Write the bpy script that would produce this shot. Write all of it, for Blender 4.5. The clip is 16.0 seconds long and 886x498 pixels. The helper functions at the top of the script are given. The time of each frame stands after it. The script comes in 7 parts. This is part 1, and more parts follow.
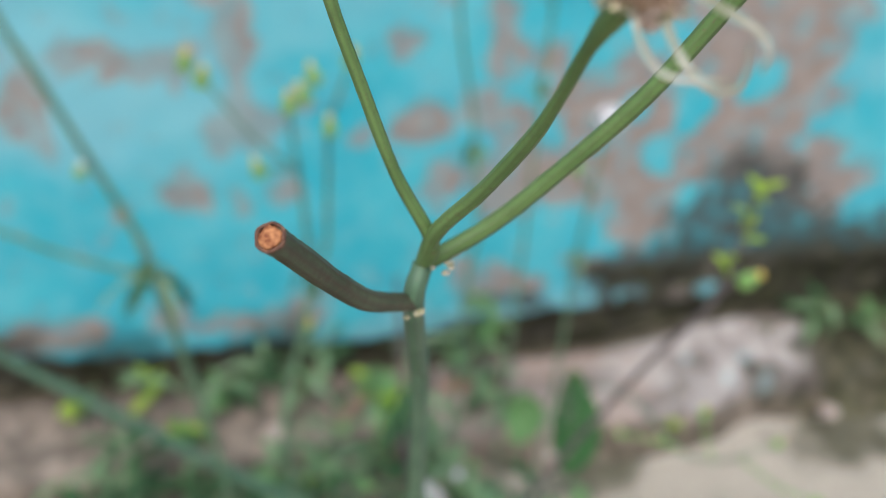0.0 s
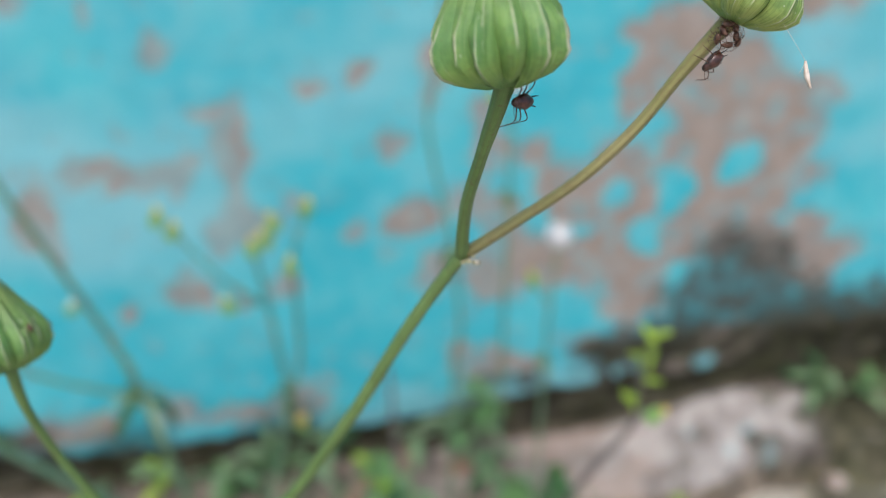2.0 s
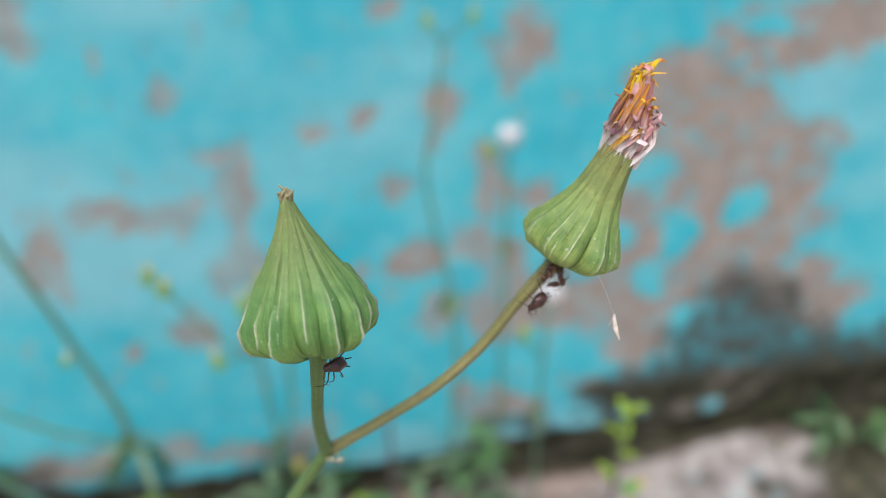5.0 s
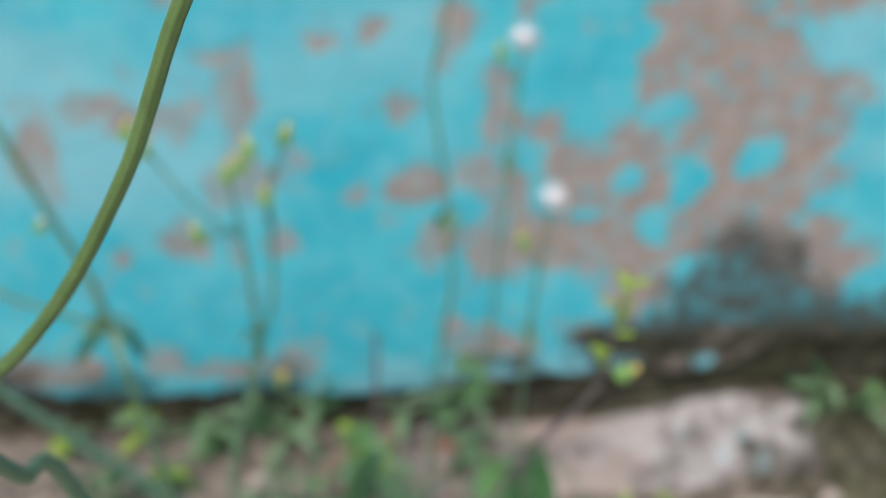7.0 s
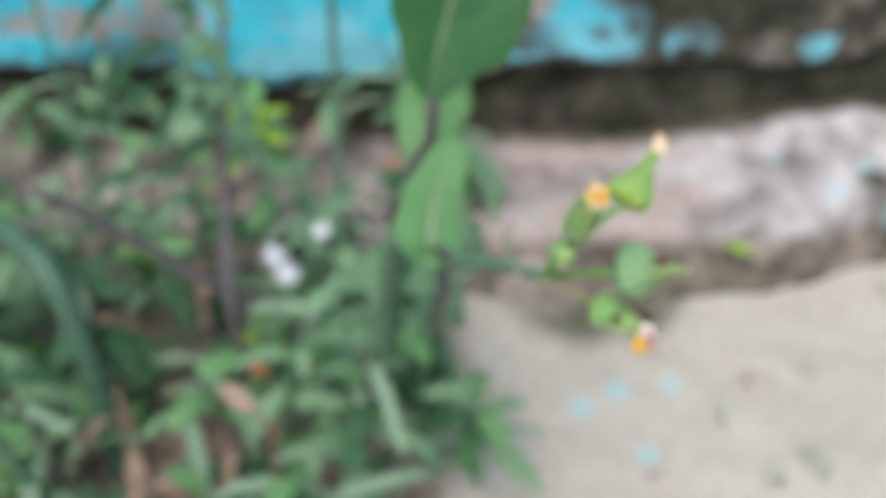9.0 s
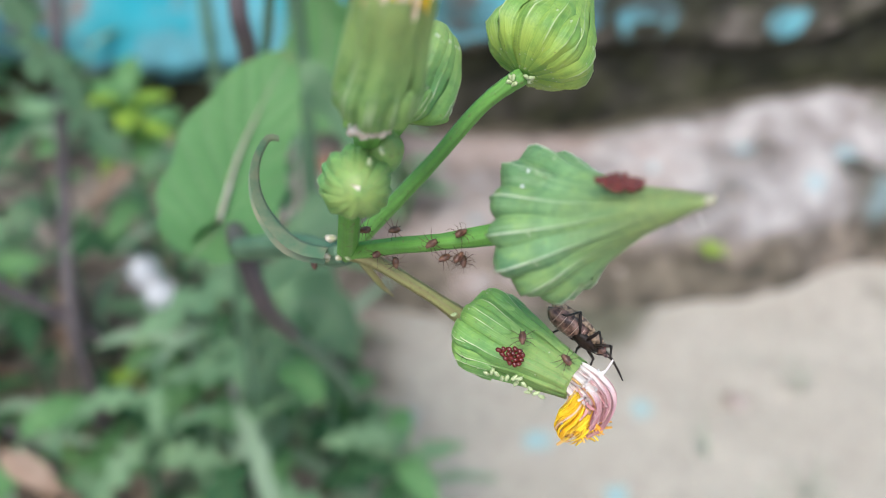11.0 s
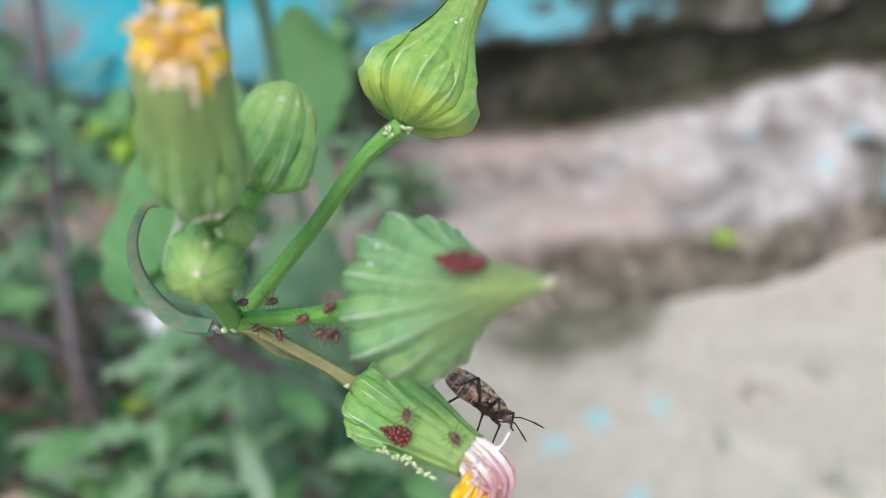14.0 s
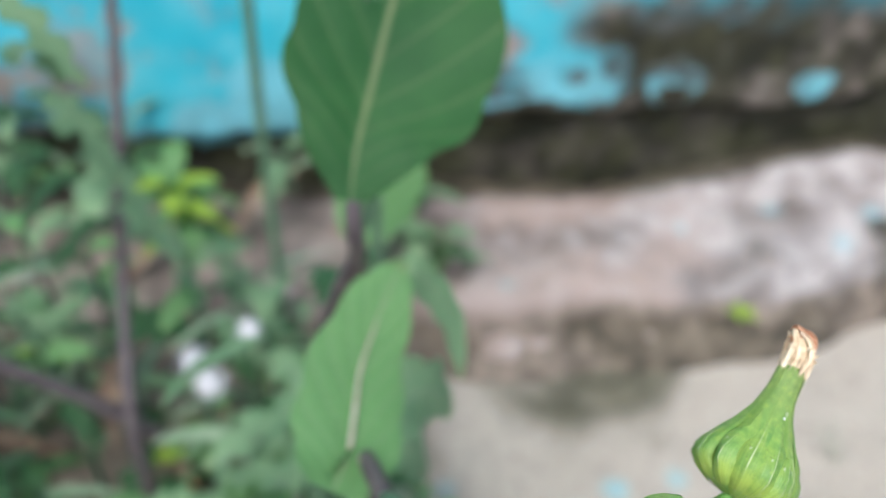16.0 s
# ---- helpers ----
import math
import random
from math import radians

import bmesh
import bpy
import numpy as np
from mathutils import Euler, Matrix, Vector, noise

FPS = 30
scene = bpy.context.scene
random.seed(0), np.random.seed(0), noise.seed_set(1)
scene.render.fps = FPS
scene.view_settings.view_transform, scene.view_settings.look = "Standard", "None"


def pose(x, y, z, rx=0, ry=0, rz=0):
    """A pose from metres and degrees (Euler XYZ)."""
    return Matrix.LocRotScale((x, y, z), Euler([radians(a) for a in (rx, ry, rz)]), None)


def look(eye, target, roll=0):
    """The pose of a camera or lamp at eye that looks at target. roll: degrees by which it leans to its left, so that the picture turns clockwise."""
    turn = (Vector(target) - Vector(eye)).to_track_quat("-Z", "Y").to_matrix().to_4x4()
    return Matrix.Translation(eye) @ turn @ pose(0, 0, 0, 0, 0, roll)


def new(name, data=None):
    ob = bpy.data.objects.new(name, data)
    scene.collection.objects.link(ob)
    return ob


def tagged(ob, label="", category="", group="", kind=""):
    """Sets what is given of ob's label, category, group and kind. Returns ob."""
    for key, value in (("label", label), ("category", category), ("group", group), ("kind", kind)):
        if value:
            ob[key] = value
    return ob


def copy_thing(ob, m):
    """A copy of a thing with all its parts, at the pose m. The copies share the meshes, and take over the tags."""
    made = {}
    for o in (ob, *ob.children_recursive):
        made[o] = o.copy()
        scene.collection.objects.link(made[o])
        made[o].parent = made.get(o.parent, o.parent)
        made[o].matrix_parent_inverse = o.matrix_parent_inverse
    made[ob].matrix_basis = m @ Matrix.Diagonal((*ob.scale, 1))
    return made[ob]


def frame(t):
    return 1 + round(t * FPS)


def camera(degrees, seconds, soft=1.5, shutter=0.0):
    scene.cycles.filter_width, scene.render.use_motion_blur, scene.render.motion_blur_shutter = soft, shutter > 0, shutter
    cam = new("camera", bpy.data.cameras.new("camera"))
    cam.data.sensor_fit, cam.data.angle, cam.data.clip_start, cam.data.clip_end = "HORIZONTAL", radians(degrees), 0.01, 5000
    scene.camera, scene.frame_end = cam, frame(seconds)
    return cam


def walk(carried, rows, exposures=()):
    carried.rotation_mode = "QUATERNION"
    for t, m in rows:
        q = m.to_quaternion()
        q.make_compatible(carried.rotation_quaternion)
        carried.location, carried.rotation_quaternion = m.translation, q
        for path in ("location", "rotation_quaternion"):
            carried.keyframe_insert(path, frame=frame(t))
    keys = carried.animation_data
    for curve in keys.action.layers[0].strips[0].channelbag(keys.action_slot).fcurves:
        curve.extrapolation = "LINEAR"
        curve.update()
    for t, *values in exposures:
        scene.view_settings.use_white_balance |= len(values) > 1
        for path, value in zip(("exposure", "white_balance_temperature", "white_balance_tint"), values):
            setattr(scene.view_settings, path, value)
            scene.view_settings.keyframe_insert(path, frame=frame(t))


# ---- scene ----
# camera and its path; a close-focused lens
cam = camera(61.5, 16.0, 0.5)
cam.data.dof.use_dof = True
cam.data.dof.focus_distance = 0.057
cam.data.dof.aperture_fstop = 19.0
PATH = [
    (0, (-0.3908, -0.8020, 0.8003), (-0.2236, 0.0166, 0.2508), 3.06),
    (0.3, (-0.3838, -0.8021, 0.8116), (-0.2217, 0.0292, 0.2800), 2.15),
    (0.5, (-0.3800, -0.8047, 0.8185), (-0.2151, 0.0329, 0.2975), 1.88),
    (1, (-0.3713, -0.8074, 0.8284), (-0.2189, 0.0375, 0.3157), 1.24),
    (1.5, (-0.3646, -0.8095, 0.8410), (-0.2175, 0.0451, 0.3431), 0.58),
    (2, (-0.3544, -0.8171, 0.8510), (-0.2144, 0.0466, 0.3668), -0.27),
    (2.5, (-0.3431, -0.8223, 0.8605), (-0.2064, 0.0494, 0.3898), -0.71),
    (3, (-0.3378, -0.8240, 0.8675), (-0.2084, 0.0515, 0.4019), -1.01),
    (3.5, (-0.3378, -0.8287, 0.8714), (-0.2113, 0.0512, 0.4134), -0.87),
    (4, (-0.3371, -0.8295, 0.8718), (-0.2167, 0.0489, 0.4092), -0.83),
    (4.2, (-0.3386, -0.8268, 0.8708), (-0.2188, 0.0546, 0.4137), -0.63),
    (6.3, (-0.3388, -0.8084, 0.8605), (-0.1995, 0.0748, 0.4126), 0.86),
    (6.5, (-0.3413, -0.8103, 0.8551), (-0.1990, 0.0687, 0.3999), 1.72),
    (7, (-0.3339, -0.8136, 0.8196), (-0.2155, 0.0475, 0.3251), 4.01),
    (7.5, (-0.3103, -0.7909, 0.7565), (-0.1725, 0.0525, 0.2372), 3.60),
    (7.8, (-0.2951, -0.8194, 0.6820), (-0.1653, 0.0273, 0.1659), 2.53),
    (7.9, (-0.2807, -0.8088, 0.6650), (-0.1787, 0.0301, 0.1304), 3.24),
    (8, (-0.2704, -0.7968, 0.6448), (-0.1778, 0.0313, 0.0920), 4.50),
    (8.1, (-0.2538, -0.7767, 0.6157), (-0.1752, 0.0384, 0.0417), 5.86),
    (8.2, (-0.2441, -0.7580, 0.5891), (-0.1799, 0.0466, -0.0012), 6.05),
    (8.3, (-0.2446, -0.7445, 0.5631), (-0.1913, 0.0561, -0.0336), 6.27),
    (8.5, (-0.2374, -0.7010, 0.5103), (-0.1672, 0.0913, -0.0959), 7.80),
    (9, (-0.2130, -0.6327, 0.4331), (-0.1487, 0.1421, -0.1957), 3.97),
    (9.5, (-0.1886, -0.5919, 0.3972), (-0.1124, 0.1834, -0.2298), 2.32),
    (9.7, (-0.1844, -0.5791, 0.3876), (-0.0926, 0.1851, -0.2508), 4.59),
    (11.8, (-0.1786, -0.5692, 0.3732), (-0.0622, 0.2372, -0.2065), 3.58),
    (12, (-0.1759, -0.5703, 0.3737), (-0.0594, 0.2396, -0.2012), 3.50),
    (12.5, (-0.1753, -0.5759, 0.3655), (-0.0557, 0.2390, -0.2016), 2.48),
    (13, (-0.1730, -0.5737, 0.3674), (-0.0548, 0.2454, -0.1938), 2.36),
    (13.5, (-0.1734, -0.5698, 0.3666), (-0.0534, 0.2437, -0.2024), 2.56),
    (14, (-0.1706, -0.5644, 0.3754), (-0.0882, 0.2253, -0.2325), -0.58),
    (14.5, (-0.1712, -0.5633, 0.3844), (-0.1076, 0.1954, -0.2639), -1.96),
    (15, (-0.1758, -0.5622, 0.3926), (-0.1061, 0.2069, -0.2427), -0.33),
    (15.5, (-0.1772, -0.5665, 0.3990), (-0.1011, 0.2238, -0.2090), 0.80),
    (16, (-0.2002, -0.5531, 0.4045), (-0.1002, 0.2510, -0.1815), 3.50),
]

walk(cam, [(t, look(eye, target, roll)) for t, eye, target, roll in PATH],
     exposures=[(0.0, 0.58, 6200, 10), (4.2, 0.53, 6200, 10), (7.5, 0.52, 6200, 10), (9.0, 0.90, 5900, 10), (16.0, 0.90, 5900, 10)])

# bright overcast daylight
world = bpy.data.worlds.new("world")
scene.world = world
world.use_nodes = True
sky = world.node_tree.nodes.new("ShaderNodeTexSky")
sky.sky_type, sky.sun_disc = "NISHITA", False
sky.sun_elevation, sky.sun_rotation = radians(58), radians(200)
sky.air_density, sky.dust_density = 1.0, 4.0
world.node_tree.links.new(sky.outputs[0], world.node_tree.nodes["Background"].inputs[0])
world.node_tree.nodes["Background"].inputs[1].default_value = 0.12
sun = new("sun", bpy.data.lights.new("sun", "SUN"))
sun.data.energy, sun.data.angle, sun.data.color = 1.1, radians(30), (1.0, 0.95, 0.88)
sun.matrix_world = look((-1.0, -2.6, 5), (0, 0, 0))


# ---- materials ----
class Nodes:
    """Small helper to wire a node material."""

    def __init__(self, name, rough=0.6, spec=0.4):
        self.m = bpy.data.materials.new(name)
        self.m.use_nodes = True
        self.t = self.m.node_tree
        self.b = self.t.nodes["Principled BSDF"]
        self.b.inputs["Roughness"].default_value = rough
        self.b.inputs["Specular IOR Level"].default_value = spec
        self.co = self.t.nodes.new("ShaderNodeTexCoord").outputs["Object"]

    def wire(self, src, sock):
        if isinstance(src, (int, float)):
            sock.default_value = src
        elif isinstance(src, tuple):
            sock.default_value = (*src, 1.0) if len(src) == 3 else src
        else:
            self.t.links.new(src, sock)

    def noise(self, scale, detail=3.0, rough=0.55, vec=None):
        n = self.t.nodes.new("ShaderNodeTexNoise")
        n.inputs["Scale"].default_value, n.inputs["Detail"].default_value, n.inputs["Roughness"].default_value = scale, detail, rough
        self.t.links.new(vec or self.co, n.inputs["Vector"])
        return n.outputs["Fac"]

    def attr(self, name):
        n = self.t.nodes.new("ShaderNodeAttribute")
        n.attribute_name = name
        return n.outputs["Fac"]

    def rand(self):
        return self.t.nodes.new("ShaderNodeObjectInfo").outputs["Random"]

    def span(self, src, a, b, lo=0.0, hi=1.0):
        n = self.t.nodes.new("ShaderNodeMapRange")
        for k, v in zip(("From Min", "From Max", "To Min", "To Max"), (a, b, lo, hi)):
            n.inputs[k].default_value = v
        self.t.links.new(src, n.inputs["Value"])
        return n.outputs["Result"]

    def math(self, op, a, b=0.0):
        n = self.t.nodes.new("ShaderNodeMath")
        n.operation = op
        self.wire(a, n.inputs[0])
        self.wire(b, n.inputs[1])
        return n.outputs[0]

    def mix(self, fac, a, b):
        n = self.t.nodes.new("ShaderNodeMix")
        n.data_type = "RGBA"
        self.wire(fac, n.inputs["Factor"])
        self.wire(a, n.inputs["A"])
        self.wire(b, n.inputs["B"])
        return n.outputs["Result"]

    def colour(self, src):
        self.wire(src, self.b.inputs["Base Color"])
        return self

    def bump(self, height, strength=0.3, distance=0.001):
        n = self.t.nodes.new("ShaderNodeBump")
        n.inputs["Strength"].default_value, n.inputs["Distance"].default_value = strength, distance
        self.t.links.new(height, n.inputs["Height"])
        self.t.links.new(n.outputs[0], self.b.inputs["Normal"])
        return self

    def glow_through(self, colour, amount=0.3):
        """Thin living tissue: part of the light passes through."""
        tr = self.t.nodes.new("ShaderNodeBsdfTranslucent")
        self.wire(colour, tr.inputs["Color"])
        mx = self.t.nodes.new("ShaderNodeMixShader")
        mx.inputs[0].default_value = amount
        self.t.links.new(self.b.outputs[0], mx.inputs[1])
        self.t.links.new(tr.outputs[0], mx.inputs[2])
        self.t.links.new(mx.outputs[0], self.t.nodes["Material Output"].inputs["Surface"])
        return self


def make_wall_material():
    n = Nodes("peeling_blue_paint", 0.75, 0.2)
    paint = n.attr("paint")
    big, fine, mid = n.noise(7, 4), n.noise(160, 3), n.noise(32, 4)
    blue = n.mix(n.span(big, 0.35, 0.68), (0.022, 0.385, 0.49), (0.085, 0.49, 0.56))
    blue = n.mix(n.span(mid, 0.42, 0.7, 0, 0.55), blue, (0.17, 0.51, 0.56))
    blue = n.mix(n.span(fine, 0.5, 0.8, 0, 0.2), blue, (0.2, 0.45, 0.48))
    # faded paint, plus the lighter upper left put into the colour as light
    blue = n.mix(n.attr("faded_lit"), blue, (0.25, 0.53, 0.585))
    bare = n.mix(n.span(big, 0.35, 0.65), (0.305, 0.245, 0.205), (0.27, 0.24, 0.22))
    bare = n.mix(n.span(mid, 0.42, 0.7), bare, (0.37, 0.32, 0.285))
    bare = n.mix(n.span(fine, 0.45, 0.75, 0, 0.4), bare, (0.25, 0.21, 0.19))
    col = n.mix(paint, bare, blue)
    # mould stains, with one low strip of painted shadow among them
    mould_shade = n.math("MULTIPLY", n.attr("mould_shade"), n.span(mid, 0.3, 0.6, 0.55, 1.0))
    col = n.mix(mould_shade, col, n.mix(n.span(fine, 0.4, 0.7), (0.045, 0.05, 0.043), (0.11, 0.11, 0.10)))
    moss = n.mix(n.span(mid, 0.4, 0.65), (0.016, 0.017, 0.009), (0.052, 0.052, 0.026))
    col = n.mix(n.attr("moss"), col, moss)
    return n.colour(col).bump(n.math("ADD", fine, n.math("MULTIPLY", mid, 2.0)), 0.35, 0.002).m


def make_ground_material():
    n = Nodes("sandy_concrete", 0.9, 0.15)
    big, mid, fine = n.noise(6, 4), n.noise(45, 5, 0.65), n.noise(420, 3, 0.7)
    col = n.mix(n.span(big, 0.35, 0.65), (0.36, 0.315, 0.252), (0.43, 0.385, 0.315))
    col = n.mix(n.span(mid, 0.4, 0.7, 0, 0.7), col, (0.35, 0.305, 0.25))
    col = n.mix(n.span(n.noise(130, 3), 0.52, 0.66, 0, 0.6), col, (0.24, 0.205, 0.165))
    col = n.mix(n.span(fine, 0.4, 0.7, 0, 0.6), col, (0.58, 0.54, 0.47))
    col = n.mix(n.attr("paint"), col, (0.26, 0.52, 0.56))
    soil = n.mix(n.span(mid, 0.38, 0.62), (0.11, 0.085, 0.06), (0.30, 0.24, 0.19))
    soil = n.mix(n.span(fine, 0.5, 0.75, 0, 0.5), soil, (0.34, 0.28, 0.22))
    col = n.mix(n.attr("soil"), col, soil)
    col = n.mix(n.attr("moss"), col, n.mix(n.span(mid, 0.35, 0.65), (0.05, 0.052, 0.03), (0.14, 0.13, 0.085)))
    return n.colour(col).bump(n.math("ADD", mid, n.math("MULTIPLY", fine, 0.5)), 0.5, 0.004).m


def make_ledge_material():
    n = Nodes("weathered_plaster_ledge", 0.88, 0.15)
    big, mid, fine = n.noise(9, 4), n.noise(38, 5, 0.65), n.noise(330, 3, 0.7)
    col = n.mix(n.span(big, 0.38, 0.62), (0.155, 0.115, 0.095), (0.21, 0.188, 0.175))
    col = n.mix(n.span(mid, 0.5, 0.68), col, (0.35, 0.32, 0.30))
    col = n.mix(n.span(mid, 0.47, 0.33, 0, 0.3), col, (0.14, 0.115, 0.10))
    col = n.mix(n.math("MULTIPLY", n.attr("pinkish"), n.span(fine, 0.3, 0.6, 0.5, 0.85)), col, (0.42, 0.33, 0.28))
    col = n.mix(n.span(fine, 0.45, 0.75, 0, 0.5), col, (0.36, 0.32, 0.29))
    col = n.mix(n.math("MULTIPLY", n.attr("whitish"), n.span(mid, 0.36, 0.6, 0.25, 0.9)), col, (0.48, 0.448, 0.42))
    col = n.mix(n.attr("paint"), col, (0.30, 0.54, 0.58))
    # brown dirt, and the shade below the rim as colour
    col = n.mix(n.attr("dirt_shade"), col, n.mix(n.span(mid, 0.4, 0.62), (0.125, 0.105, 0.082), (0.31, 0.252, 0.197)))
    col = n.mix(n.attr("rust"), col, (0.40, 0.15, 0.07))
    col = n.mix(n.attr("algae"), col, n.mix(n.span(mid, 0.38, 0.62), (0.05, 0.075, 0.028), (0.16, 0.165, 0.085)))
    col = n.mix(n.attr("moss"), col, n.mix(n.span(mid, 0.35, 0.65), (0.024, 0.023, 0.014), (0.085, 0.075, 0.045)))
    return n.colour(col).bump(n.math("ADD", mid, n.math("MULTIPLY", fine, 0.5)), 0.6, 0.006).m


def make_bract_material(name, dark, light, yellow, pale=(0.62, 0.66, 0.40), brown=0.5, veins=0.55, lines=1.0, worn=(0.16, 0.10, 0.05), tip=(0.30, 0.38, 0.11)):
    """Green bracts: thin pale raised lines, long fine veins, yellower belly, brown wear towards the tip."""
    n = Nodes(name, 0.46, 0.4)
    u, s, rand = n.attr("u"), n.attr("s"), n.rand()
    vec = n.t.nodes.new("ShaderNodeCombineXYZ")
    n.wire(n.math("MULTIPLY", n.attr("v"), 7.0), vec.inputs[0])
    n.wire(n.math("MULTIPLY", s, 1.6), vec.inputs[1])
    n.wire(n.math("MULTIPLY", rand, 40.0), vec.inputs[2])
    vein = n.noise(1.6, 3, 0.6, vec.outputs[0])
    mid, fine = n.noise(420, 3), n.noise(3000, 3, 0.65)
    col = n.mix(n.span(mid, 0.35, 0.65), dark, light)
    col = n.mix(n.math("MULTIPLY", n.span(n.noise(260, 2), 0.42, 0.62), n.span(s, 0.55, 0.1, 0, 0.9)), col, yellow)
    col = n.mix(n.math("MULTIPLY", rand, 0.3), col, yellow)
    col = n.mix(n.span(vein, 0.52, 0.36, 0, veins), col, tuple(c * 0.55 for c in dark))
    col = n.mix(n.span(vein, 0.58, 0.72, 0, 0.22), col, pale)
    edge = n.math("MULTIPLY", n.span(u, 0.062, 0.022), n.math("MULTIPLY", n.span(s, 0.66, 0.30), n.span(vein, 0.30, 0.5, 0.35, 1)))
    fract = n.math("FRACT", n.math("MULTIPLY", rand, 7.3))
    edge = n.math("MULTIPLY", edge, n.span(n.math("SUBTRACT", s, n.math("MULTIPLY", rand, 0.16)), 0.03, 0.09))
    edge = n.math("MULTIPLY", edge, n.span(n.math("ADD", s, n.math("MULTIPLY", fract, 0.38)), 0.78, 0.60))
    col = n.mix(n.span(s, 0.42, 0.85, 0, 0.55), col, tip)
    col = n.mix(n.math("MULTIPLY", edge, n.span(fine, 0.3, 0.5, 0.6 * lines, lines)), col, pale)
    wear = n.math("MULTIPLY", n.span(s, 0.4, 0.95), n.span(vein, 0.42, 0.62, 0.1, 1))
    col = n.mix(n.math("MULTIPLY", wear, brown), col, worn)
    blot = n.noise(1200, 4, 0.7)
    col = n.mix(n.span(blot, 0.50, 0.34, 0, 0.35), col, tuple(c * 0.7 for c in dark))
    col = n.mix(n.span(blot, 0.54, 0.70, 0, 0.4), col, yellow)
    col = n.mix(n.math("MULTIPLY", n.span(n.noise(330, 4, 0.7), 0.63, 0.70), 0.65), col, (0.20, 0.13, 0.055))
    col = n.mix(n.math("MULTIPLY", n.span(fine, 0.64, 0.7), 0.6), col, (0.15, 0.10, 0.04))
    col = n.mix(n.math("MULTIPLY", n.span(n.noise(1400, 2), 0.70, 0.74), 0.7), col, (0.55, 0.58, 0.42))
    return n.colour(col).bump(n.math("ADD", n.math("MULTIPLY", fine, 0.35), vein), 0.45, 0.00012).glow_through(light, 0.12).m


def make_stem_material(name, a, b, streak=(0.10, 0.14, 0.05)):
    n = Nodes(name, 0.5, 0.35)
    u = n.attr("u")
    mid, fine = n.noise(180, 3), n.noise(1800, 2)
    col = n.mix(n.span(mid, 0.35, 0.65), a, b)
    col = n.mix(n.math("MULTIPLY", u, 0.55), col, streak)
    col = n.mix(n.span(n.noise(900, 4, 0.7), 0.5, 0.36, 0, 0.45), col, streak)
    col = n.mix(n.span(fine, 0.62, 0.72, 0, 0.5), col, (0.13, 0.09, 0.05))
    return n.colour(col).bump(n.math("ADD", u, n.math("MULTIPLY", fine, 0.5)), 0.4, 0.00015).m


def make_petal_material(name, end, from_s, to_s, purple=1.0, white=0.22):
    """Withered florets: white at the foot, purple-pink in the middle, another colour at the end."""
    n = Nodes(name, 0.6, 0.25)
    rand = n.rand()
    s = n.math("ADD", n.attr("s"), n.math("MULTIPLY", n.math("SUBTRACT", rand, 0.5), 0.4))
    vec = n.t.nodes.new("ShaderNodeCombineXYZ")
    n.wire(n.math("MULTIPLY", n.attr("u"), 5.0), vec.inputs[0])
    n.wire(n.math("MULTIPLY", s, 3.0), vec.inputs[1])
    n.wire(n.math("MULTIPLY", rand, 60.0), vec.inputs[2])
    streak, fine = n.noise(1.5, 3, 0.6, vec.outputs[0]), n.noise(2200, 3)
    col = n.mix(n.span(s, white, white + 0.2), (0.86, 0.82, 0.78), (0.60, 0.40, 0.40))
    col = n.mix(n.span(s, from_s, to_s), col, end)
    late = n.span(s, white - 0.15, white + 0.1)
    col = n.mix(n.math("MULTIPLY", late, n.span(rand, 0.34, 0.2, 0, 0.8 * purple)), col, (0.46, 0.17, 0.26))
    col = n.mix(n.math("MULTIPLY", late, n.span(streak, 0.5, 0.62, 0, 0.8 * purple)), col, (0.42, 0.15, 0.22))
    col = n.mix(n.span(fine, 0.58, 0.72, 0, 0.5), col, (0.78, 0.66, 0.55))
    col = n.mix(n.span(rand, 0.93, 0.95, 0, 0.8), col, (0.80, 0.50, 0.05))
    return n.colour(col).bump(streak, 0.5, 0.0001).glow_through((0.7, 0.4, 0.25), 0.2).m


def make_yellow_material():
    n = Nodes("yellow_petals", 0.55, 0.25)
    s, fine = n.attr("s"), n.noise(900, 3)
    col = n.mix(n.span(n.rand(), 0.0, 0.6), (0.90, 0.55, 0.012), (0.94, 0.74, 0.03))
    col = n.mix(n.span(n.rand(), 0.84, 0.9), col, (0.70, 0.52, 0.34))
    col = n.mix(n.span(n.noise(1600, 4, 0.7), 0.52, 0.66, 0, 0.75), col, (0.72, 0.30, 0.015))
    col = n.mix(n.math("MULTIPLY", n.span(s, 0.7, 1.0), n.span(fine, 0.4, 0.6)), col, (0.62, 0.38, 0.26))
    return n.colour(col).glow_through((0.8, 0.5, 0.05), 0.25).m


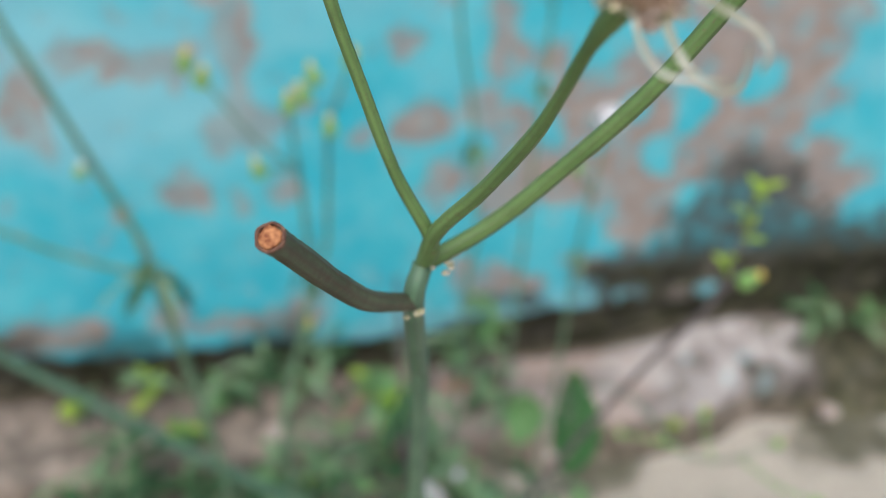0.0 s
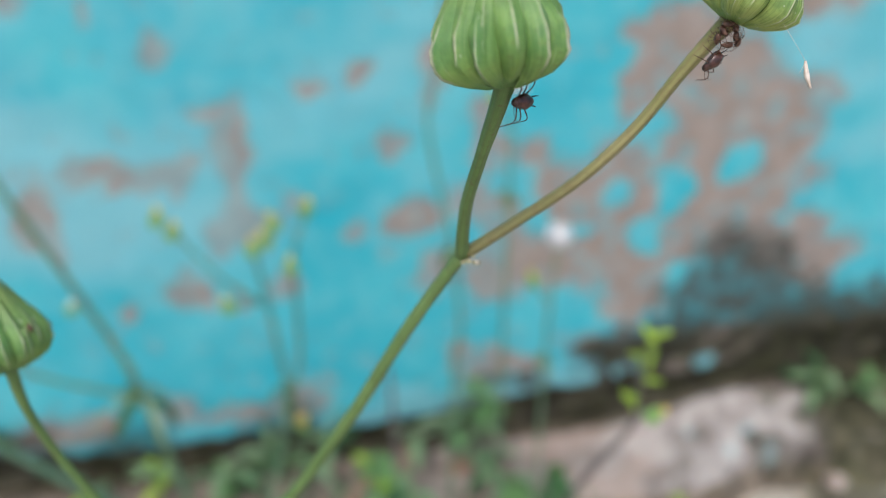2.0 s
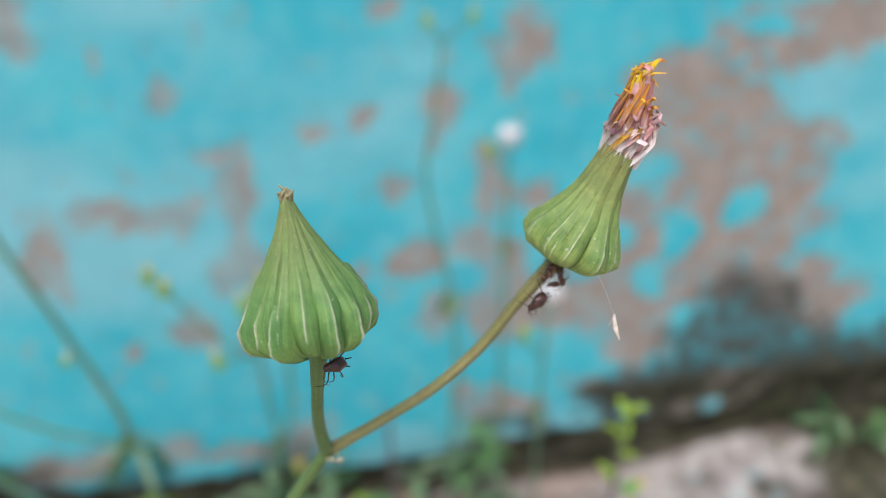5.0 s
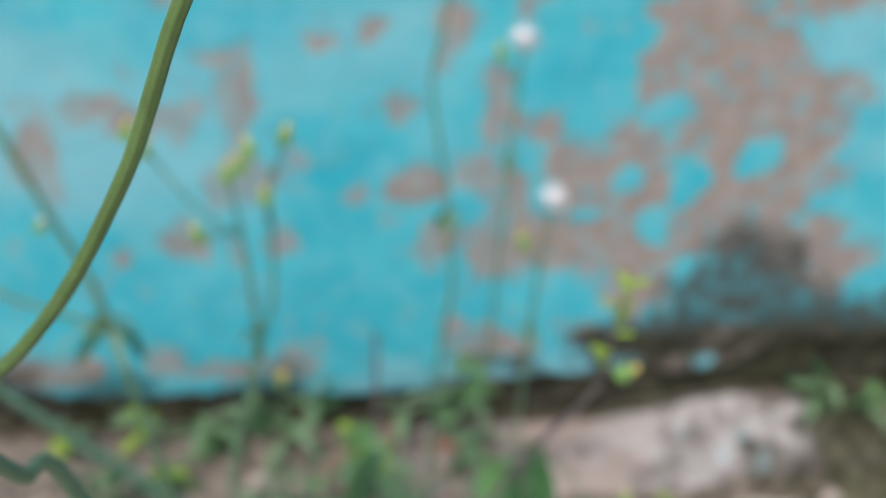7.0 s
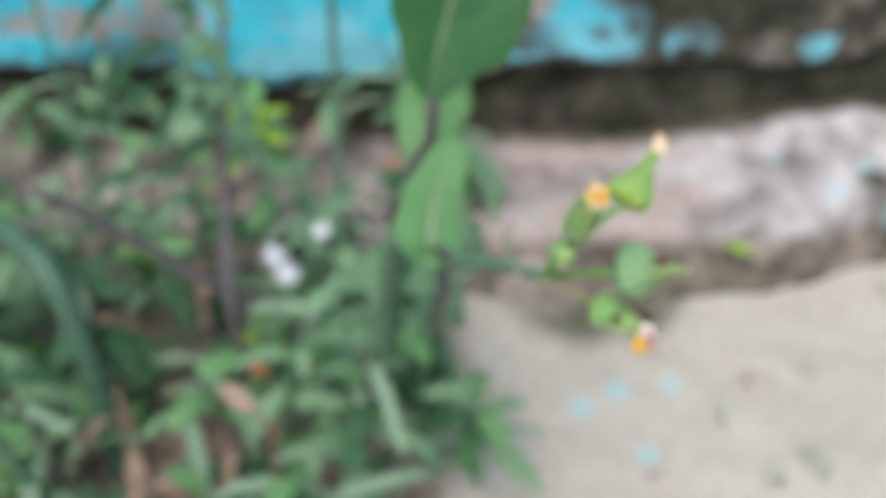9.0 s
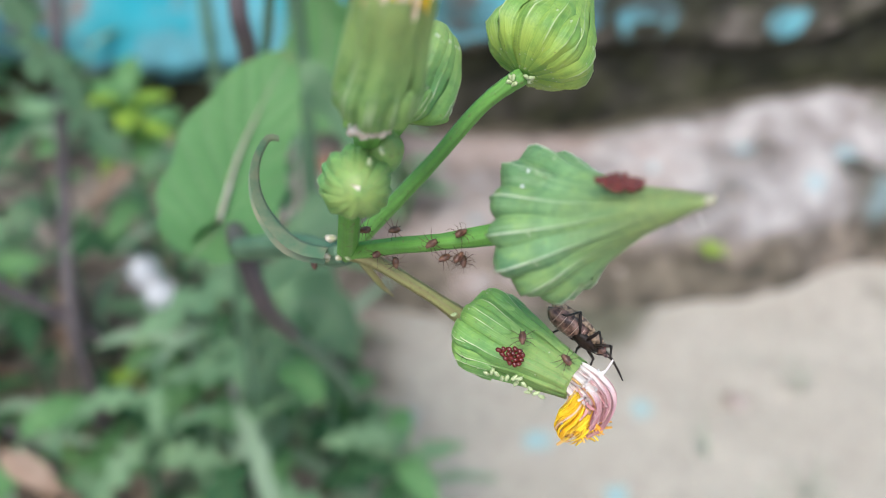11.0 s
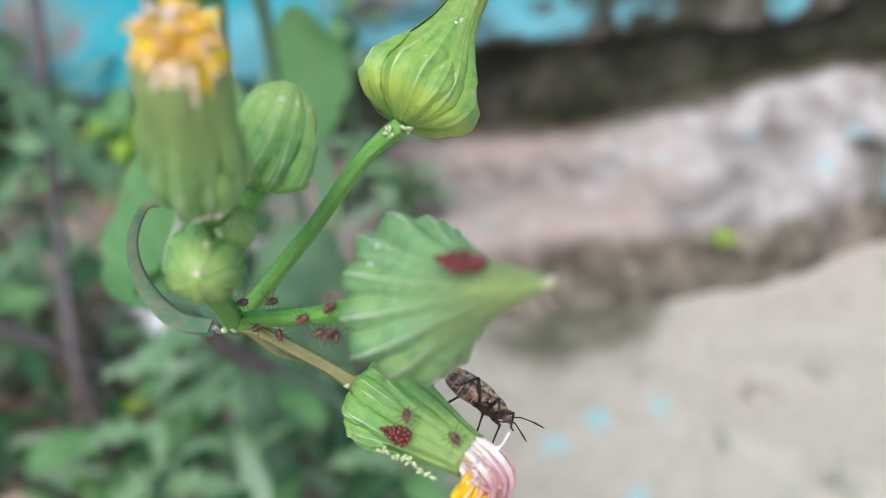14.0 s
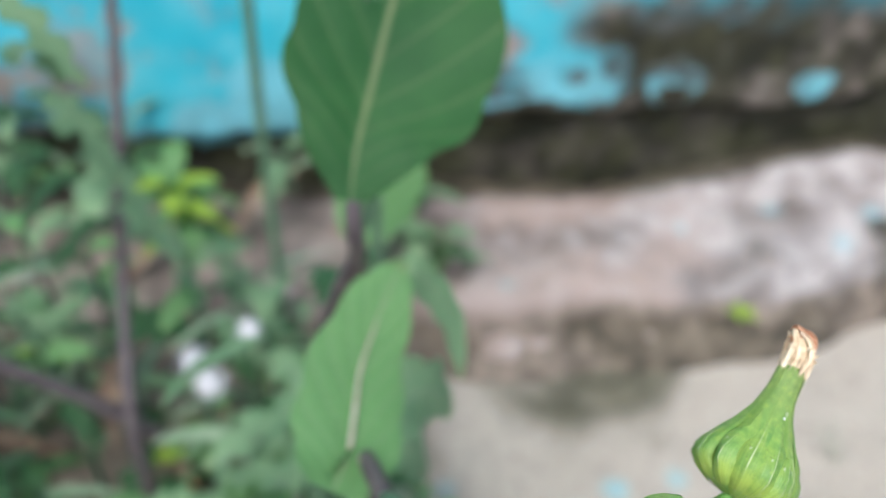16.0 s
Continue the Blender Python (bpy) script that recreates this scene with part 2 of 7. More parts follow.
def make_leaf_material(name, dark, light, vein):
    n = Nodes(name, 0.58, 0.25)
    u, s = n.attr("u"), n.attr("s")
    mid, fine = n.noise(60, 3), n.noise(700, 3)
    col = n.mix(n.span(mid, 0.35, 0.65), dark, light)
    col = n.mix(n.math("MULTIPLY", n.rand(), 0.6), col, light)
    col = n.mix(n.span(fine, 0.55, 0.75, 0, 0.3), col, tuple(min(c * 1.4, 0.5) for c in light))
    side = n.math("SINE", n.math("MULTIPLY", n.math("SUBTRACT", n.math("MULTIPLY", s, 9.0), n.math("MULTIPLY", u, 2.2)), 6.283))
    col = n.mix(n.span(side, 0.9, 1.0, 0, 0.22), col, vein)
    col = n.mix(n.span(n.noise(22, 4), 0.48, 0.68, 0, 0.5), col, dark)
    col = n.mix(n.span(u, 0.045, 0.015, 0, 0.6), col, vein)
    col = n.mix(n.math("MULTIPLY", n.span(s, 0.9, 1.0), 0.35), col, (0.2, 0.14, 0.07))
    return n.colour(col).bump(n.math("ADD", fine, n.math("MULTIPLY", side, -0.25)), 0.35, 0.0008).glow_through(light, 0.22).m


def make_plain(name, a, b, scale, rough=0.6, spec=0.35, bump=0.2, depth=0.0003):
    n = Nodes(name, rough, spec)
    f = n.noise(scale, 4)
    return n.colour(n.mix(n.span(f, 0.38, 0.62), a, b)).bump(f, bump, depth).m


def make_film_material():
    """Papery dry bract: thin, pale, partly see-through, dark at its end."""
    n = Nodes("papery_dry_bract", 0.38, 0.5)
    mid, fine = n.noise(500, 3), n.noise(2600, 3)
    col = n.mix(n.span(mid, 0.38, 0.62), (0.33, 0.33, 0.23), (0.72, 0.72, 0.64))
    col = n.mix(n.span(fine, 0.55, 0.72, 0, 0.6), col, (0.28, 0.22, 0.11))
    col = n.mix(n.span(n.attr("s"), 0.82, 1.0, 0, 0.85), col, (0.10, 0.075, 0.04))
    return n.colour(col).bump(mid, 0.4, 0.0002).glow_through((0.66, 0.64, 0.46), 0.4).m


WALL, GROUND, LEDGE = make_wall_material(), make_ground_material(), make_ledge_material()
BRACT = make_bract_material("bract_green", (0.095, 0.235, 0.065), (0.175, 0.345, 0.10), (0.26, 0.41, 0.10), (0.66, 0.68, 0.48), 0.7, 0.42, 1.0)
BRACT_FADING = make_bract_material("bract_fading_green", (0.125, 0.245, 0.06), (0.24, 0.38, 0.095), (0.42, 0.50, 0.14), (0.66, 0.68, 0.46), 0.75, 0.4, 0.9, (0.24, 0.13, 0.06), (0.34, 0.40, 0.12))
BRACT_TEAL = make_bract_material("bract_blue_green", (0.095, 0.225, 0.105), (0.20, 0.365, 0.155), (0.30, 0.45, 0.12), (0.66, 0.72, 0.54), 0.5, 0.3, 0.9, (0.30, 0.24, 0.10))
BRACT_FRESH = make_bract_material("bract_fresh_green", (0.105, 0.29, 0.085), (0.19, 0.41, 0.11), (0.34, 0.52, 0.10), (0.66, 0.72, 0.46), 0.5, 0.25, 1.0, (0.34, 0.28, 0.10), (0.26, 0.42, 0.11))
BRACT_SMOOTH = make_bract_material("bract_smooth_green", (0.115, 0.275, 0.055), (0.235, 0.42, 0.085), (0.42, 0.54, 0.09), (0.62, 0.68, 0.40), 0.35, 0.24, 0.75, (0.20, 0.13, 0.06), (0.26, 0.39, 0.10))
BRACT_OPEN = make_bract_material("bract_open_head", (0.115, 0.26, 0.085), (0.24, 0.42, 0.135), (0.34, 0.49, 0.12), (0.66, 0.71, 0.52), 0.4, 0.3, 0.8, (0.36, 0.30, 0.12), (0.27, 0.38, 0.11))
STEM = make_stem_material("stem_green", (0.105, 0.195, 0.055), (0.155, 0.265, 0.08))
STEM_CUT = make_stem_material("stem_cut_brown", (0.06, 0.08, 0.045), (0.10, 0.125, 0.07), (0.07, 0.04, 0.03))
STEM_DEEP = make_stem_material("stem_deep_green", (0.045, 0.10, 0.06), (0.08, 0.15, 0.09), (0.04, 0.08, 0.05))
PETAL_FOOT = make_plain("bleached_petal_feet", (0.74, 0.60, 0.58), (0.88, 0.85, 0.82), 700, 0.6)
PETAL_ROSE = make_plain("rosy_withered_petals", (0.50, 0.23, 0.23), (0.74, 0.48, 0.46), 1100, 0.6)
PETAL_ORANGE = make_plain("orange_withered_petals", (0.46, 0.17, 0.05), (0.86, 0.48, 0.05), 1100, 0.6)
STEM_FRESH = make_stem_material("stem_fresh_green", (0.115, 0.30, 0.045), (0.18, 0.40, 0.075), (0.10, 0.22, 0.05))
STEM_TEAL = make_stem_material("stem_grey_green", (0.085, 0.17, 0.095), (0.14, 0.245, 0.14), (0.075, 0.12, 0.08))
STEM_BROWN = make_stem_material("stem_olive_brown", (0.23, 0.25, 0.08), (0.30, 0.29, 0.12), (0.18, 0.12, 0.06))
STEM_DARK = make_stem_material("stem_purple_brown", (0.075, 0.06, 0.065), (0.13, 0.11, 0.105), (0.06, 0.05, 0.05))
PETAL, PETAL_PINK, YELLOW = make_petal_material("withered_petals", (0.74, 0.38, 0.03), 0.62, 0.8, 0.8, 0.34), make_petal_material("wilted_pink_petals", (0.66, 0.40, 0.38), 0.7, 1.0, 1.0, 0.42), make_yellow_material()
LEAF = make_leaf_material("leaf_green", (0.09, 0.185, 0.09), (0.21, 0.335, 0.17), (0.36, 0.40, 0.28))
LEAF_DEEP = make_leaf_material("leaf_deep_green", (0.018, 0.068, 0.026), (0.042, 0.112, 0.042), (0.22, 0.25, 0.12))
LEAF_BROAD = make_leaf_material("leaf_dark_glossless", (0.012, 0.066, 0.016), (0.036, 0.122, 0.030), (0.24, 0.27, 0.13))
LEAF_LIGHT = make_leaf_material("leaf_light_green", (0.085, 0.20, 0.07), (0.14, 0.29, 0.10), (0.32, 0.32, 0.22))
LEAF_PALE = make_leaf_material("leaf_grey_green", (0.16, 0.25, 0.15), (0.27, 0.37, 0.23), (0.34, 0.34, 0.26))
LEAF_LIME = make_leaf_material("leaf_lime", (0.20, 0.36, 0.03), (0.34, 0.48, 0.06), (0.40, 0.48, 0.15))
DRY = make_plain("dry_straw", (0.50, 0.44, 0.27), (0.66, 0.62, 0.46), 900, 0.6)
OLIVE_DRY = make_plain("olive_dry_bract", (0.24, 0.21, 0.10), (0.46, 0.42, 0.26), 900, 0.5)
DRY_WHITE = make_plain("dry_white_bract", (0.50, 0.50, 0.44), (0.85, 0.85, 0.82), 700, 0.4)
DRY_FILM = make_film_material()
DRY_BROWN = make_plain("dry_brown_leaf", (0.14, 0.09, 0.058), (0.28, 0.20, 0.135), 90, 0.8)
CREAM = make_plain("cream_tuft", (0.64, 0.49, 0.31), (0.82, 0.70, 0.50), 1600, 0.7)
TIP_BROWN = make_plain("brown_tuft_end", (0.36, 0.16, 0.08), (0.56, 0.32, 0.19), 1500, 0.7)
SEED_RIM = make_plain("brown_seed_scar", (0.16, 0.10, 0.055), (0.52, 0.39, 0.26), 2300, 0.8, 0.2, 0.6)
SEEDBED = make_plain("beige_seed_bed", (0.34, 0.23, 0.16), (0.78, 0.62, 0.52), 2300, 0.8, 0.2, 0.6)
CUT = make_plain("fresh_cut_pith", (0.20, 0.065, 0.03), (0.50, 0.23, 0.10), 1900, 0.8, 0.2, 0.6)
RIM = make_plain("dried_cut_rim", (0.07, 0.03, 0.02), (0.16, 0.08, 0.05), 1500, 0.7)
COLLAR = make_plain("pinkish_collar", (0.52, 0.42, 0.34), (0.74, 0.66, 0.58), 1800, 0.7)
CURL = make_plain("blue_green_bract", (0.085, 0.165, 0.09), (0.20, 0.21, 0.125), 380, 0.5)
BAND = make_plain("belly_band", (0.32, 0.20, 0.15), (0.50, 0.36, 0.28), 2500, 0.5)
TAN_DRY = make_plain("tan_dry_leaf", (0.26, 0.17, 0.115), (0.40, 0.29, 0.21), 90, 0.8)
MIDRIB = make_plain("pinkish_midrib", (0.34, 0.31, 0.22), (0.50, 0.44, 0.36), 600, 0.5)
RED_DRY = make_plain("red_brown_leaf", (0.20, 0.07, 0.03), (0.34, 0.15, 0.07), 120, 0.7)
NODE = make_plain("pale_node_scar", (0.30, 0.30, 0.14), (0.55, 0.50, 0.40), 1800, 0.7)
APHID = make_plain("brown_aphid", (0.022, 0.009, 0.007), (0.085, 0.03, 0.02), 2200, 0.3, 0.6)
APHID_RED = make_plain("reddish_aphid", (0.075, 0.032, 0.02), (0.19, 0.095, 0.06), 2200, 0.35, 0.5)
APHID_PALE = make_plain("pale_green_aphid", (0.32, 0.40, 0.17), (0.52, 0.57, 0.33), 2500, 0.4, 0.5)
LEG = make_plain("dark_leg", (0.010, 0.007, 0.005), (0.035, 0.022, 0.016), 3000, 0.45, 0.3)
APHID_LEG = make_plain("thin_brown_leg", (0.05, 0.026, 0.017), (0.11, 0.06, 0.04), 3000, 0.5, 0.3)
EGG = make_plain("dark_red_egg", (0.075, 0.009, 0.008), (0.16, 0.022, 0.014), 2500, 0.25, 0.6)
BUG = make_plain("mottled_bug_shell", (0.05, 0.022, 0.018), (0.30, 0.17, 0.125), 2000, 0.35, 0.5)
BUG_BACK = make_plain("speckled_bug_wing", (0.05, 0.03, 0.02), (0.40, 0.28, 0.17), 3000, 0.4, 0.5)
EYE = make_plain("red_brown_eye", (0.20, 0.03, 0.02), (0.34, 0.07, 0.045), 4000, 0.2, 0.7)
FLUFF = make_plain("white_seed_fluff", (0.66, 0.67, 0.68), (0.80, 0.80, 0.80), 300, 0.9, 0.1)
SKIN = make_plain("cast_skin", (0.55, 0.45, 0.36), (0.75, 0.66, 0.58), 1500, 0.6)
TINY_YELLOW = make_plain("small_yellow_head", (0.55, 0.38, 0.05), (0.62, 0.50, 0.16), 400, 0.6)
STONE = make_plain("pinkish_stone", (0.32, 0.25, 0.21), (0.44, 0.38, 0.34), 60, 0.9, 0.15, 0.5, 0.002)


# ---- mesh helpers ----
def vnoise(x, y, seed=0):
    """Smooth value noise on a lattice of unit cells, from 0 to 1."""
    x, y = np.asarray(x, float), np.asarray(y, float)
    xi, yi = np.floor(x).astype(np.int64), np.floor(y).astype(np.int64)
    fx, fy = x - xi, y - yi
    fx, fy = fx * fx * (3 - 2 * fx), fy * fy * (3 - 2 * fy)

    def h(a, b):
        v = np.sin(a * 127.1 + b * 311.7 + seed * 74.7) * 43758.5453
        return v - np.floor(v)

    return (h(xi, yi) * (1 - fx) + h(xi + 1, yi) * fx) * (1 - fy) + (h(xi, yi + 1) * (1 - fx) + h(xi + 1, yi + 1) * fx) * fy


def fbm(x, y, seed=0, octaves=4):
    return sum(vnoise(x * 2**k, y * 2**k, seed + 9 * k) * 0.5**k for k in range(octaves)) / sum(0.5**k for k in range(octaves))


def mesh(name, verts, faces, material, attrs=None, smooth=True):
    me = bpy.data.meshes.new(name)
    me.from_pydata([tuple(v) for v in verts], [], [tuple(f) for f in faces])
    me.materials.append(material)
    for key, values in (attrs or {}).items():
        me.attributes.new(key, "FLOAT", "POINT").data.foreach_set("value", np.asarray(values, np.float32))
    if smooth:
        me.polygons.foreach_set("use_smooth", [True] * len(me.polygons))
    me.update()
    return me


def grid_faces(rows, cols, wrap=False):
    w = cols if wrap else cols - 1
    return [(r * cols + c, r * cols + (c + 1) % cols, (r + 1) * cols + (c + 1) % cols, (r + 1) * cols + c) for r in range(rows - 1) for c in range(w)]


def thing(name, base, label, category, group=""):
    ob = new(name)
    ob.empty_display_size = 0.01
    ob.location = base
    return tagged(ob, label, category, group)


def root(ob):
    while ob.parent:
        ob = ob.parent
    return ob


def attach(name, me, parent, label="", m=None):
    """One mesh object under a thing or a part; m: its pose in its parent's space."""
    ob = new(name, me)
    ob.parent = parent
    if m is not None:
        ob.matrix_basis = m
    if label:
        ob["label"] = label
    return ob


def part(name, data, material, parent, label=""):
    """A part whose vertices are given in the world, under a thing (or a part at the thing's own origin)."""
    verts, faces, attrs = data
    o = np.array(root(parent).location)
    return attach(name, mesh(name, np.asarray(verts) - o, faces, material, attrs), parent, label)


def joined(*items):
    verts, faces, attrs, n = [], [], {}, 0
    for v, f, a in items:
        verts += [tuple(p) for p in v]
        faces += [tuple(i + n for i in q) for q in f]
        for key in ("u", "s"):
            attrs.setdefault(key, []).extend(list(a.get(key, [0.0] * len(v))))
        n += len(v)
    return verts, faces, attrs


def spline(pts, steps=6):
    """Catmull-Rom through the points."""
    p = np.asarray(pts, float)
    if len(p) < 3:
        return np.array([p[0] + (p[-1] - p[0]) * k / steps for k in range(steps + 1)])
    p = np.vstack([2 * p[0] - p[1], p, 2 * p[-1] - p[-2]])
    out = []
    for i in range(1, len(p) - 2):
        for k in range(steps):
            t = k / steps
            a, b, c, d = p[i - 1], p[i], p[i + 1], p[i + 2]
            out.append(0.5 * (2 * b + (c - a) * t + (2 * a - 5 * b + 4 * c - d) * t**2 + (3 * b - 3 * c + d - a) * t**3))
    out.append(p[-2])
    return np.array(out)


def frames_along(p):
    """Tangent and two steady normals along a polyline."""
    t = np.gradient(p, axis=0)
    t /= np.linalg.norm(t, axis=1)[:, None] + 1e-12
    n = np.cross(t[0], (0.3, 0.2, 0.9))
    if np.linalg.norm(n) < 0.1:
        n = np.cross(t[0], (0.9, 0.1, 0.1))
    ns = []
    for k in range(len(p)):
        n = n - t[k] * (n @ t[k])
        n /= np.linalg.norm(n)
        ns.append(n)
    ns = np.array(ns)
    return t, ns, np.cross(t, ns)


def tube(pts, radii, sides=10, steps=6, ribs=0, wobble=0.0, seed=0):
    """A round stem through the points; ribs: fine grooves along it."""
    p = spline(pts, steps)
    r = np.interp(np.linspace(0, 1, len(p)), np.linspace(0, 1, len(radii)), radii)
    t, n, b = frames_along(p)
    rng = np.random.RandomState(seed)
    if wobble:
        r = r * (1 + wobble * (rng.rand(len(p)) - 0.5))
    verts, u, s = [], [], []
    for k in range(len(p)):
        for j in range(sides):
            a = 2 * np.pi * j / sides
            groove = (j % 2) if ribs else 0
            verts.append(p[k] + (n[k] * np.cos(a) + b[k] * np.sin(a)) * r[k] * (1 - 0.09 * groove))
            u.append(groove)
            s.append(k / (len(p) - 1))
    faces = grid_faces(len(p), sides, True)
    faces += [tuple(range(sides))[::-1], tuple((len(p) - 1) * sides + j for j in range(sides))]
    return np.array(verts), faces, {"u": u, "s": s}


def ribbon(pts, widths, side, curl=0.3, steps=5, across=5):
    """A thin strip along the points, bent like a gutter; side: the way its width lies."""
    p = spline(pts, steps)
    t = np.gradient(p, axis=0)
    t /= np.linalg.norm(t, axis=1)[:, None] + 1e-12
    w = np.interp(np.linspace(0, 1, len(p)), np.linspace(0, 1, len(widths)), widths)
    verts, u, s = [], [], []
    sd = np.asarray(side, float)
    for k in range(len(p)):
        a = sd - t[k] * (sd @ t[k])
        a /= np.linalg.norm(a) + 1e-9
        up = np.cross(a, t[k])
        for j in range(across):
            c = 2 * j / (across - 1) - 1
            verts.append(p[k] + a * c * w[k] / 2 + up * curl * w[k] * c * c)
            u.append(abs(c))
            s.append(k / (len(p) - 1))
    return np.array(verts), grid_faces(len(p), across), {"u": u, "s": s}


def blob(centre, radii, seg=10, rings=7, m=None, lumps=0.0, seed=0):
    """A rounded body; m: a 3 x 3 turn."""
    verts = []
    for i in range(rings + 1):
        th = np.pi * i / rings
        for j in range(seg):
            a = 2 * np.pi * j / seg
            d = np.array([np.sin(th) * np.cos(a), np.sin(th) * np.sin(a), np.cos(th)])
            k = 1 + lumps * (vnoise(d[0] * 2 + seed, d[1] * 2 + d[2] * 3.1, seed) - 0.5)
            verts.append(d * k * np.asarray(radii))
    v = np.array(verts)
    if m is not None:
        v = v @ np.asarray(m).T
    return v + np.asarray(centre), grid_faces(rings + 1, seg, True), {}


def unit(v):
    return np.asarray(v, float) / np.linalg.norm(v)


def axis_pose(base, tip, spin=0.0):
    """A pose whose z runs from base towards tip."""
    q = (Vector(tip) - Vector(base)).to_track_quat("Z", "Y")
    return Matrix.Translation(Vector(base)) @ q.to_matrix().to_4x4() @ Matrix.Rotation(radians(spin), 4, "Z")


# ---- the setting ----
def soft_union(x, z, items, grow=0.0):
    """Highest of the rounded patches' heights; above 0 is inside."""
    f = np.full(x.shape, -9.0)
    for cx, cz, rx, rz in items:
        f = np.maximum(f, 1 - np.sqrt(((x - cx) / (rx + grow)) ** 2 + ((z - cz) / (rz + grow)) ** 2))
    return f


# patches on the wall: x, z and their half widths, in metres
BARE_LEFT = [
    (-0.689, 0.479, 0.019, 0.037), (-0.674, 0.441, 0.01, 0.025), (-0.648, 0.533, 0.014, 0.009), (-0.626, 0.525, 0.027, 0.011), (-0.582, 0.522, 0.024, 0.014), (-0.541, 0.514, 0.029, 0.019),
    (-0.462, 0.569, 0.02, 0.026), (-0.48, 0.585, 0.018, 0.009), (-0.461, 0.517, 0.012, 0.033), (-0.458, 0.48, 0.009, 0.019), (-0.451, 0.441, 0.03, 0.028), (-0.483, 0.433, 0.019, 0.02),
    (-0.542, 0.359, 0.024, 0.018), (-0.48, 0.345, 0.01, 0.017), (-0.422, 0.361, 0.018, 0.017), (-0.397, 0.472, 0.014, 0.013), (-0.615, 0.335, 0.009, 0.014), (-0.366, 0.609, 0.015, 0.007),
    (-0.313, 0.621, 0.012, 0.013), (-0.659, 0.731, 0.017, 0.028), (-0.29, 0.74, 0.013, 0.01), (-0.524, 0.657, 0.014, 0.012),
]
BARE_MID = [
    (-0.223, 0.629, 0.021, 0.028), (-0.236, 0.598, 0.011, 0.015), (-0.274, 0.538, 0.02, 0.016), (-0.173, 0.561, 0.015, 0.019), (-0.159, 0.524, 0.02, 0.027), (-0.114, 0.513, 0.025, 0.02),
    (-0.254, 0.443, 0.031, 0.022), (-0.285, 0.435, 0.011, 0.017), (-0.34, 0.432, 0.017, 0.008), (-0.231, 0.361, 0.018, 0.028), (-0.186, 0.454, 0.029, 0.022), (-0.147, 0.441, 0.026, 0.03),
    (-0.116, 0.362, 0.067, 0.032), (-0.158, 0.332, 0.038, 0.026), (-0.082, 0.483, 0.032, 0.023), (-0.063, 0.354, 0.06, 0.034), (-0.133, 0.697, 0.031, 0.039), (-0.309, 0.629, 0.011, 0.007),
    (-0.371, 0.61, 0.011, 0.008),
]
BARE_RIGHT = [
    (-0.047, 0.442, 0.036, 0.046), (-0.016, 0.362, 0.046, 0.042), (0.003, 0.481, 0.04, 0.029), (0.03, 0.42, 0.045, 0.055), (0.033, 0.345, 0.055, 0.051), (0.041, 0.642, 0.04, 0.031),
    (0.02, 0.6, 0.025, 0.039), (0.105, 0.589, 0.073, 0.06), (0.212, 0.565, 0.054, 0.037), (0.26, 0.573, 0.036, 0.02), (0.124, 0.491, 0.07, 0.073), (0.201, 0.507, 0.063, 0.067),
    (0.202, 0.43, 0.046, 0.065), (0.118, 0.396, 0.078, 0.049), (0.262, 0.363, 0.057, 0.04), (0.323, 0.328, 0.05, 0.037), (0.05, 0.283, 0.04, 0.042), (0.213, 0.701, 0.088, 0.036),
    (0.282, 0.715, 0.059, 0.033), (0.064, 0.662, 0.043, 0.02),
]
DOTS = [
    (0.163, 0.49, 0.027, 0.027), (0.078, 0.453, 0.022, 0.03), (0.048, 0.387, 0.027, 0.03), (-0.001, 0.457, 0.019, 0.016), (0.083, 0.238, 0.023, 0.021), (0.103, 0.315, 0.016, 0.034),
    (0.377, 0.295, 0.032, 0.03), (-0.041, 0.401, 0.017, 0.011), (0.154, 0.71, 0.032, 0.014),
]
BARE_LOW = [
    (-0.149, 0.205, 0.046, 0.027), (-0.752, 0.157, 0.06, 0.02), (-0.686, 0.167, 0.028, 0.019), (-0.584, 0.181, 0.026, 0.021), (-0.415, 0.171, 0.026, 0.027), (-0.506, 0.159, 0.038, 0.015),
    (-0.384, 0.209, 0.012, 0.011), (-0.283, 0.123, 0.023, 0.015), (-0.202, 0.232, 0.012, 0.013), (-0.105, 0.194, 0.032, 0.016),
]
BLUE_LOW = [
    (-0.331, 0.124, 0.027, 0.027), (-0.277, 0.159, 0.032, 0.024), (-0.053, 0.174, 0.031, 0.026), (0.171, 0.167, 0.017, 0.013), (-0.209, 0.157, 0.017, 0.016), (-0.028, 0.17, 0.037, 0.028),
    (0.05, 0.167, 0.025, 0.016), (0.174, 0.169, 0.016, 0.011), (0.084, 0.237, 0.024, 0.019), (-0.271, 0.136, 0.053, 0.023), (-0.187, 0.155, 0.022, 0.013), (-0.125, 0.152, 0.05, 0.011),
]
HOLES_LOW = [
    (-0.036, 0.172, 0.014, 0.007), (0.052, 0.157, 0.014, 0.008),
]
# dark mould; the thin strip at x -0.14, z 0.172 is a painted shadow
MOULD_SHADE = [
    (0.204, 0.295, 0.097, 0.09), (0.05, 0.212, 0.075, 0.03), (0.288, 0.231, 0.112, 0.054), (0.141, 0.226, 0.066, 0.045), (0.391, 0.228, 0.088, 0.046), (0.169, 0.338, 0.047, 0.04), (0.227, 0.353, 0.055, 0.032), (-0.14, 0.172, 0.055, 0.011), (-0.1, 0.158, 0.03, 0.009), (0.10, 0.195, 0.08, 0.03), (0.012, 0.19, 0.02, 0.03),
]


def smooth01(v, a, b):
    k = np.clip((v - a) / (b - a), 0, 1)
    return k * k * (3 - 2 * k)


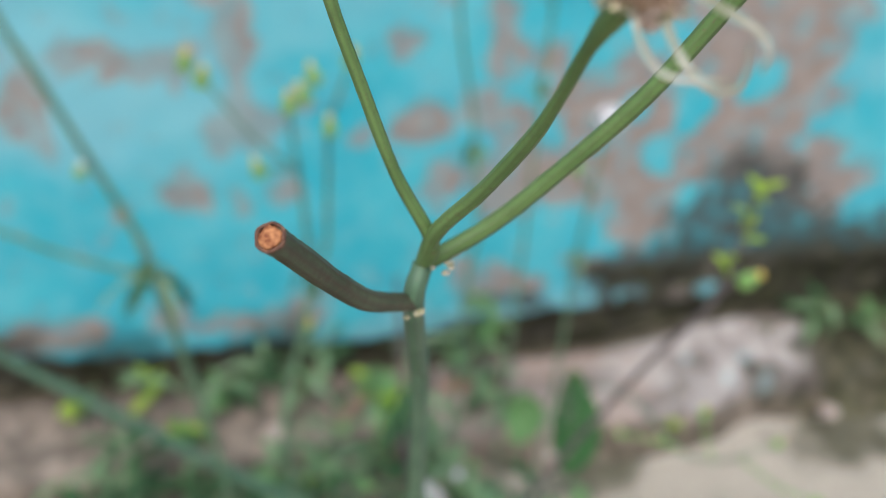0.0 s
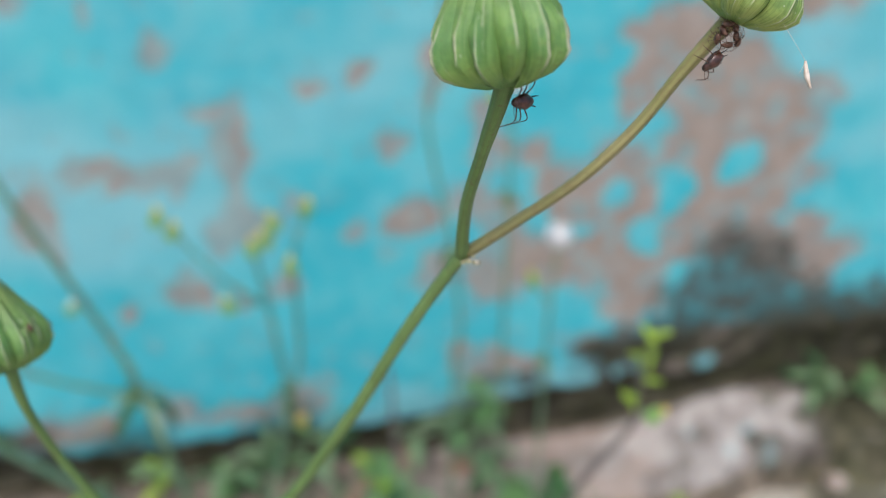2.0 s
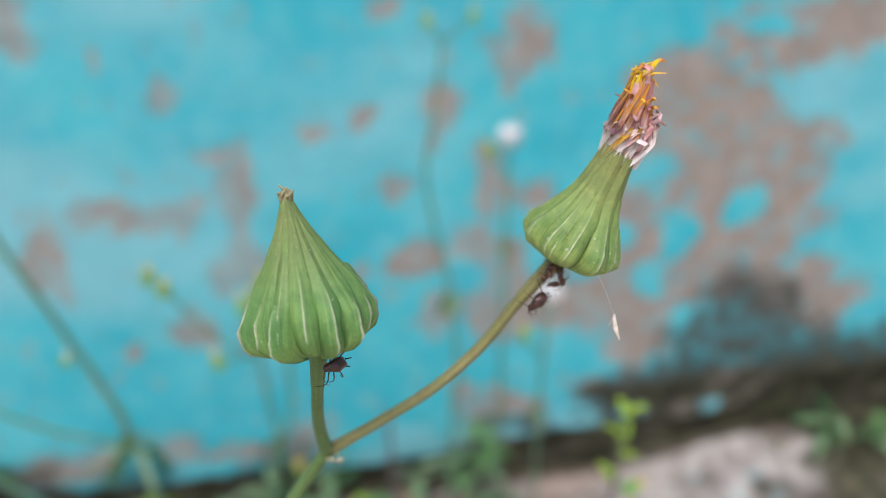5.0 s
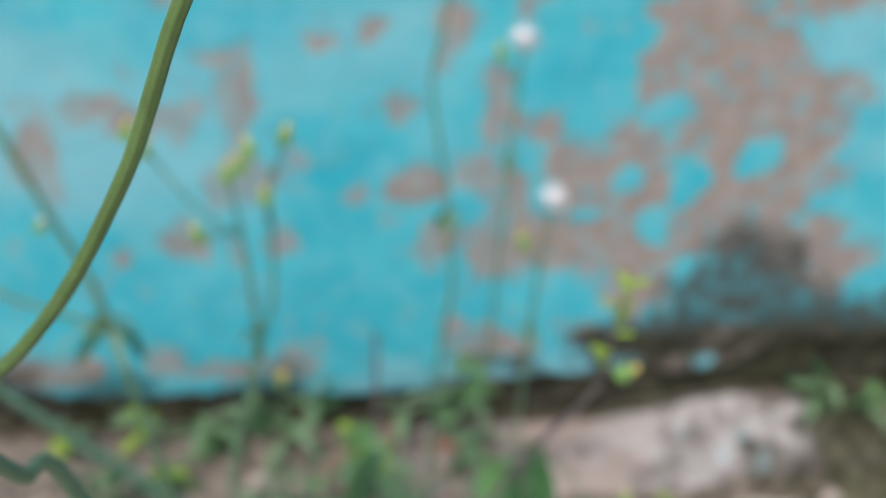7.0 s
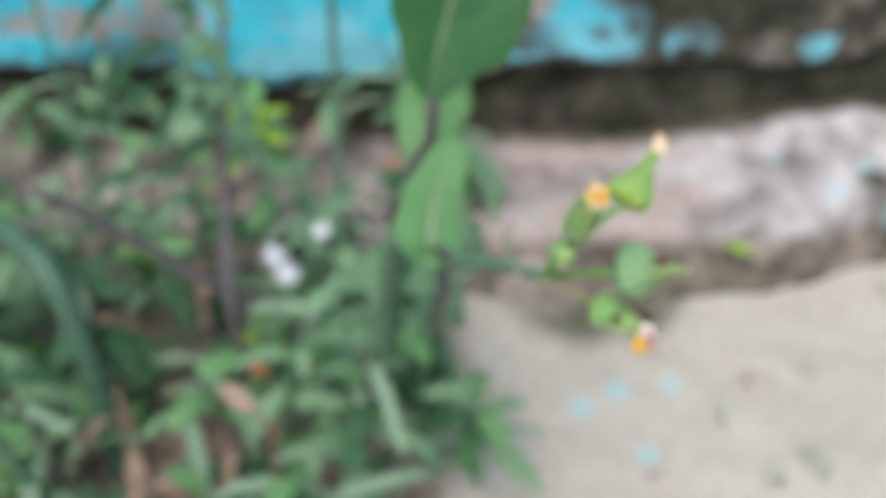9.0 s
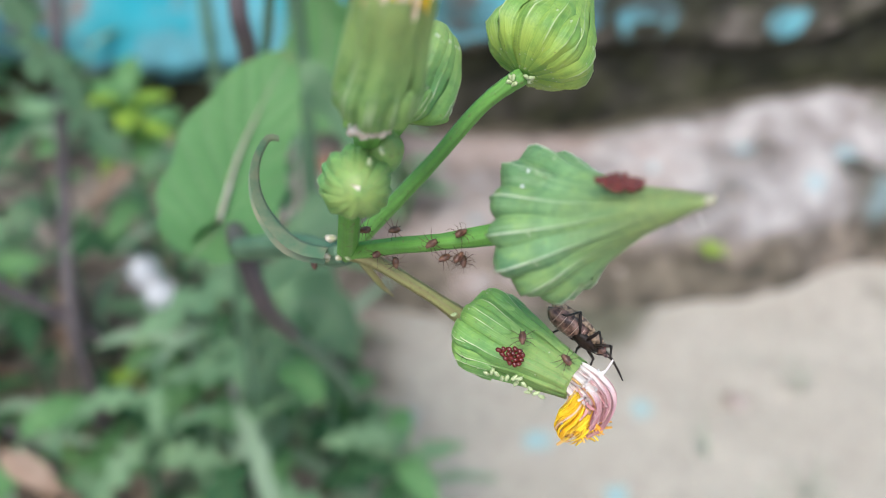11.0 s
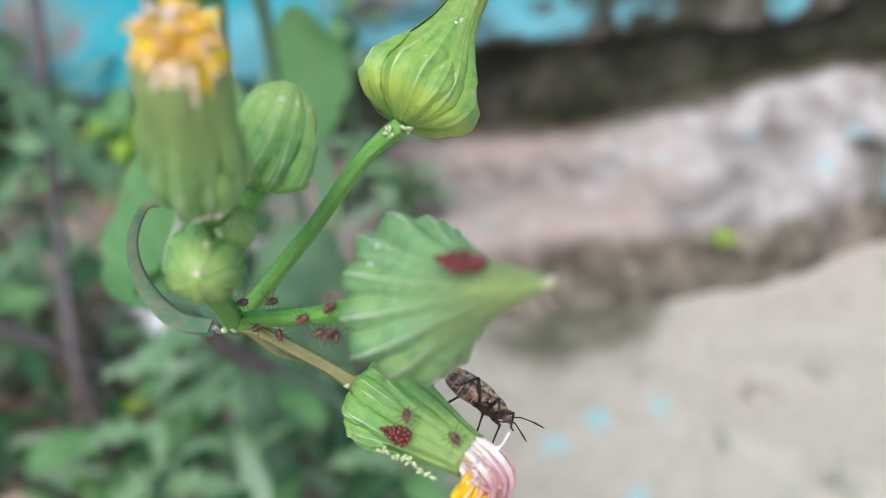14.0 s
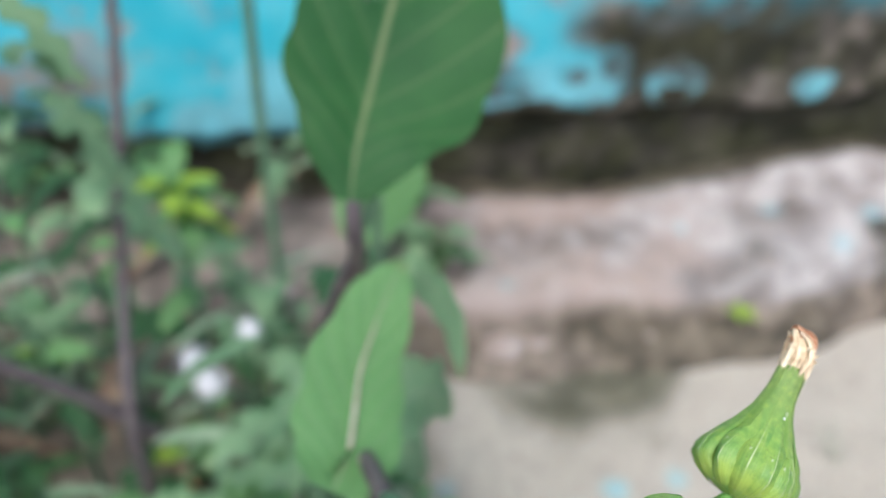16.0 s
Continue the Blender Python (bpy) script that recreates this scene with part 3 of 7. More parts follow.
def build_wall():
    xs = np.concatenate([np.linspace(-4, -1.05, 10), np.arange(-1.0, 0.8, 0.0045), np.linspace(0.85, 4, 10)])
    zs = np.concatenate([np.arange(0.0, 0.86, 0.0045), np.linspace(0.88, 2.4, 14)])
    x, z = [g.ravel() for g in np.meshgrid(xs, zs)]
    wob = (fbm(x * 24, z * 24, 3) - 0.5) * 1.6 + (fbm(x * 80, z * 80, 5) - 0.5) * 1.3
    wx, wz = x + 0.030 * (fbm(x * 26, z * 26, 111) - 0.5) + 0.016 * (fbm(x * 70, z * 70, 113) - 0.5), z + 0.030 * (fbm(x * 26, z * 26, 112) - 0.5) + 0.016 * (fbm(x * 70, z * 70, 114) - 0.5)
    inside = [soft_union(wx, wz, e) for e in (BARE_LEFT, BARE_MID, BARE_RIGHT, BARE_LOW)]
    bare = np.maximum.reduce(inside)
    bare = np.where(bare > 0, np.minimum(bare * 1.8, 0.8), bare) + wob * 0.8 + 0.10
    chips = (fbm(x * 17 + 4, z * 17, 17) - 0.74) * 6 + wob * 0.5
    far = np.maximum(smooth01(z, 0.74, 0.82), np.maximum(smooth01(x, 0.5, 0.6), smooth01(-x, 0.74, 0.84)))
    bare = np.maximum(bare, np.where(far > 0.5, (fbm(x * 5, z * 5, 41) - 0.55) * 6 + wob * 0.5, chips - 0.5))
    dots = soft_union(wx, wz, DOTS) + wob * 0.25 + 0.08
    bare = np.where(dots > 0, -1, bare)
    foot = 0.121 + 0.020 * (fbm(x * 9, x * 0 + 2, 7) - 0.5) * 2 + 0.024 * smooth01(x, -0.22, -0.08) + 0.05 * smooth01(x, 0.16, 0.3) + wob * 0.008
    low = np.maximum(soft_union(x, z, BLUE_LOW) + wob * 0.55, -5)
    low = np.where(soft_union(x, z, HOLES_LOW) + wob * 0.3 > 0, -1, low)
    paint = smooth01(-bare + (fbm(x * 140, z * 140, 51) - 0.5) * 0.6, -0.28, 0.28) * smooth01(z, foot - 0.006, foot + 0.006)
    fleck = fbm(x * 55, z * 55, 71)
    paint = np.maximum(paint, smooth01(fleck, 0.58, 0.70) * 0.45 * smooth01(z, foot, foot + 0.03)) * (1 - 0.4 * smooth01(fbm(x * 60 + 3, z * 60, 73), 0.70, 0.76))
    wash = (0.05 + 0.35 * smooth01(fbm(x * 25, z * 25, 99), 0.4, 0.65)) * smooth01(-x, 0.05, 0.3) * smooth01(z, foot + 0.02, foot + 0.08)
    paint = np.maximum(paint, wash)
    strip = smooth01(z + wob * 0.012, 0.165, 0.15) * smooth01(x, -0.26, -0.14)
    strip = np.maximum(strip, smooth01(z + wob * 0.02, 0.238, 0.214) * smooth01(x, -0.06, -0.01))
    paint = paint * (1 - strip)
    wide = smooth01(z, 0.30, 0.18) * smooth01(x, 0.0, 0.16)
    paint = np.maximum(paint, smooth01(low, -0.08, 0.08))
    mould_shade = smooth01(soft_union(x, z, MOULD_SHADE) + wob * 0.8, -0.35, 0.35)
    mould_shade = np.maximum(mould_shade, smooth01(z, foot + 0.05, foot) * 0.45 * smooth01(wob, -0.4, 0.3))
    moss = smooth01(z, foot + 0.004, foot - 0.012) * (1 - smooth01(low, -0.05, 0.1))
    grime = smooth01(z + wob * 0.02, foot + 0.080, foot + 0.01) * smooth01(-x, 0.32, 0.42) * smooth01(fbm(x * 14, z * 20, 67), 0.3, 0.6)
    moss *= 0.86 + 0.14 * smooth01(fbm(x * 45, z * 45, 61), 0.4, 0.6)
    moss = np.maximum(moss, np.maximum(strip * 0.95, wide * 0.9) * (0.55 + 0.45 * smooth01(wob, -0.6, 0.1)) * (1 - smooth01(low, -0.05, 0.1)))
    moss = np.maximum(moss, grime * 0.68)
    # patchy fading, lightened up and to the left to paint in light from there
    faded_lit = smooth01(fbm(x * 4 + 9, z * 6, 23) + 0.10 * smooth01(-x, 0.25, 0.55), 0.38, 0.7) * 0.75 * smooth01(z, 0.24, 0.46)
    faded_lit = np.maximum(faded_lit, 0.6 * smooth01(low, -0.05, 0.1) * smooth01(z, 0.2, 0.17))
    recess = 0.02 * smooth01(z, foot, foot - 0.02)
    y = -0.0012 * paint + (fbm(x * 30, z * 30, 31) - 0.5) * 0.0025 + recess
    verts = np.stack([x, y, z], 1)
    # back face, so that the wall has its thickness
    n, c, r = len(verts), len(xs), len(zs)
    faces = grid_faces(r, c)
    back = [(-4, 0.22, 0), (4, 0.22, 0), (4, 0.22, 2.4), (-4, 0.22, 2.4)]
    verts = np.vstack([verts, back])
    faces += [(n + 1, n, n + 3, n + 2), (n, 0, (r - 1) * c, n + 3), (c - 1, n + 1, n + 2, r * c - 1), ((r - 1) * c, r * c - 1, n + 2, n + 3)]
    pad = lambda a: np.concatenate([a, [0, 0, 0, 0]])
    me = mesh("wall_north", verts, faces, WALL, {"paint": pad(paint), "mould_shade": pad(np.maximum(mould_shade, 0)), "moss": pad(moss), "faded_lit": pad(faded_lit)}, smooth=False)
    tagged(new("wall_north", me), "turquoise painted wall with peeling plaster and dark mossy foot", "wall", kind="structure")


def build_ground():
    xs = np.concatenate([-np.geomspace(40, 1.15, 14), np.arange(-1.05, 0.75, 0.006), np.geomspace(0.8, 40, 14)])
    ys = np.concatenate([-np.geomspace(40, 1.0, 14), np.arange(-0.95, 0.06, 0.006), [0.3, 1, 4, 12, 40]])
    x, y = [g.ravel() for g in np.meshgrid(xs, ys)]
    rough = fbm(x * 30, y * 30, 2) - 0.5
    edge = -0.155 + 0.05 * (fbm(y * 9, y * 0, 8) - 0.5) - 0.02 * smooth01(y, -0.28, -0.4)
    soil = smooth01(x + rough * 0.05, edge + 0.02, edge - 0.03)
    away = smooth01(np.hypot(x, y), 1.0, 2.2)
    soil = soil * smooth01(-y, 1.3, 0.6) * smooth01(-x, 1.5, 0.8) * smooth01(y, 0.2, 0.05)
    soil = soil * (1 - away) + away * 0.5 * smooth01(fbm(x * 0.7, y * 0.7, 5), 0.45, 0.8)
    moss = np.zeros_like(x)
    for cx, cy, rx, ry in ((-0.036, -0.168, 0.08, 0.055), (0.36, -0.165, 0.12, 0.06), (0.40, -0.11, 0.08, 0.07)):
        moss = np.maximum(moss, smooth01(1 - np.hypot((x - cx) / rx, (y - cy) / ry) + rough * 1.3, -0.2, 0.55) * 0.9)
    paint = np.zeros_like(x)
    for cx, cy, r in ((-0.072, -0.282, 0.0085), (-0.041, -0.265, 0.009), (0.002, -0.259, 0.0085), (-0.153, -0.262, 0.009), (-0.034, -0.322, 0.007)):
        paint = np.maximum(paint, smooth01(1 - np.hypot(x - cx, y - cy) / r + rough * 0.5, 0.0, 0.35) * 0.7)
    z = rough * 0.006 + (fbm(x * 6, y * 6, 4) - 0.5) * 0.008 * smooth01(np.hypot(x, y), 3, 1) + soil * (0.006 + 0.012 * (fbm(x * 40, y * 40, 12) - 0.4))
    me = mesh("ground", np.stack([x, y, z], 1), grid_faces(len(ys), len(xs)), GROUND, {"soil": soil, "moss": moss, "paint": paint})
    tagged(new("ground", me), "pale sandy concrete ground with bare soil under the weeds", "ground", kind="structure")


def build_ledge():
    xs = np.concatenate([np.linspace(-4, -1.1, 10), np.arange(-1.05, 0.75, 0.006), np.linspace(0.8, 4, 10)])
    prof = [(0.035, 0.060), (0.012, 0.062), (0.0, 0.063)]
    prof += [(-0.0055 * k, 0.063 - 0.00075 * k) for k in range(1, 23)]
    prof += [(-0.128, 0.044), (-0.134, 0.039), (-0.138, 0.031), (-0.141, 0.023), (-0.147, 0.017), (-0.154, 0.012), (-0.162, 0.008), (-0.170, 0.003), (-0.176, -0.004), (-0.178, -0.02)]
    py, pz = np.array(prof).T
    x, k = [g.ravel() for g in np.meshgrid(xs, np.arange(len(prof)))]
    y0, z0 = py[k], pz[k]
    run = fbm(x * 7, x * 0 + 3, 14) - 0.5
    reach = 0.93 + run * 0.35 - 0.22 * smooth01(x, 0.06, 0.25) - 0.08 * np.exp(-((x + 0.03) / 0.06) ** 2)
    lump = fbm(x * 26, y0 * 26, 6) - 0.5
    y = np.where(y0 < 0, y0 * reach, y0) + lump * 0.006 * (y0 < 0)
    body = np.clip(z0 / 0.03, 0, 1)
    z = z0 + (lump * 0.024 + (fbm(x * 70, y0 * 70, 9) - 0.5) * 0.009) * body + 0.046 * smooth01(x, 0.0, 0.25) * body * (0.45 + 0.55 * smooth01(y0, -0.13, -0.02))
    z += 0.006 * np.exp(-((x + 0.075) / 0.045) ** 2) * smooth01(y0, -0.08, -0.12) * body
    moss = smooth01(lump + 0.9 * (fbm(x * 12, y0 * 12, 21) - 0.5), 0.2, 0.42) * 0.35
    moss = np.maximum(moss, smooth01(y0 + lump * 0.03, -0.018, 0.0) * 0.94)
    moss = np.maximum(moss, smooth01(1 - np.hypot((x - 0.42) / 0.16, (y + 0.07) / 0.10) + lump * 2.4 + (fbm(x * 14, y * 14, 83) - 0.5) * 1.2, -0.25, 0.6) * 0.85)
    # mossy lower face, darkened further to paint the shade beneath the rim
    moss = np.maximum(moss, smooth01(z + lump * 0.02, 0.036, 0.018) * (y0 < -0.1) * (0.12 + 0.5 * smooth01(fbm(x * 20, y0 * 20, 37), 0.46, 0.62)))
    paint = np.zeros_like(x)
    for cx, cy, r in ((0.19, -0.085, 0.012), (0.225, -0.06, 0.014), (0.065, -0.05, 0.008), (0.136, -0.053, 0.009), (-0.094, -0.113, 0.008), (0.25, -0.09, 0.012)):
        paint = np.maximum(paint, smooth01(1 - np.hypot(x - cx, y - cy) / r + lump, 0.0, 0.6) * 0.55)
    # whiter in patches towards the right and on the top
    whitish = smooth01(x + lump * 0.2, -0.18, 0.08) * smooth01(z, 0.03, 0.045) * smooth01(fbm(x * 10, y0 * 14, 77), 0.3, 0.55)
    pinkish = smooth01(x + lump * 0.1, -0.26, -0.16) * smooth01(x + lump * 0.1, 0.14, 0.02) * smooth01(fbm(x * 16, y0 * 16, 91), 0.25, 0.6)
    for cx, cy, rx, ry in ((-0.035, -0.122, 0.055, 0.026),):
        moss = np.maximum(moss, smooth01(1 - np.hypot((x - cx) / rx, (y - cy) / ry) + lump * 1.0, -0.1, 0.7) * 0.8 * smooth01(z, 0.034, 0.02))
    # dirt on the left and front; under the rim it also paints shade
    dirt_shade = np.maximum(smooth01(z + lump * 0.012, 0.040, 0.028) * (y0 < -0.1), smooth01(-x + lump * 0.2, 0.16, 0.34) * 0.75)
    rust = smooth01(1 - np.hypot((x + 0.21) / 0.025, (y + 0.045) / 0.012) + lump, 0.0, 0.6) * 0.6
    algae = smooth01(x + lump * 0.25 + (fbm(x * 11, y0 * 11, 19) - 0.5) * 0.2 + 0.4 * y, 0.27, 0.36) * 0.9
    faces = [f[::-1] for f in grid_faces(len(prof), len(xs))]
    me = mesh("ledge", np.stack([x, y, z], 1), faces, LEDGE, {"moss": moss, "paint": paint, "rust": rust, "dirt_shade": dirt_shade, "algae": algae, "whitish": whitish, "pinkish": pinkish})
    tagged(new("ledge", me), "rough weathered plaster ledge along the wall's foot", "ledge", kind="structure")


build_wall()
build_ground()
build_ledge()


# ---- flower heads ----
CONE = ((0, 0.28), (0.03, 0.54), (0.08, 0.74), (0.15, 0.88), (0.25, 0.97), (0.35, 1.0), (0.46, 0.90), (0.59, 0.69), (0.72, 0.47), (0.86, 0.26), (1.0, 0.12))
BOWL = ((0, 0.20), (0.03, 0.42), (0.08, 0.64), (0.15, 0.82), (0.24, 0.95), (0.34, 1.0), (0.45, 0.93), (0.58, 0.74), (0.72, 0.52), (0.86, 0.30), (1.0, 0.12))
WIDE = ((0, 0.2), (0.03, 0.52), (0.08, 0.8), (0.15, 0.97), (0.21, 1.0), (0.31, 0.88), (0.44, 0.65), (0.58, 0.46), (0.73, 0.30), (0.88, 0.17), (1.0, 0.055))
FLASK = ((0, 0.2), (0.02, 0.5), (0.07, 0.78), (0.16, 0.97), (0.26, 1.0), (0.38, 0.86), (0.52, 0.62), (0.67, 0.43), (0.82, 0.33), (1.0, 0.3))
NECKED = ((0, 0.3), (0.03, 0.6), (0.08, 0.84), (0.17, 0.99), (0.27, 1.0), (0.4, 0.88), (0.55, 0.68), (0.7, 0.53), (0.85, 0.45), (1.0, 0.41))
DROOP = ((0, 0.36), (0.03, 0.62), (0.09, 0.86), (0.18, 1.0), (0.3, 0.99), (0.5, 0.87), (0.72, 0.71), (0.88, 0.58), (1.0, 0.5))
CUP = ((0, 0.35), (0.03, 0.66), (0.1, 0.9), (0.25, 1.0), (0.45, 0.98), (0.7, 0.95), (0.9, 0.9), (1.0, 0.8))
BARREL = ((0, 0.25), (0.04, 0.55), (0.14, 0.85), (0.35, 1.0), (0.6, 0.98), (0.8, 0.84), (0.93, 0.58), (1.0, 0.2))
BALL = ((0, 0.1), (0.04, 0.42), (0.15, 0.76), (0.33, 0.98), (0.5, 1.0), (0.68, 0.93), (0.84, 0.72), (0.95, 0.42), (1.0, 0.08))


BRACT_COLS = (-1.0, -0.8, -0.55, -0.3, -0.09, 0.0, 0.09, 0.3, 0.55, 0.8, 1.0)


def bract_mesh(name, profile, length, radius, count, material, start=0.0, end=1.0, width=1.25, bulge=0.13, twist=0.0, lift=0.0, seed=0, fin=0.0):
    """One bract that hugs the head's outline: rounded back, edges tucked under the next."""
    s = np.linspace(start, end, 19)
    ps, pr = np.array(profile).T
    r = np.interp(s, ps, pr) * radius
    half = np.pi / count * width
    k = (s - start) / (end - start)
    narrow = np.where(k > 0.82, np.sqrt(np.clip((1.0 - k) / 0.18, 0.05, 1)), 1.0) if end < 0.95 else np.ones_like(k)
    verts, u, ss, vv = [], [], [], []
    for i in range(len(s)):
        for c in BRACT_COLS:
            a = c * half * narrow[i] + twist * s[i]
            swell = bulge * (1 - abs(c) ** 2.2) * (0.35 + 0.95 * math.exp(-((s[i] - 0.14) / 0.24) ** 2)) - 0.03
            if c == 0.0:
                swell += (0.03 + 0.5 * fin) * (1 - 0.8 * k[i]) * (1 + 0.4 * math.sin(i * 2.3 + seed))
            swell += fin * (1 - abs(c)) * math.exp(-((s[i] - 0.12) / 0.13) ** 2)
            rr = r[i] * (1 + swell + lift + 0.10 * (vnoise(s[i] * 7 + seed * 3.7, c * 1.3 + seed, seed) - 0.5))
            a += half * 0.28 * (vnoise(s[i] * 5 + seed * 1.9, seed * 7.1, seed + 50) - 0.5)
            verts.append((rr * math.cos(a), rr * math.sin(a), s[i] * length))
            u.append(abs(c))
            vv.append(c)
            ss.append(s[i])
    return mesh(name, verts, grid_faces(len(s), len(BRACT_COLS)), material, {"u": u, "s": ss, "v": vv})


def flower_head(parent, base, tip, radius, profile, material, count=13, outer=7, twist=0.0, spin=0.0, label="", name="flower_bud", bulge=0.19, uneven=0.0, fin=0.0):
    """A head of overlapping bracts round a core; base and tip in the world."""
    o = Vector(root(parent).location)
    length = (Vector(tip) - Vector(base)).length
    ps, pr = np.array(profile).T
    rows = np.linspace(0, 1, 18)
    rr = np.interp(rows, ps, pr) * radius * 0.95
    verts = [(r * math.cos(a), r * math.sin(a), s * length) for r, s in zip(rr, rows) for a in np.linspace(0, 2 * np.pi, 20, endpoint=False)]
    faces = grid_faces(18, 20, True) + [tuple(range(20))[::-1], tuple(17 * 20 + j for j in range(20))]
    core = attach(name, mesh(name, verts, faces, material, {"u": [0.5] * len(verts), "s": np.repeat(rows, 20)}), parent, label, axis_pose(Vector(base) - o, Vector(tip) - o, spin))
    kinds = 4 if radius > 0.002 else 1
    long = [bract_mesh("bract", profile, length, radius, count, material, 0.0, 1.0, 1.22, bulge, twist, 0.0, j + 1, fin) for j in range(kinds)]
    short = [bract_mesh("bract", profile, length, radius, count, material, 0.0, (0.46, 0.40, 0.52, 0.34)[j], 0.85, bulge * 0.8, twist, 0.035, j + 11, fin) for j in range(kinds)]
    rng = random.Random(int(radius * 1e6) + count)
    for k in range(count):
        a = 2 * math.pi * k / count + rng.uniform(-0.06, 0.06)
        f = rng.uniform(0.95, 1.06)
        attach("bract", long[k * 3 % kinds], core, m=Matrix.Rotation(a, 4, "Z") @ Matrix.Diagonal((f, f, rng.uniform(0.965 - uneven, 1.01 + uneven * 0.3), 1)) @ Matrix.Translation((0, 0, -fin * length * rng.uniform(-0.25, 0.22))))
    for k in range(outer):
        a = 2 * math.pi * (k + 0.5) / outer + rng.uniform(-0.2, 0.2)
        f = rng.uniform(0.99, 1.05)
        attach("bract", short[k % kinds], core, m=Matrix.Rotation(a, 4, "Z") @ Matrix.Diagonal((f, f, rng.uniform(0.9, 1.04), 1)))
    return core


def floret_bundle(parent, path, radii, count, material, width, twist=2.2, name="petal", seed=1, ragged=0.25, curl=0.3):
    """Withered florets: strips that wind along a path, close together."""
    rng = random.Random(seed)
    p = spline(path, 6)
    t, n, b = frames_along(p)
    r = np.interp(np.linspace(0, 1, len(p)), np.linspace(0, 1, len(radii)), radii)
    for k in range(count):
        a0, depth, end = 2 * math.pi * k / count + rng.uniform(-0.2, 0.2), rng.uniform(0.75, 1.08), 1 - rng.uniform(0, ragged)
        tw = twist * rng.uniform(0.6, 1.3)
        m = max(4, int(len(p) * end))
        pts = []
        for i in range(m):
            a = a0 + tw * i / len(p)
            pts.append(p[i] + (n[i] * math.cos(a) + b[i] * math.sin(a)) * r[i] * depth)
        side = np.cross(t[m // 2], pts[m // 2] - p[m // 2])
        w = width * rng.uniform(0.7, 1.2)
        part(name, ribbon(pts, [w * 0.8, w, w * 0.9, w * 0.55], side, curl, 2, 5), material, parent)


def crumple(parent, centre, up, radius, height, count, material, width, seed=3):
    """A crumpled tuft of short folded petals."""
    rng = random.Random(seed)
    up = unit(up)
    a = unit(np.cross(up, (0.2, 0.9, 0.3)))
    b = np.cross(up, a)
    c = np.asarray(centre, float)
    for k in range(count):
        ang, rad = k * 2.399, radius * math.sqrt((k + 0.5) / count)
        foot = c + (a * math.cos(ang) + b * math.sin(ang)) * rad
        lean = (a * math.cos(ang) + b * math.sin(ang)) * rng.uniform(-0.5, 0.7) + (a * rng.uniform(-1, 1) + b * rng.uniform(-1, 1)) * 0.4
        h = height * rng.uniform(0.65, 1.1) * (1.05 - 0.35 * rad / radius)
        mid = foot + up * h * 0.75 + lean * h * 0.3
        end = foot + up * h * rng.uniform(0.7, 1.0) + lean * h * 0.8 + (a * rng.uniform(-1, 1) + b * rng.uniform(-1, 1)) * h * 0.3
        side = a * rng.uniform(-1, 1) + b * rng.uniform(-1, 1)
        w = width * rng.uniform(0.7, 1.3)
        part("petal", ribbon([foot - up * height * 0.4, foot + up * h * 0.3, mid, end], [w * 0.7, w, w, w * 0.6], side, 0.45, 3, 5), material, parent)


def stalk(parent, pts, radii, material, label="", name="stem", sides=14, ribs=1, seed=0):
    return part(name, tube(pts, radii, sides, 7, ribs, 0.05, seed), material, parent, label)


def node_scar(parent, p, r, seed=0):
    items = []
    rng = np.random.RandomState(seed)
    for k in range(5):
        d = rng.randn(3) * r * 0.6
        items.append(blob(np.asarray(p) + d, np.array([1, 0.8, 0.6]) * r * rng.uniform(0.35, 0.7), 8, 5, None, 0.5, k))
    part("node_scar", joined(*items), NODE, parent, "pale torn leaf scar at the fork")


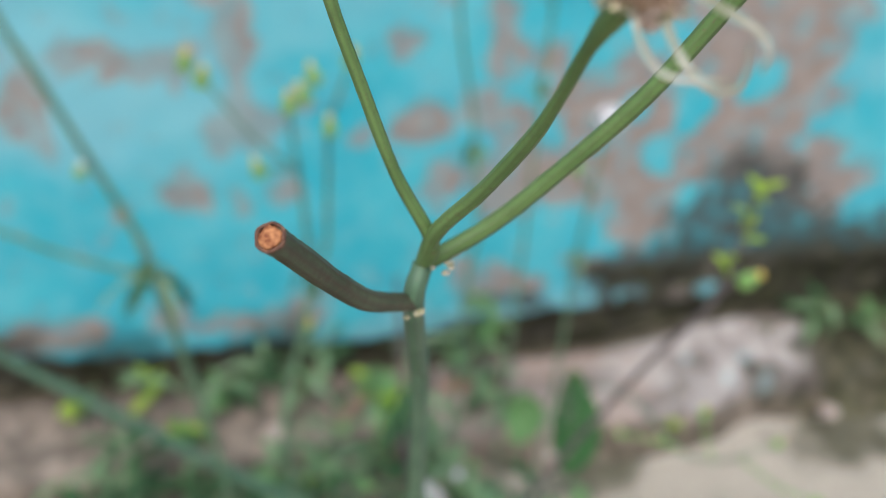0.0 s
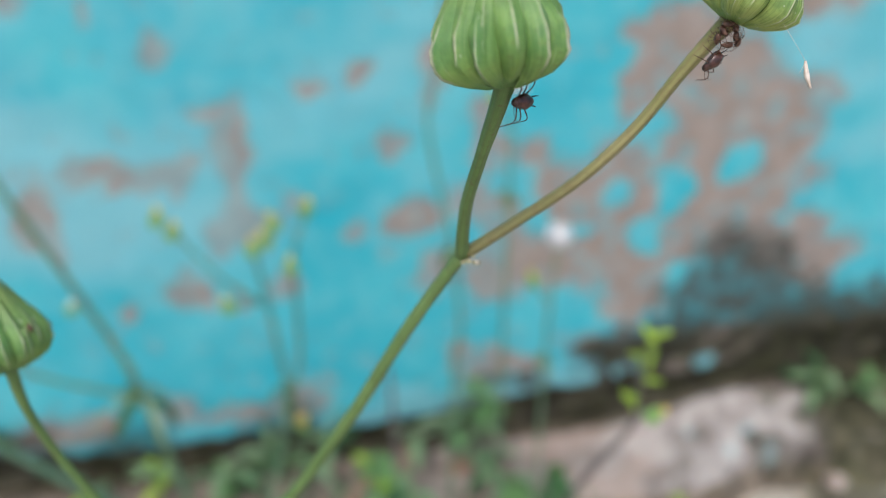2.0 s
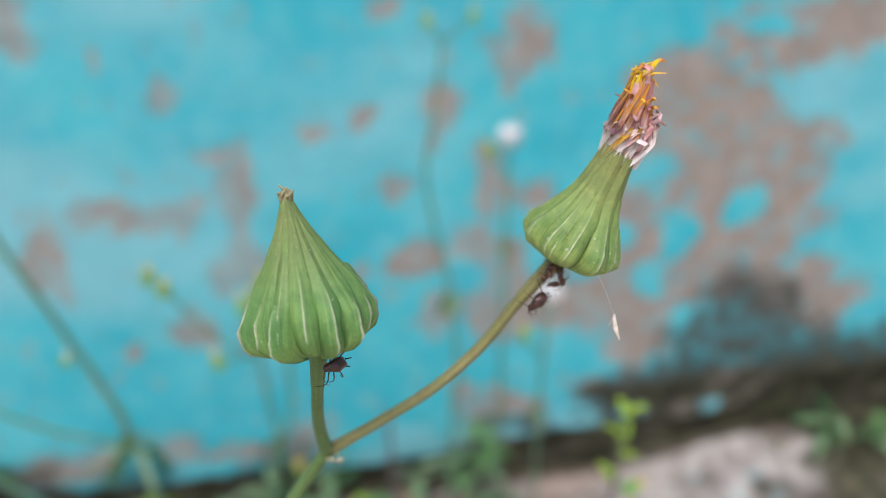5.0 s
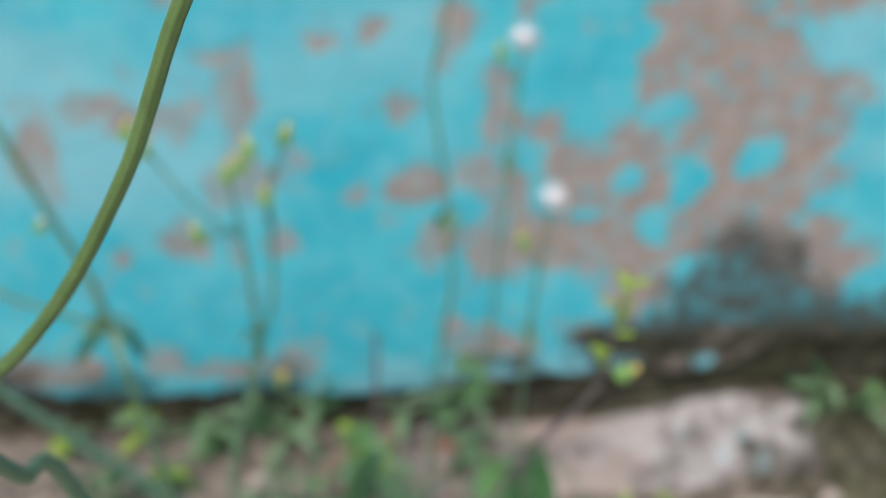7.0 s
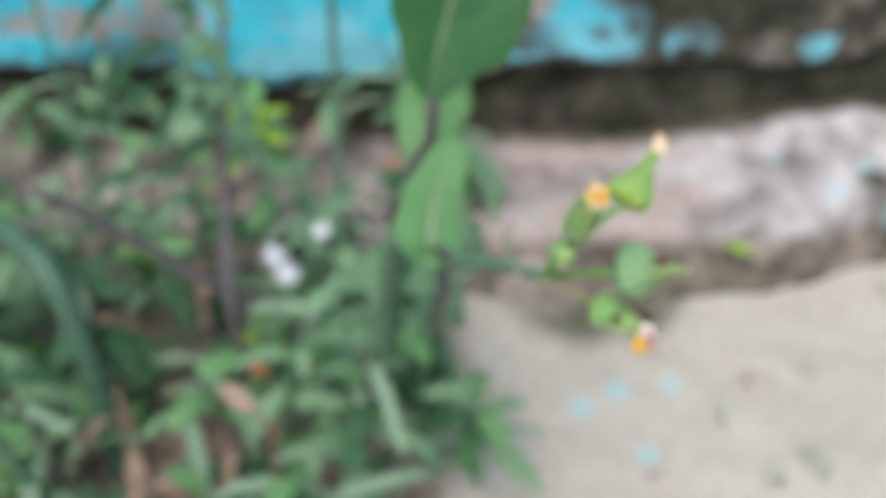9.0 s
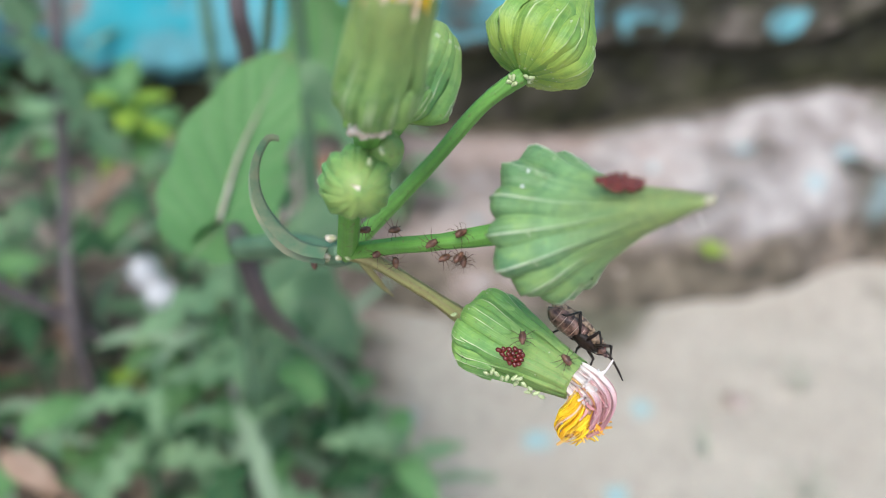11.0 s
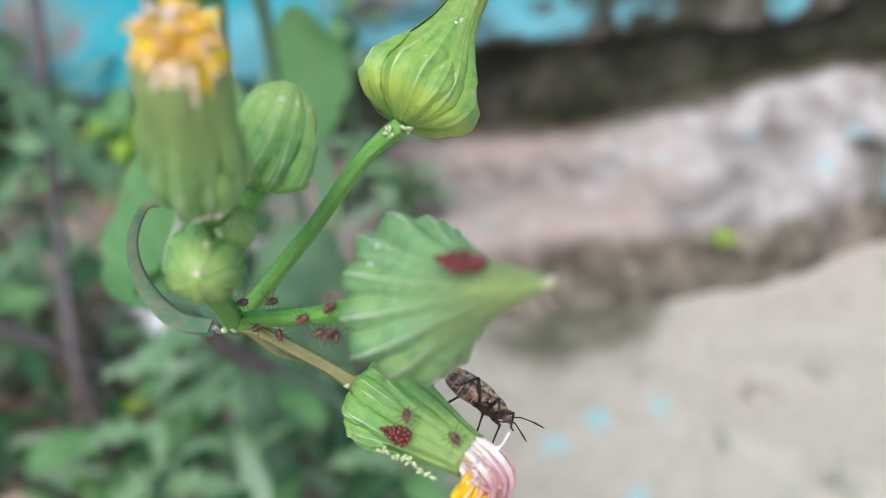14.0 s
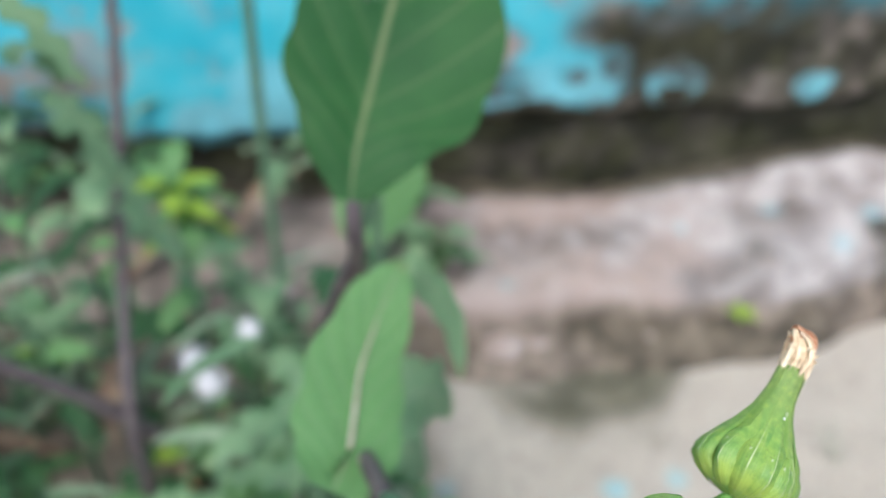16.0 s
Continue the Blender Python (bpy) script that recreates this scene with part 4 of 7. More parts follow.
# ---- sow thistle with the bare seed head, cut stem and three closed heads ----
def build_tall_thistle():
    foot = (-0.372, -0.640, 0.0)
    t = thing("sow_thistle", foot, "tall green sow thistle with closed heads and one cut stem", "plant", "sow thistles")
    fork, joint, top = (-0.3807, -0.7432, 0.7592), (-0.3816, -0.7437, 0.7550), (-0.3425, -0.7549, 0.8152)
    stalk(t, [foot, (-0.365, -0.655, 0.25), (-0.371, -0.690, 0.55), (-0.3771, -0.7235, 0.7165), (-0.3795, -0.7350, 0.7385), joint, fork], [0.0042, 0.0035, 0.0022, 0.0013, 0.00115, 0.0011, 0.00105], STEM_TEAL, "grey-green main stem")
    stalk(t, [joint, (-0.3863, -0.7480, 0.7589), (-0.3895, -0.7515, 0.7637), (-0.3921, -0.7551, 0.7688), (-0.3938, -0.7583, 0.7727)], [0.00095, 0.00105, 0.0011, 0.0011, 0.00108], STEM_CUT, "cut stem, darkened to brown-green")
    d = unit(np.subtract((-0.3938, -0.7583, 0.7727), (-0.3921, -0.7551, 0.7688)))
    q = np.array(Vector(d).to_track_quat("Z", "Y").to_matrix())
    end = np.array((-0.3938, -0.7583, 0.7727))
    part("cut_face", blob(end, (0.00088, 0.00088, 0.00022), 16, 8, q, 0.5, 4), CUT, t, "raw orange-brown cut pith")
    ring = [end + q @ (np.array([math.cos(a), math.sin(a), 0.1 + 0.12 * math.sin(5 * a)]) * 0.00102) for a in np.linspace(0, 2 * np.pi, 17)]
    part("cut_rim", tube(ring, [0.00016, 0.00011, 0.00017, 0.00012, 0.00016], 6, 2), RIM, t, "dark dried rim of the cut")
    stalk(t, [fork, (-0.3802, -0.7449, 0.7628), (-0.3836, -0.7446, 0.7698), (-0.3865, -0.7445, 0.7780), (-0.3890, -0.7447, 0.7859), (-0.3904, -0.7456, 0.7945), (-0.3905, -0.7459, 0.8012)], [0.0008, 0.00072, 0.0006, 0.00056, 0.00054, 0.00052, 0.0007], STEM)
    stalk(t, [fork, (-0.3800, -0.7461, 0.7648), (-0.3772, -0.7505, 0.7713), (-0.3752, -0.7553, 0.7781), (-0.3746, -0.7581, 0.7822), (-0.3744, -0.7615, 0.7868), (-0.3742, -0.7655, 0.7909)], [0.00085, 0.00078, 0.0007, 0.0006, 0.00048, 0.0005, 0.0010], STEM, "stalk of the bare seed head")
    stalk(t, [fork, (-0.3740, -0.7423, 0.7627), (-0.3684, -0.7435, 0.7688), (-0.3626, -0.7458, 0.7768), (-0.3581, -0.7470, 0.7842), (-0.3534, -0.7489, 0.7928), (-0.3484, -0.7520, 0.8040), (-0.3450, -0.7535, 0.8105), top], [0.0009, 0.00088, 0.00085, 0.00082, 0.0008, 0.00078, 0.00074, 0.0007, 0.00068], STEM)
    stalk(t, [top, (-0.3428, -0.7582, 0.8218), (-0.3424, -0.7620, 0.8280), (-0.3418, -0.7658, 0.8342), (-0.3416, -0.7667, 0.8364)], [0.00068, 0.00058, 0.00055, 0.0007, 0.001], STEM)
    stalk(t, [top, (-0.3372, -0.7557, 0.8190), (-0.3318, -0.7568, 0.8234), (-0.3272, -0.7574, 0.8283), (-0.3241, -0.7577, 0.8328), (-0.3217, -0.7582, 0.8362), (-0.3201, -0.7587, 0.8382)], [0.00066, 0.00056, 0.00055, 0.00054, 0.00056, 0.0007, 0.0009], STEM_BROWN)
    node_scar(t, (-0.3416, -0.7556, 0.8150), 0.0006, 1)
    node_scar(t, (-0.3822, -0.7446, 0.7549), 0.0008, 2)
    node_scar(t, (-0.3790, -0.7436, 0.7592), 0.0008, 3)
    flower_head(t, (-0.3416, -0.7667, 0.8355), (-0.3431, -0.7638, 0.8470), 0.0040, CONE, BRACT, 15, 6, 0.1, 12, "closed pleated green head", bulge=0.22, fin=0.11)
    flower_head(t, (-0.3905, -0.7459, 0.8006), (-0.3922, -0.7423, 0.8121), 0.0039, BOWL, BRACT, 14, 6, -0.05, 40, "closed pleated green head", bulge=0.22, fin=0.11)
    b0, b1 = np.array((-0.3203, -0.7587, 0.8374)), np.array((-0.3159, -0.7586, 0.8476))
    flower_head(t, b0, b1, 0.0035, NECKED, BRACT_FADING, 12, 7, 0.15, 5, "fading green head with withered florets", fin=0.03)
    ax = unit(b1 - b0)
    core = [b1 - ax * 0.001, b1 + ax * 0.0014, (-0.3153, -0.7589, 0.8508), (-0.3149, -0.7590, 0.8530), (-0.3146, -0.7591, 0.8546)]
    part("floret_core", tube(core, [0.0012, 0.0015, 0.0011, 0.0007, 0.0004], 14, 5, 1, 0.3, 6), PETAL_ROSE, t)
    floret_bundle(t, core, [0.0013, 0.0018, 0.0013, 0.0009, 0.0006], 34, PETAL, 0.0005, 2.4, seed=5, ragged=0.7, curl=0.6)
    # bleached feet, rosy middle and twisted orange ends of the florets
    crumple(t, b1 + ax * 0.0002, ax, 0.0014, 0.0030, 46, PETAL_FOOT, 0.0008, 51)
    crumple(t, b1 + ax * 0.0017, ax, 0.0014, 0.0030, 52, PETAL_ROSE, 0.0006, 52)
    crumple(t, core[2] - ax * 0.0002, ax, 0.0010, 0.0027, 44, PETAL_ORANGE, 0.0005, 53)
    crumple(t, core[3] - ax * 0.0004, (0.1, 0.0, 1.0), 0.0006, 0.0024, 26, YELLOW, 0.0005, 54)
    for k, (dx, dy, dz) in enumerate(((0.0014, 0.0, 0.0003), (0.0008, -0.0004, 0.0009), (-0.0009, -0.0003, 0.0006), (0.0012, 0.0003, -0.0006))):
        p = np.array(core[4]) - (0, 0, 0.0004 * k)
        part("petal", ribbon([p - ax * 0.0012, p, p + np.array((dx, dy, dz)) * 0.6 + (0, 0, 0.0003), p + np.array((dx, dy, dz))], [0.0004, 0.0005, 0.0004, 0.0002], (0.2, 0.8, 0.5), 0.5, 4, 4), (PETAL_ORANGE, YELLOW)[k % 2], t)
    for k in range(2):
        tip = np.array((-0.3431, -0.7638, 0.8473)) if k == 0 else np.array((-0.3922, -0.7423, 0.8121))
        for j, a in enumerate(np.linspace(0, 5.6, 8)):
            path = [tip + (0.0003 * math.cos(a), 0.0003 * math.sin(a), -0.0004), tip + (0.00042 * math.cos(a), 0.00042 * math.sin(a), 0.0001), tip + (0.0006 * math.cos(a + 0.8), 0.0006 * math.sin(a + 0.8), 0.0002 + 0.00025 * (j % 3))]
            part("dry_tip", tube(path, [0.00022, 0.00017, 0.00006], 6, 3), OLIVE_DRY, t, "frayed grey-brown tip of the closed head")
    # bare seed head: a beaded dome with withered bracts hanging round it
    shift = np.array((-0.0004, -0.0005, 0.0009))
    c = np.array((-0.3739, -0.7665, 0.7916)) + shift
    n = unit((-0.06, -0.80, 0.60))
    q = np.array(Vector(n).to_track_quat("Z", "Y").to_matrix())
    dome = part("seed_bed", blob(c - n * 0.0002, (0.0024, 0.0025, 0.0011), 30, 16, q, 0.8, 6), SEEDBED, t, "bare beige pitted seed bed")
    rng = random.Random(8)
    beads, rim = [], []
    for k in range(210):
        a, rad = k * 2.399, math.sqrt((k + 0.5) / 210)
        loc = c + q @ np.array([math.cos(a) * rad * 0.0024 * (1 + 0.07 * math.sin(3 * a + 1)), math.sin(a) * rad * 0.00245 * (1 + 0.06 * math.sin(2 * a)), 0.0011 * math.sqrt(max(0, 1 - rad * rad * 0.96))])
        f = 0.00016 * rng.uniform(0.7, 1.3)
        (rim if rad + rng.uniform(-0.12, 0.12) > 0.72 or rng.random() < 0.12 else beads).append(blob(loc, (f * rng.uniform(0.7, 1.2), f, f * 1.3), 5, 4, q))
    part("seed_scar", joined(*beads), SEEDBED, dome)
    part("seed_scar", joined(*rim), SEED_RIM, dome, "browner seed scars round the edge")
    strips = [
        ([(-0.3762, -0.7656, 0.7922), (-0.3774, -0.7654, 0.7935), (-0.3782, -0.7653, 0.7944), (-0.3789, -0.7652, 0.7952)], 0.0011, DRY_WHITE),
        ([(-0.3788, -0.7652, 0.7950), (-0.3794, -0.7651, 0.7958), (-0.3800, -0.7651, 0.7961)], 0.0006, OLIVE_DRY),
        ([(-0.3740, -0.7650, 0.7937), (-0.3746, -0.7650, 0.7947), (-0.3756, -0.7651, 0.7956), (-0.3770, -0.7652, 0.7968)], 0.0006, OLIVE_DRY),
        ([(-0.3732, -0.7651, 0.7938), (-0.3726, -0.7655, 0.7953), (-0.3721, -0.7658, 0.7958), (-0.3721, -0.7669, 0.7952)], 0.0006, OLIVE_DRY),
        ([(-0.3719, -0.7670, 0.7908), (-0.3706, -0.7686, 0.7902), (-0.3695, -0.7699, 0.7896), (-0.3692, -0.7709, 0.7889), (-0.3697, -0.7716, 0.7880)], 0.0007, DRY),
        ([(-0.3732, -0.7676, 0.7898), (-0.3727, -0.7696, 0.7881), (-0.3717, -0.7711, 0.7872), (-0.3707, -0.7714, 0.7875), (-0.3705, -0.7710, 0.7892)], 0.0007, OLIVE_DRY),
        ([(-0.3746, -0.7672, 0.7898), (-0.3745, -0.7691, 0.7884), (-0.3738, -0.7703, 0.7876), (-0.3724, -0.7712, 0.7876), (-0.3713, -0.7717, 0.7878)], 0.00055, DRY),
        ([(-0.3764, -0.7662, 0.7908), (-0.3774, -0.7668, 0.7913), (-0.3779, -0.7673, 0.7930)], 0.0008, DRY),
        ([(-0.3719, -0.7668, 0.7911), (-0.3711, -0.7678, 0.7914), (-0.3705, -0.7684, 0.7928), (-0.3702, -0.7684, 0.7936)], 0.0005, OLIVE_DRY),
        ([(-0.3760, -0.7651, 0.7928), (-0.3769, -0.7653, 0.7942), (-0.3776, -0.7655, 0.7955), (-0.3777, -0.7655, 0.7964)], 0.0004, OLIVE_DRY),
        ([(-0.3797, -0.7651, 0.7961), (-0.3803, -0.7652, 0.7961), (-0.3806, -0.7654, 0.7952)], 0.0003, LEG),
        ([(-0.3757, -0.7667, 0.7899), (-0.3763, -0.7668, 0.7896), (-0.3768, -0.7666, 0.7903)], 0.0008, OLIVE_DRY),
        ([(-0.3729, -0.7648, 0.7932), (-0.3736, -0.7645, 0.7944), (-0.3748, -0.7644, 0.7944)], 0.0010, OLIVE_DRY),
        ([(-0.3717, -0.7660, 0.7925), (-0.3712, -0.7658, 0.7933), (-0.3714, -0.7656, 0.7940)], 0.0008, DRY),
    ]
    for k, (pts, w, m) in enumerate(strips):
        part("dry_bract", ribbon(np.array(pts) + shift, [w * 0.75, w * 0.7, w * 0.5, w * 0.3] if m is not DRY_WHITE else [w * 0.9, w * 1.15, w * 1.1, w * 0.7], np.array((0.5, 0.5 + 0.1 * k, 0.6)), 0.55, 5, 5), {DRY: DRY_FILM, OLIVE_DRY: DRY_FILM}.get(m, m), t, "curled straw-coloured dry bract" if m is not DRY_WHITE else "glossy white dry bract")
    rng = random.Random(12)
    for k in range(34):
        a = 2 * math.pi * k / 34 + rng.uniform(-0.35, 0.35)
        out = q @ np.array([math.cos(a), math.sin(a), 0])
        p0, h = c + out * 0.0022 - n * rng.uniform(0.0002, 0.0007), rng.choice((0.0003, 0.0005, 0.0007, 0.0012))
        part("bract_stub", ribbon([p0 - n * 0.0006, p0 + out * 0.0002, p0 + out * h * 0.7 + n * h * rng.uniform(-0.4, 0.5)], [0.0009, 0.0009 * rng.uniform(0.5, 1.1), 0.0006 * rng.uniform(0.3, 1.2)], np.cross(out, n) + n * rng.uniform(-0.6, 0.6), 0.5, 4, 4), rng.choice((DRY_FILM, DRY_FILM, OLIVE_DRY, DRY)), t)


# ---- sow thistle heads with insects ----
def build_near_thistle():
    foot = (-0.1867, -0.2482, 0.0000)
    t = thing("sow_thistle", foot, "green sow thistle with budding heads crowded by aphids", "plant", "sow thistles")
    fork = (-0.1826, -0.5190, 0.3346)
    stalk(t, [foot, (-0.1841, -0.3617, 0.1346), (-0.1914, -0.4093, 0.2057), (-0.1973, -0.4435, 0.2522)], [0.0030, 0.0026, 0.0022, 0.0019], STEM_TEAL, "grey-green foot of the stem")
    stalk(t, [(-0.1973, -0.4435, 0.2522), (-0.1982, -0.4699, 0.2845), (-0.2010, -0.4720, 0.3020), (-0.1979, -0.4862, 0.3100)], [0.0019, 0.0017, 0.0016, 0.0016], STEM_DARK, "purplish middle of the stem")
    stalk(t, [(-0.1979, -0.4862, 0.3100), (-0.1892, -0.5035, 0.3237), (-0.1845, -0.5155, 0.3318), fork], [0.0017, 0.0014, 0.00125, 0.0011], STEM_TEAL, "grey-green upper stem")
    node_scar(t, (-0.1842, -0.5180, 0.3342), 0.0009, 5)
    node_scar(t, (-0.1830, -0.5195, 0.3352), 0.0006, 6)
    # stalk and young round bud
    stalk(t, [fork, (-0.1824, -0.5215, 0.3384), (-0.1822, -0.5243, 0.3424), (-0.1818, -0.5250, 0.3450)], [0.00095, 0.0009, 0.00085, 0.0008], STEM_FRESH)
    flower_head(t, (-0.1818, -0.5243, 0.3456), (-0.1815, -0.5290, 0.3472), 0.0023, BALL, BRACT_FRESH, 15, 0, 0.3, 0, "round young striped bud")
    part("rosette", blob((-0.1816, -0.5286, 0.3471), (0.0006, 0.0004, 0.0006), 9, 6, None, 0.5, 2), NODE, t, "pale tip of the young bud")
    # stem goes on up to the open head
    stalk(t, [(-0.1820, -0.5240, 0.3430), (-0.1810, -0.5236, 0.3470), (-0.1806, -0.5271, 0.3520)], [0.0009, 0.0009, 0.0013], STEM_FRESH)
    y0, y1 = np.array((-0.1806, -0.5271, 0.3520)), np.array((-0.1792, -0.5305, 0.3618))
    flower_head(t, y0, y1, 0.0025, CUP, BRACT_OPEN, 11, 7, 0.05, 8, "open head of long green bracts", bulge=0.15, uneven=0.05)
    crumple(t, y1 - unit(y1 - y0) * 0.0003, y1 - y0, 0.0016, 0.0025, 190, YELLOW, 0.0005)
    crumple(t, y1 + unit(y1 - y0) * 0.0009 + (-0.0005, 0.0004, 0.0), y1 - y0, 0.0009, 0.0016, 26, SKIN, 0.0004, 8)
    yr = random.Random(41)
    side = unit(np.cross(y1 - y0, (0.3, 0.8, 0.1)))
    other = np.cross(unit(y1 - y0), side)
    for k in range(24):
        a = 2 * math.pi * k / 24 + yr.uniform(-0.08, 0.08)
        d, up, far = side * math.cos(a) + other * math.sin(a), unit(y1 - y0), yr.uniform(0.0, 0.0011)
        part("petal", ribbon([y1 + d * 0.0012 + up * 0.0002, y1 + d * 0.0016 + up * 0.0008, y1 + d * 0.0019 + up * 0.0004, y1 + d * 0.00225 - up * far * 1.5], [0.0005, 0.0006, 0.0005, 0.0002], np.cross(d, up), 0.3, 3, 4), yr.choice((YELLOW, YELLOW, CREAM)), t)
    part("floret_core", blob(y1 - unit(y1 - y0) * 0.0004, (0.0021, 0.0021, 0.0014), 14, 10, None, 0.3, 3), YELLOW, t)
    rng = np.random.RandomState(31)
    for k in range(22):
        a, h = k * 2.399, rng.uniform(-0.0016, 0.0004)
        p = y0 + unit(y1 - y0) * h + np.array((math.cos(a), math.sin(a) * 0.8, 0.2 * math.sin(a))) * (0.0012 + 0.0004 * h / 0.0016)
        part("collar_scale", blob(p, np.array((0.00062, 0.0005, 0.00042)) * rng.uniform(0.6, 1.3), 7, 5, None, 0.8, k), COLLAR if k % 3 else BRACT_FRESH, t, "pinkish-white scale below the open head" if k % 3 else "")
    flower_head(t, (-0.1802, -0.5240, 0.3466), (-0.1793, -0.5258, 0.3494), 0.0013, BALL, BRACT_FRESH, 9, 0, 0.2, 0, "tiny green bud")
    # barrel-shaped bud behind it
    stalk(t, [(-0.1812, -0.5238, 0.3450), (-0.1795, -0.5222, 0.3472), (-0.1780, -0.5213, 0.3490)], [0.0007, 0.0006, 0.0006], STEM_FRESH)
    flower_head(t, (-0.1784, -0.5215, 0.3486), (-0.1757, -0.5189, 0.3548), 0.0026, BARREL, BRACT_FRESH, 11, 5, 0.35, 20, "barrel-shaped striped green bud", bulge=0.22, fin=0.05)
    # flask-shaped head with a dry tuft
    b, nck = np.array((-0.1684, -0.5153, 0.3494)), np.array((-0.1617, -0.5076, 0.3572))
    stalk(t, [fork, (-0.1804, -0.5173, 0.3362), (-0.1755, -0.5163, 0.3418), (-0.1715, -0.5155, 0.3468), b], [0.00085, 0.00072, 0.00066, 0.00064, 0.0008], STEM_FRESH, "smooth bright green stalk")
    flower_head(t, b, nck, 0.0041, FLASK, BRACT_SMOOTH, 12, 5, 0.1, 30, "flask-shaped green head with a dry tuft", bulge=0.09, fin=0.03)
    ax = unit(nck - b)
    floret_bundle(t, [nck - ax * 0.0006, nck + ax * 0.0012, nck + ax * 0.0026 + (-0.0006, 0, 0.0003), nck + ax * 0.0036 + (-0.0016, 0, 0.0008)], [0.0011, 0.0013, 0.0011, 0.0004], 64, CREAM, 0.0004, 0.4, "tuft_strand", 9, 0.45)
    floret_bundle(t, [nck + ax * 0.0018, nck + ax * 0.0030, nck + ax * 0.0040 + (-0.0020, 0, 0.0009)], [0.0009, 0.0008, 0.0002], 22, TIP_BROWN, 0.0005, 0.6, "tuft_strand", 10, 0.3)
    crumple(t, nck + ax * 0.0002, ax, 0.0009, 0.0028, 34, CREAM, 0.0004, 71)
    crumple(t, nck + ax * 0.0026 + (-0.0008, 0, 0.0004), ax + (-0.5, 0, 0.3), 0.0004, 0.0011, 16, TIP_BROWN, 0.0003, 72)
    part("tuft_core", tube([nck - ax * 0.0004, nck + ax * 0.0012, nck + ax * 0.0026 + (-0.0006, 0, 0.0003), nck + ax * 0.0036 + (-0.0016, 0, 0.0008)], [0.0009, 0.0009, 0.0006, 0.0002], 12, 5), CREAM, t)
    for k in range(11):
        a = 2 * math.pi * k / 11
        e = unit(np.cross(ax, (math.cos(a), math.sin(a), 0.3)))
        part("tuft_strand", ribbon([nck + ax * 0.0010 + e * 0.0010, nck + ax * 0.0004 + e * 0.0013, nck - ax * 0.0003 * (1 + k % 2) + e * 0.0013], [0.0004, 0.0003, 0.0001], ax + e, 0.3, 4, 3), CREAM, t)
    # wide pleated head that points sideways
    m0, m1 = np.array((-0.1700, -0.5281, 0.3435)), np.array((-0.1628, -0.5380, 0.3526))
    stalk(t, [fork, (-0.1790, -0.5226, 0.3380), (-0.1757, -0.5256, 0.3406), (-0.1700, -0.5281, 0.3435)], [0.00078, 0.0007, 0.00066, 0.0009], STEM_FRESH, "thick pale green stalk")
    flower_head(t, m0, m1, 0.0044, WIDE, BRACT_TEAL, 13, 5, 0.12, 0, "wide pleated green head pointing sideways", bulge=0.15, fin=0.03)
    part("dry_tip", blob(m1, (0.00035, 0.00032, 0.0003), 10, 7, None, 0.6, 3), NODE, t, "pale withered point of the head")
    for k in range(4):
        f = 0.62 + 0.1 * k
        p = m0 + (m1 - m0) * f + np.array((0.0012 - 0.0006 * f, 0.0, -0.0018 + 0.0012 * f))
        part("spine", tube([p, p + (0.0006, -0.0002, -0.0003 - 0.0002 * k)], [0.00003, 0.00001], 5, 3), SKIN, t, "pale thin bract spine")
    # drooping head with withered florets
    p0, p1 = np.array((-0.1727, -0.5247, 0.3317)), np.array((-0.1654, -0.5327, 0.3327))
    stalk(t, [fork, (-0.1803, -0.5208, 0.3350), (-0.1777, -0.5221, 0.3340), (-0.1752, -0.5232, 0.3328), p0], [0.0007, 0.00062, 0.00058, 0.00055, 0.0008], STEM_BROWN, "brown-streaked stalk")
    flower_head(t, p0, p1, 0.0031, DROOP, BRACT_FRESH, 13, 9, 0.05, 15, "drooping green head with withered florets", bulge=0.14)
    droop = [p1 + (-0.0009, 0.0010, 0.0), p1 + (0.0006, -0.0006, -0.0001), (-0.1642, -0.5340, 0.3320), (-0.1645, -0.5346, 0.3306), (-0.1653, -0.5348, 0.3293)]
    part("floret_core", tube(droop[1:], [0.0010, 0.0010, 0.0009, 0.0005], 18, 6, 1, 0.2, 4), PETAL_PINK, t)
    floret_bundle(t, droop, [0.0012, 0.00135, 0.0014, 0.0011, 0.0006], 90, PETAL_PINK, 0.00038, 0.8, seed=14, ragged=0.45, curl=0.5)
    floret_bundle(t, droop, [0.0012, 0.0013, 0.0013, 0.0010, 0.0006], 40, PETAL_PINK, 0.00022, 1.3, seed=19, ragged=0.6, curl=0.3)
    crumple(t, p1 + (0.0003, -0.0003, 0.0), p1 - p0, 0.0013, 0.0019, 60, PETAL_FOOT, 0.0004, 61)
    crumple(t, p1 + (0.0007, -0.0008, -0.0002), (0.5, -0.6, -0.6), 0.0013, 0.0019, 70, PETAL_ROSE, 0.00036, 62)
    crumple(t, (-0.1646, -0.5343, 0.3316), (-0.1, -0.3, -0.95), 0.0009, 0.0024, 60, PETAL_ORANGE, 0.0003, 63)
    crumple(t, (-0.1651, -0.5345, 0.3312), (-0.2, -0.25, -0.95), 0.0008, 0.0023, 110, YELLOW, 0.0003, 17)
    floret_bundle(t, [(-0.1651, -0.5345, 0.3316), (-0.1656, -0.5349, 0.3303), (-0.1658, -0.5350, 0.3292), (-0.1655, -0.5350, 0.3284)], [0.0007, 0.0009, 0.0008, 0.0003], 30, YELLOW, 0.00024, 3.5, seed=15, ragged=0.6, curl=0.2)
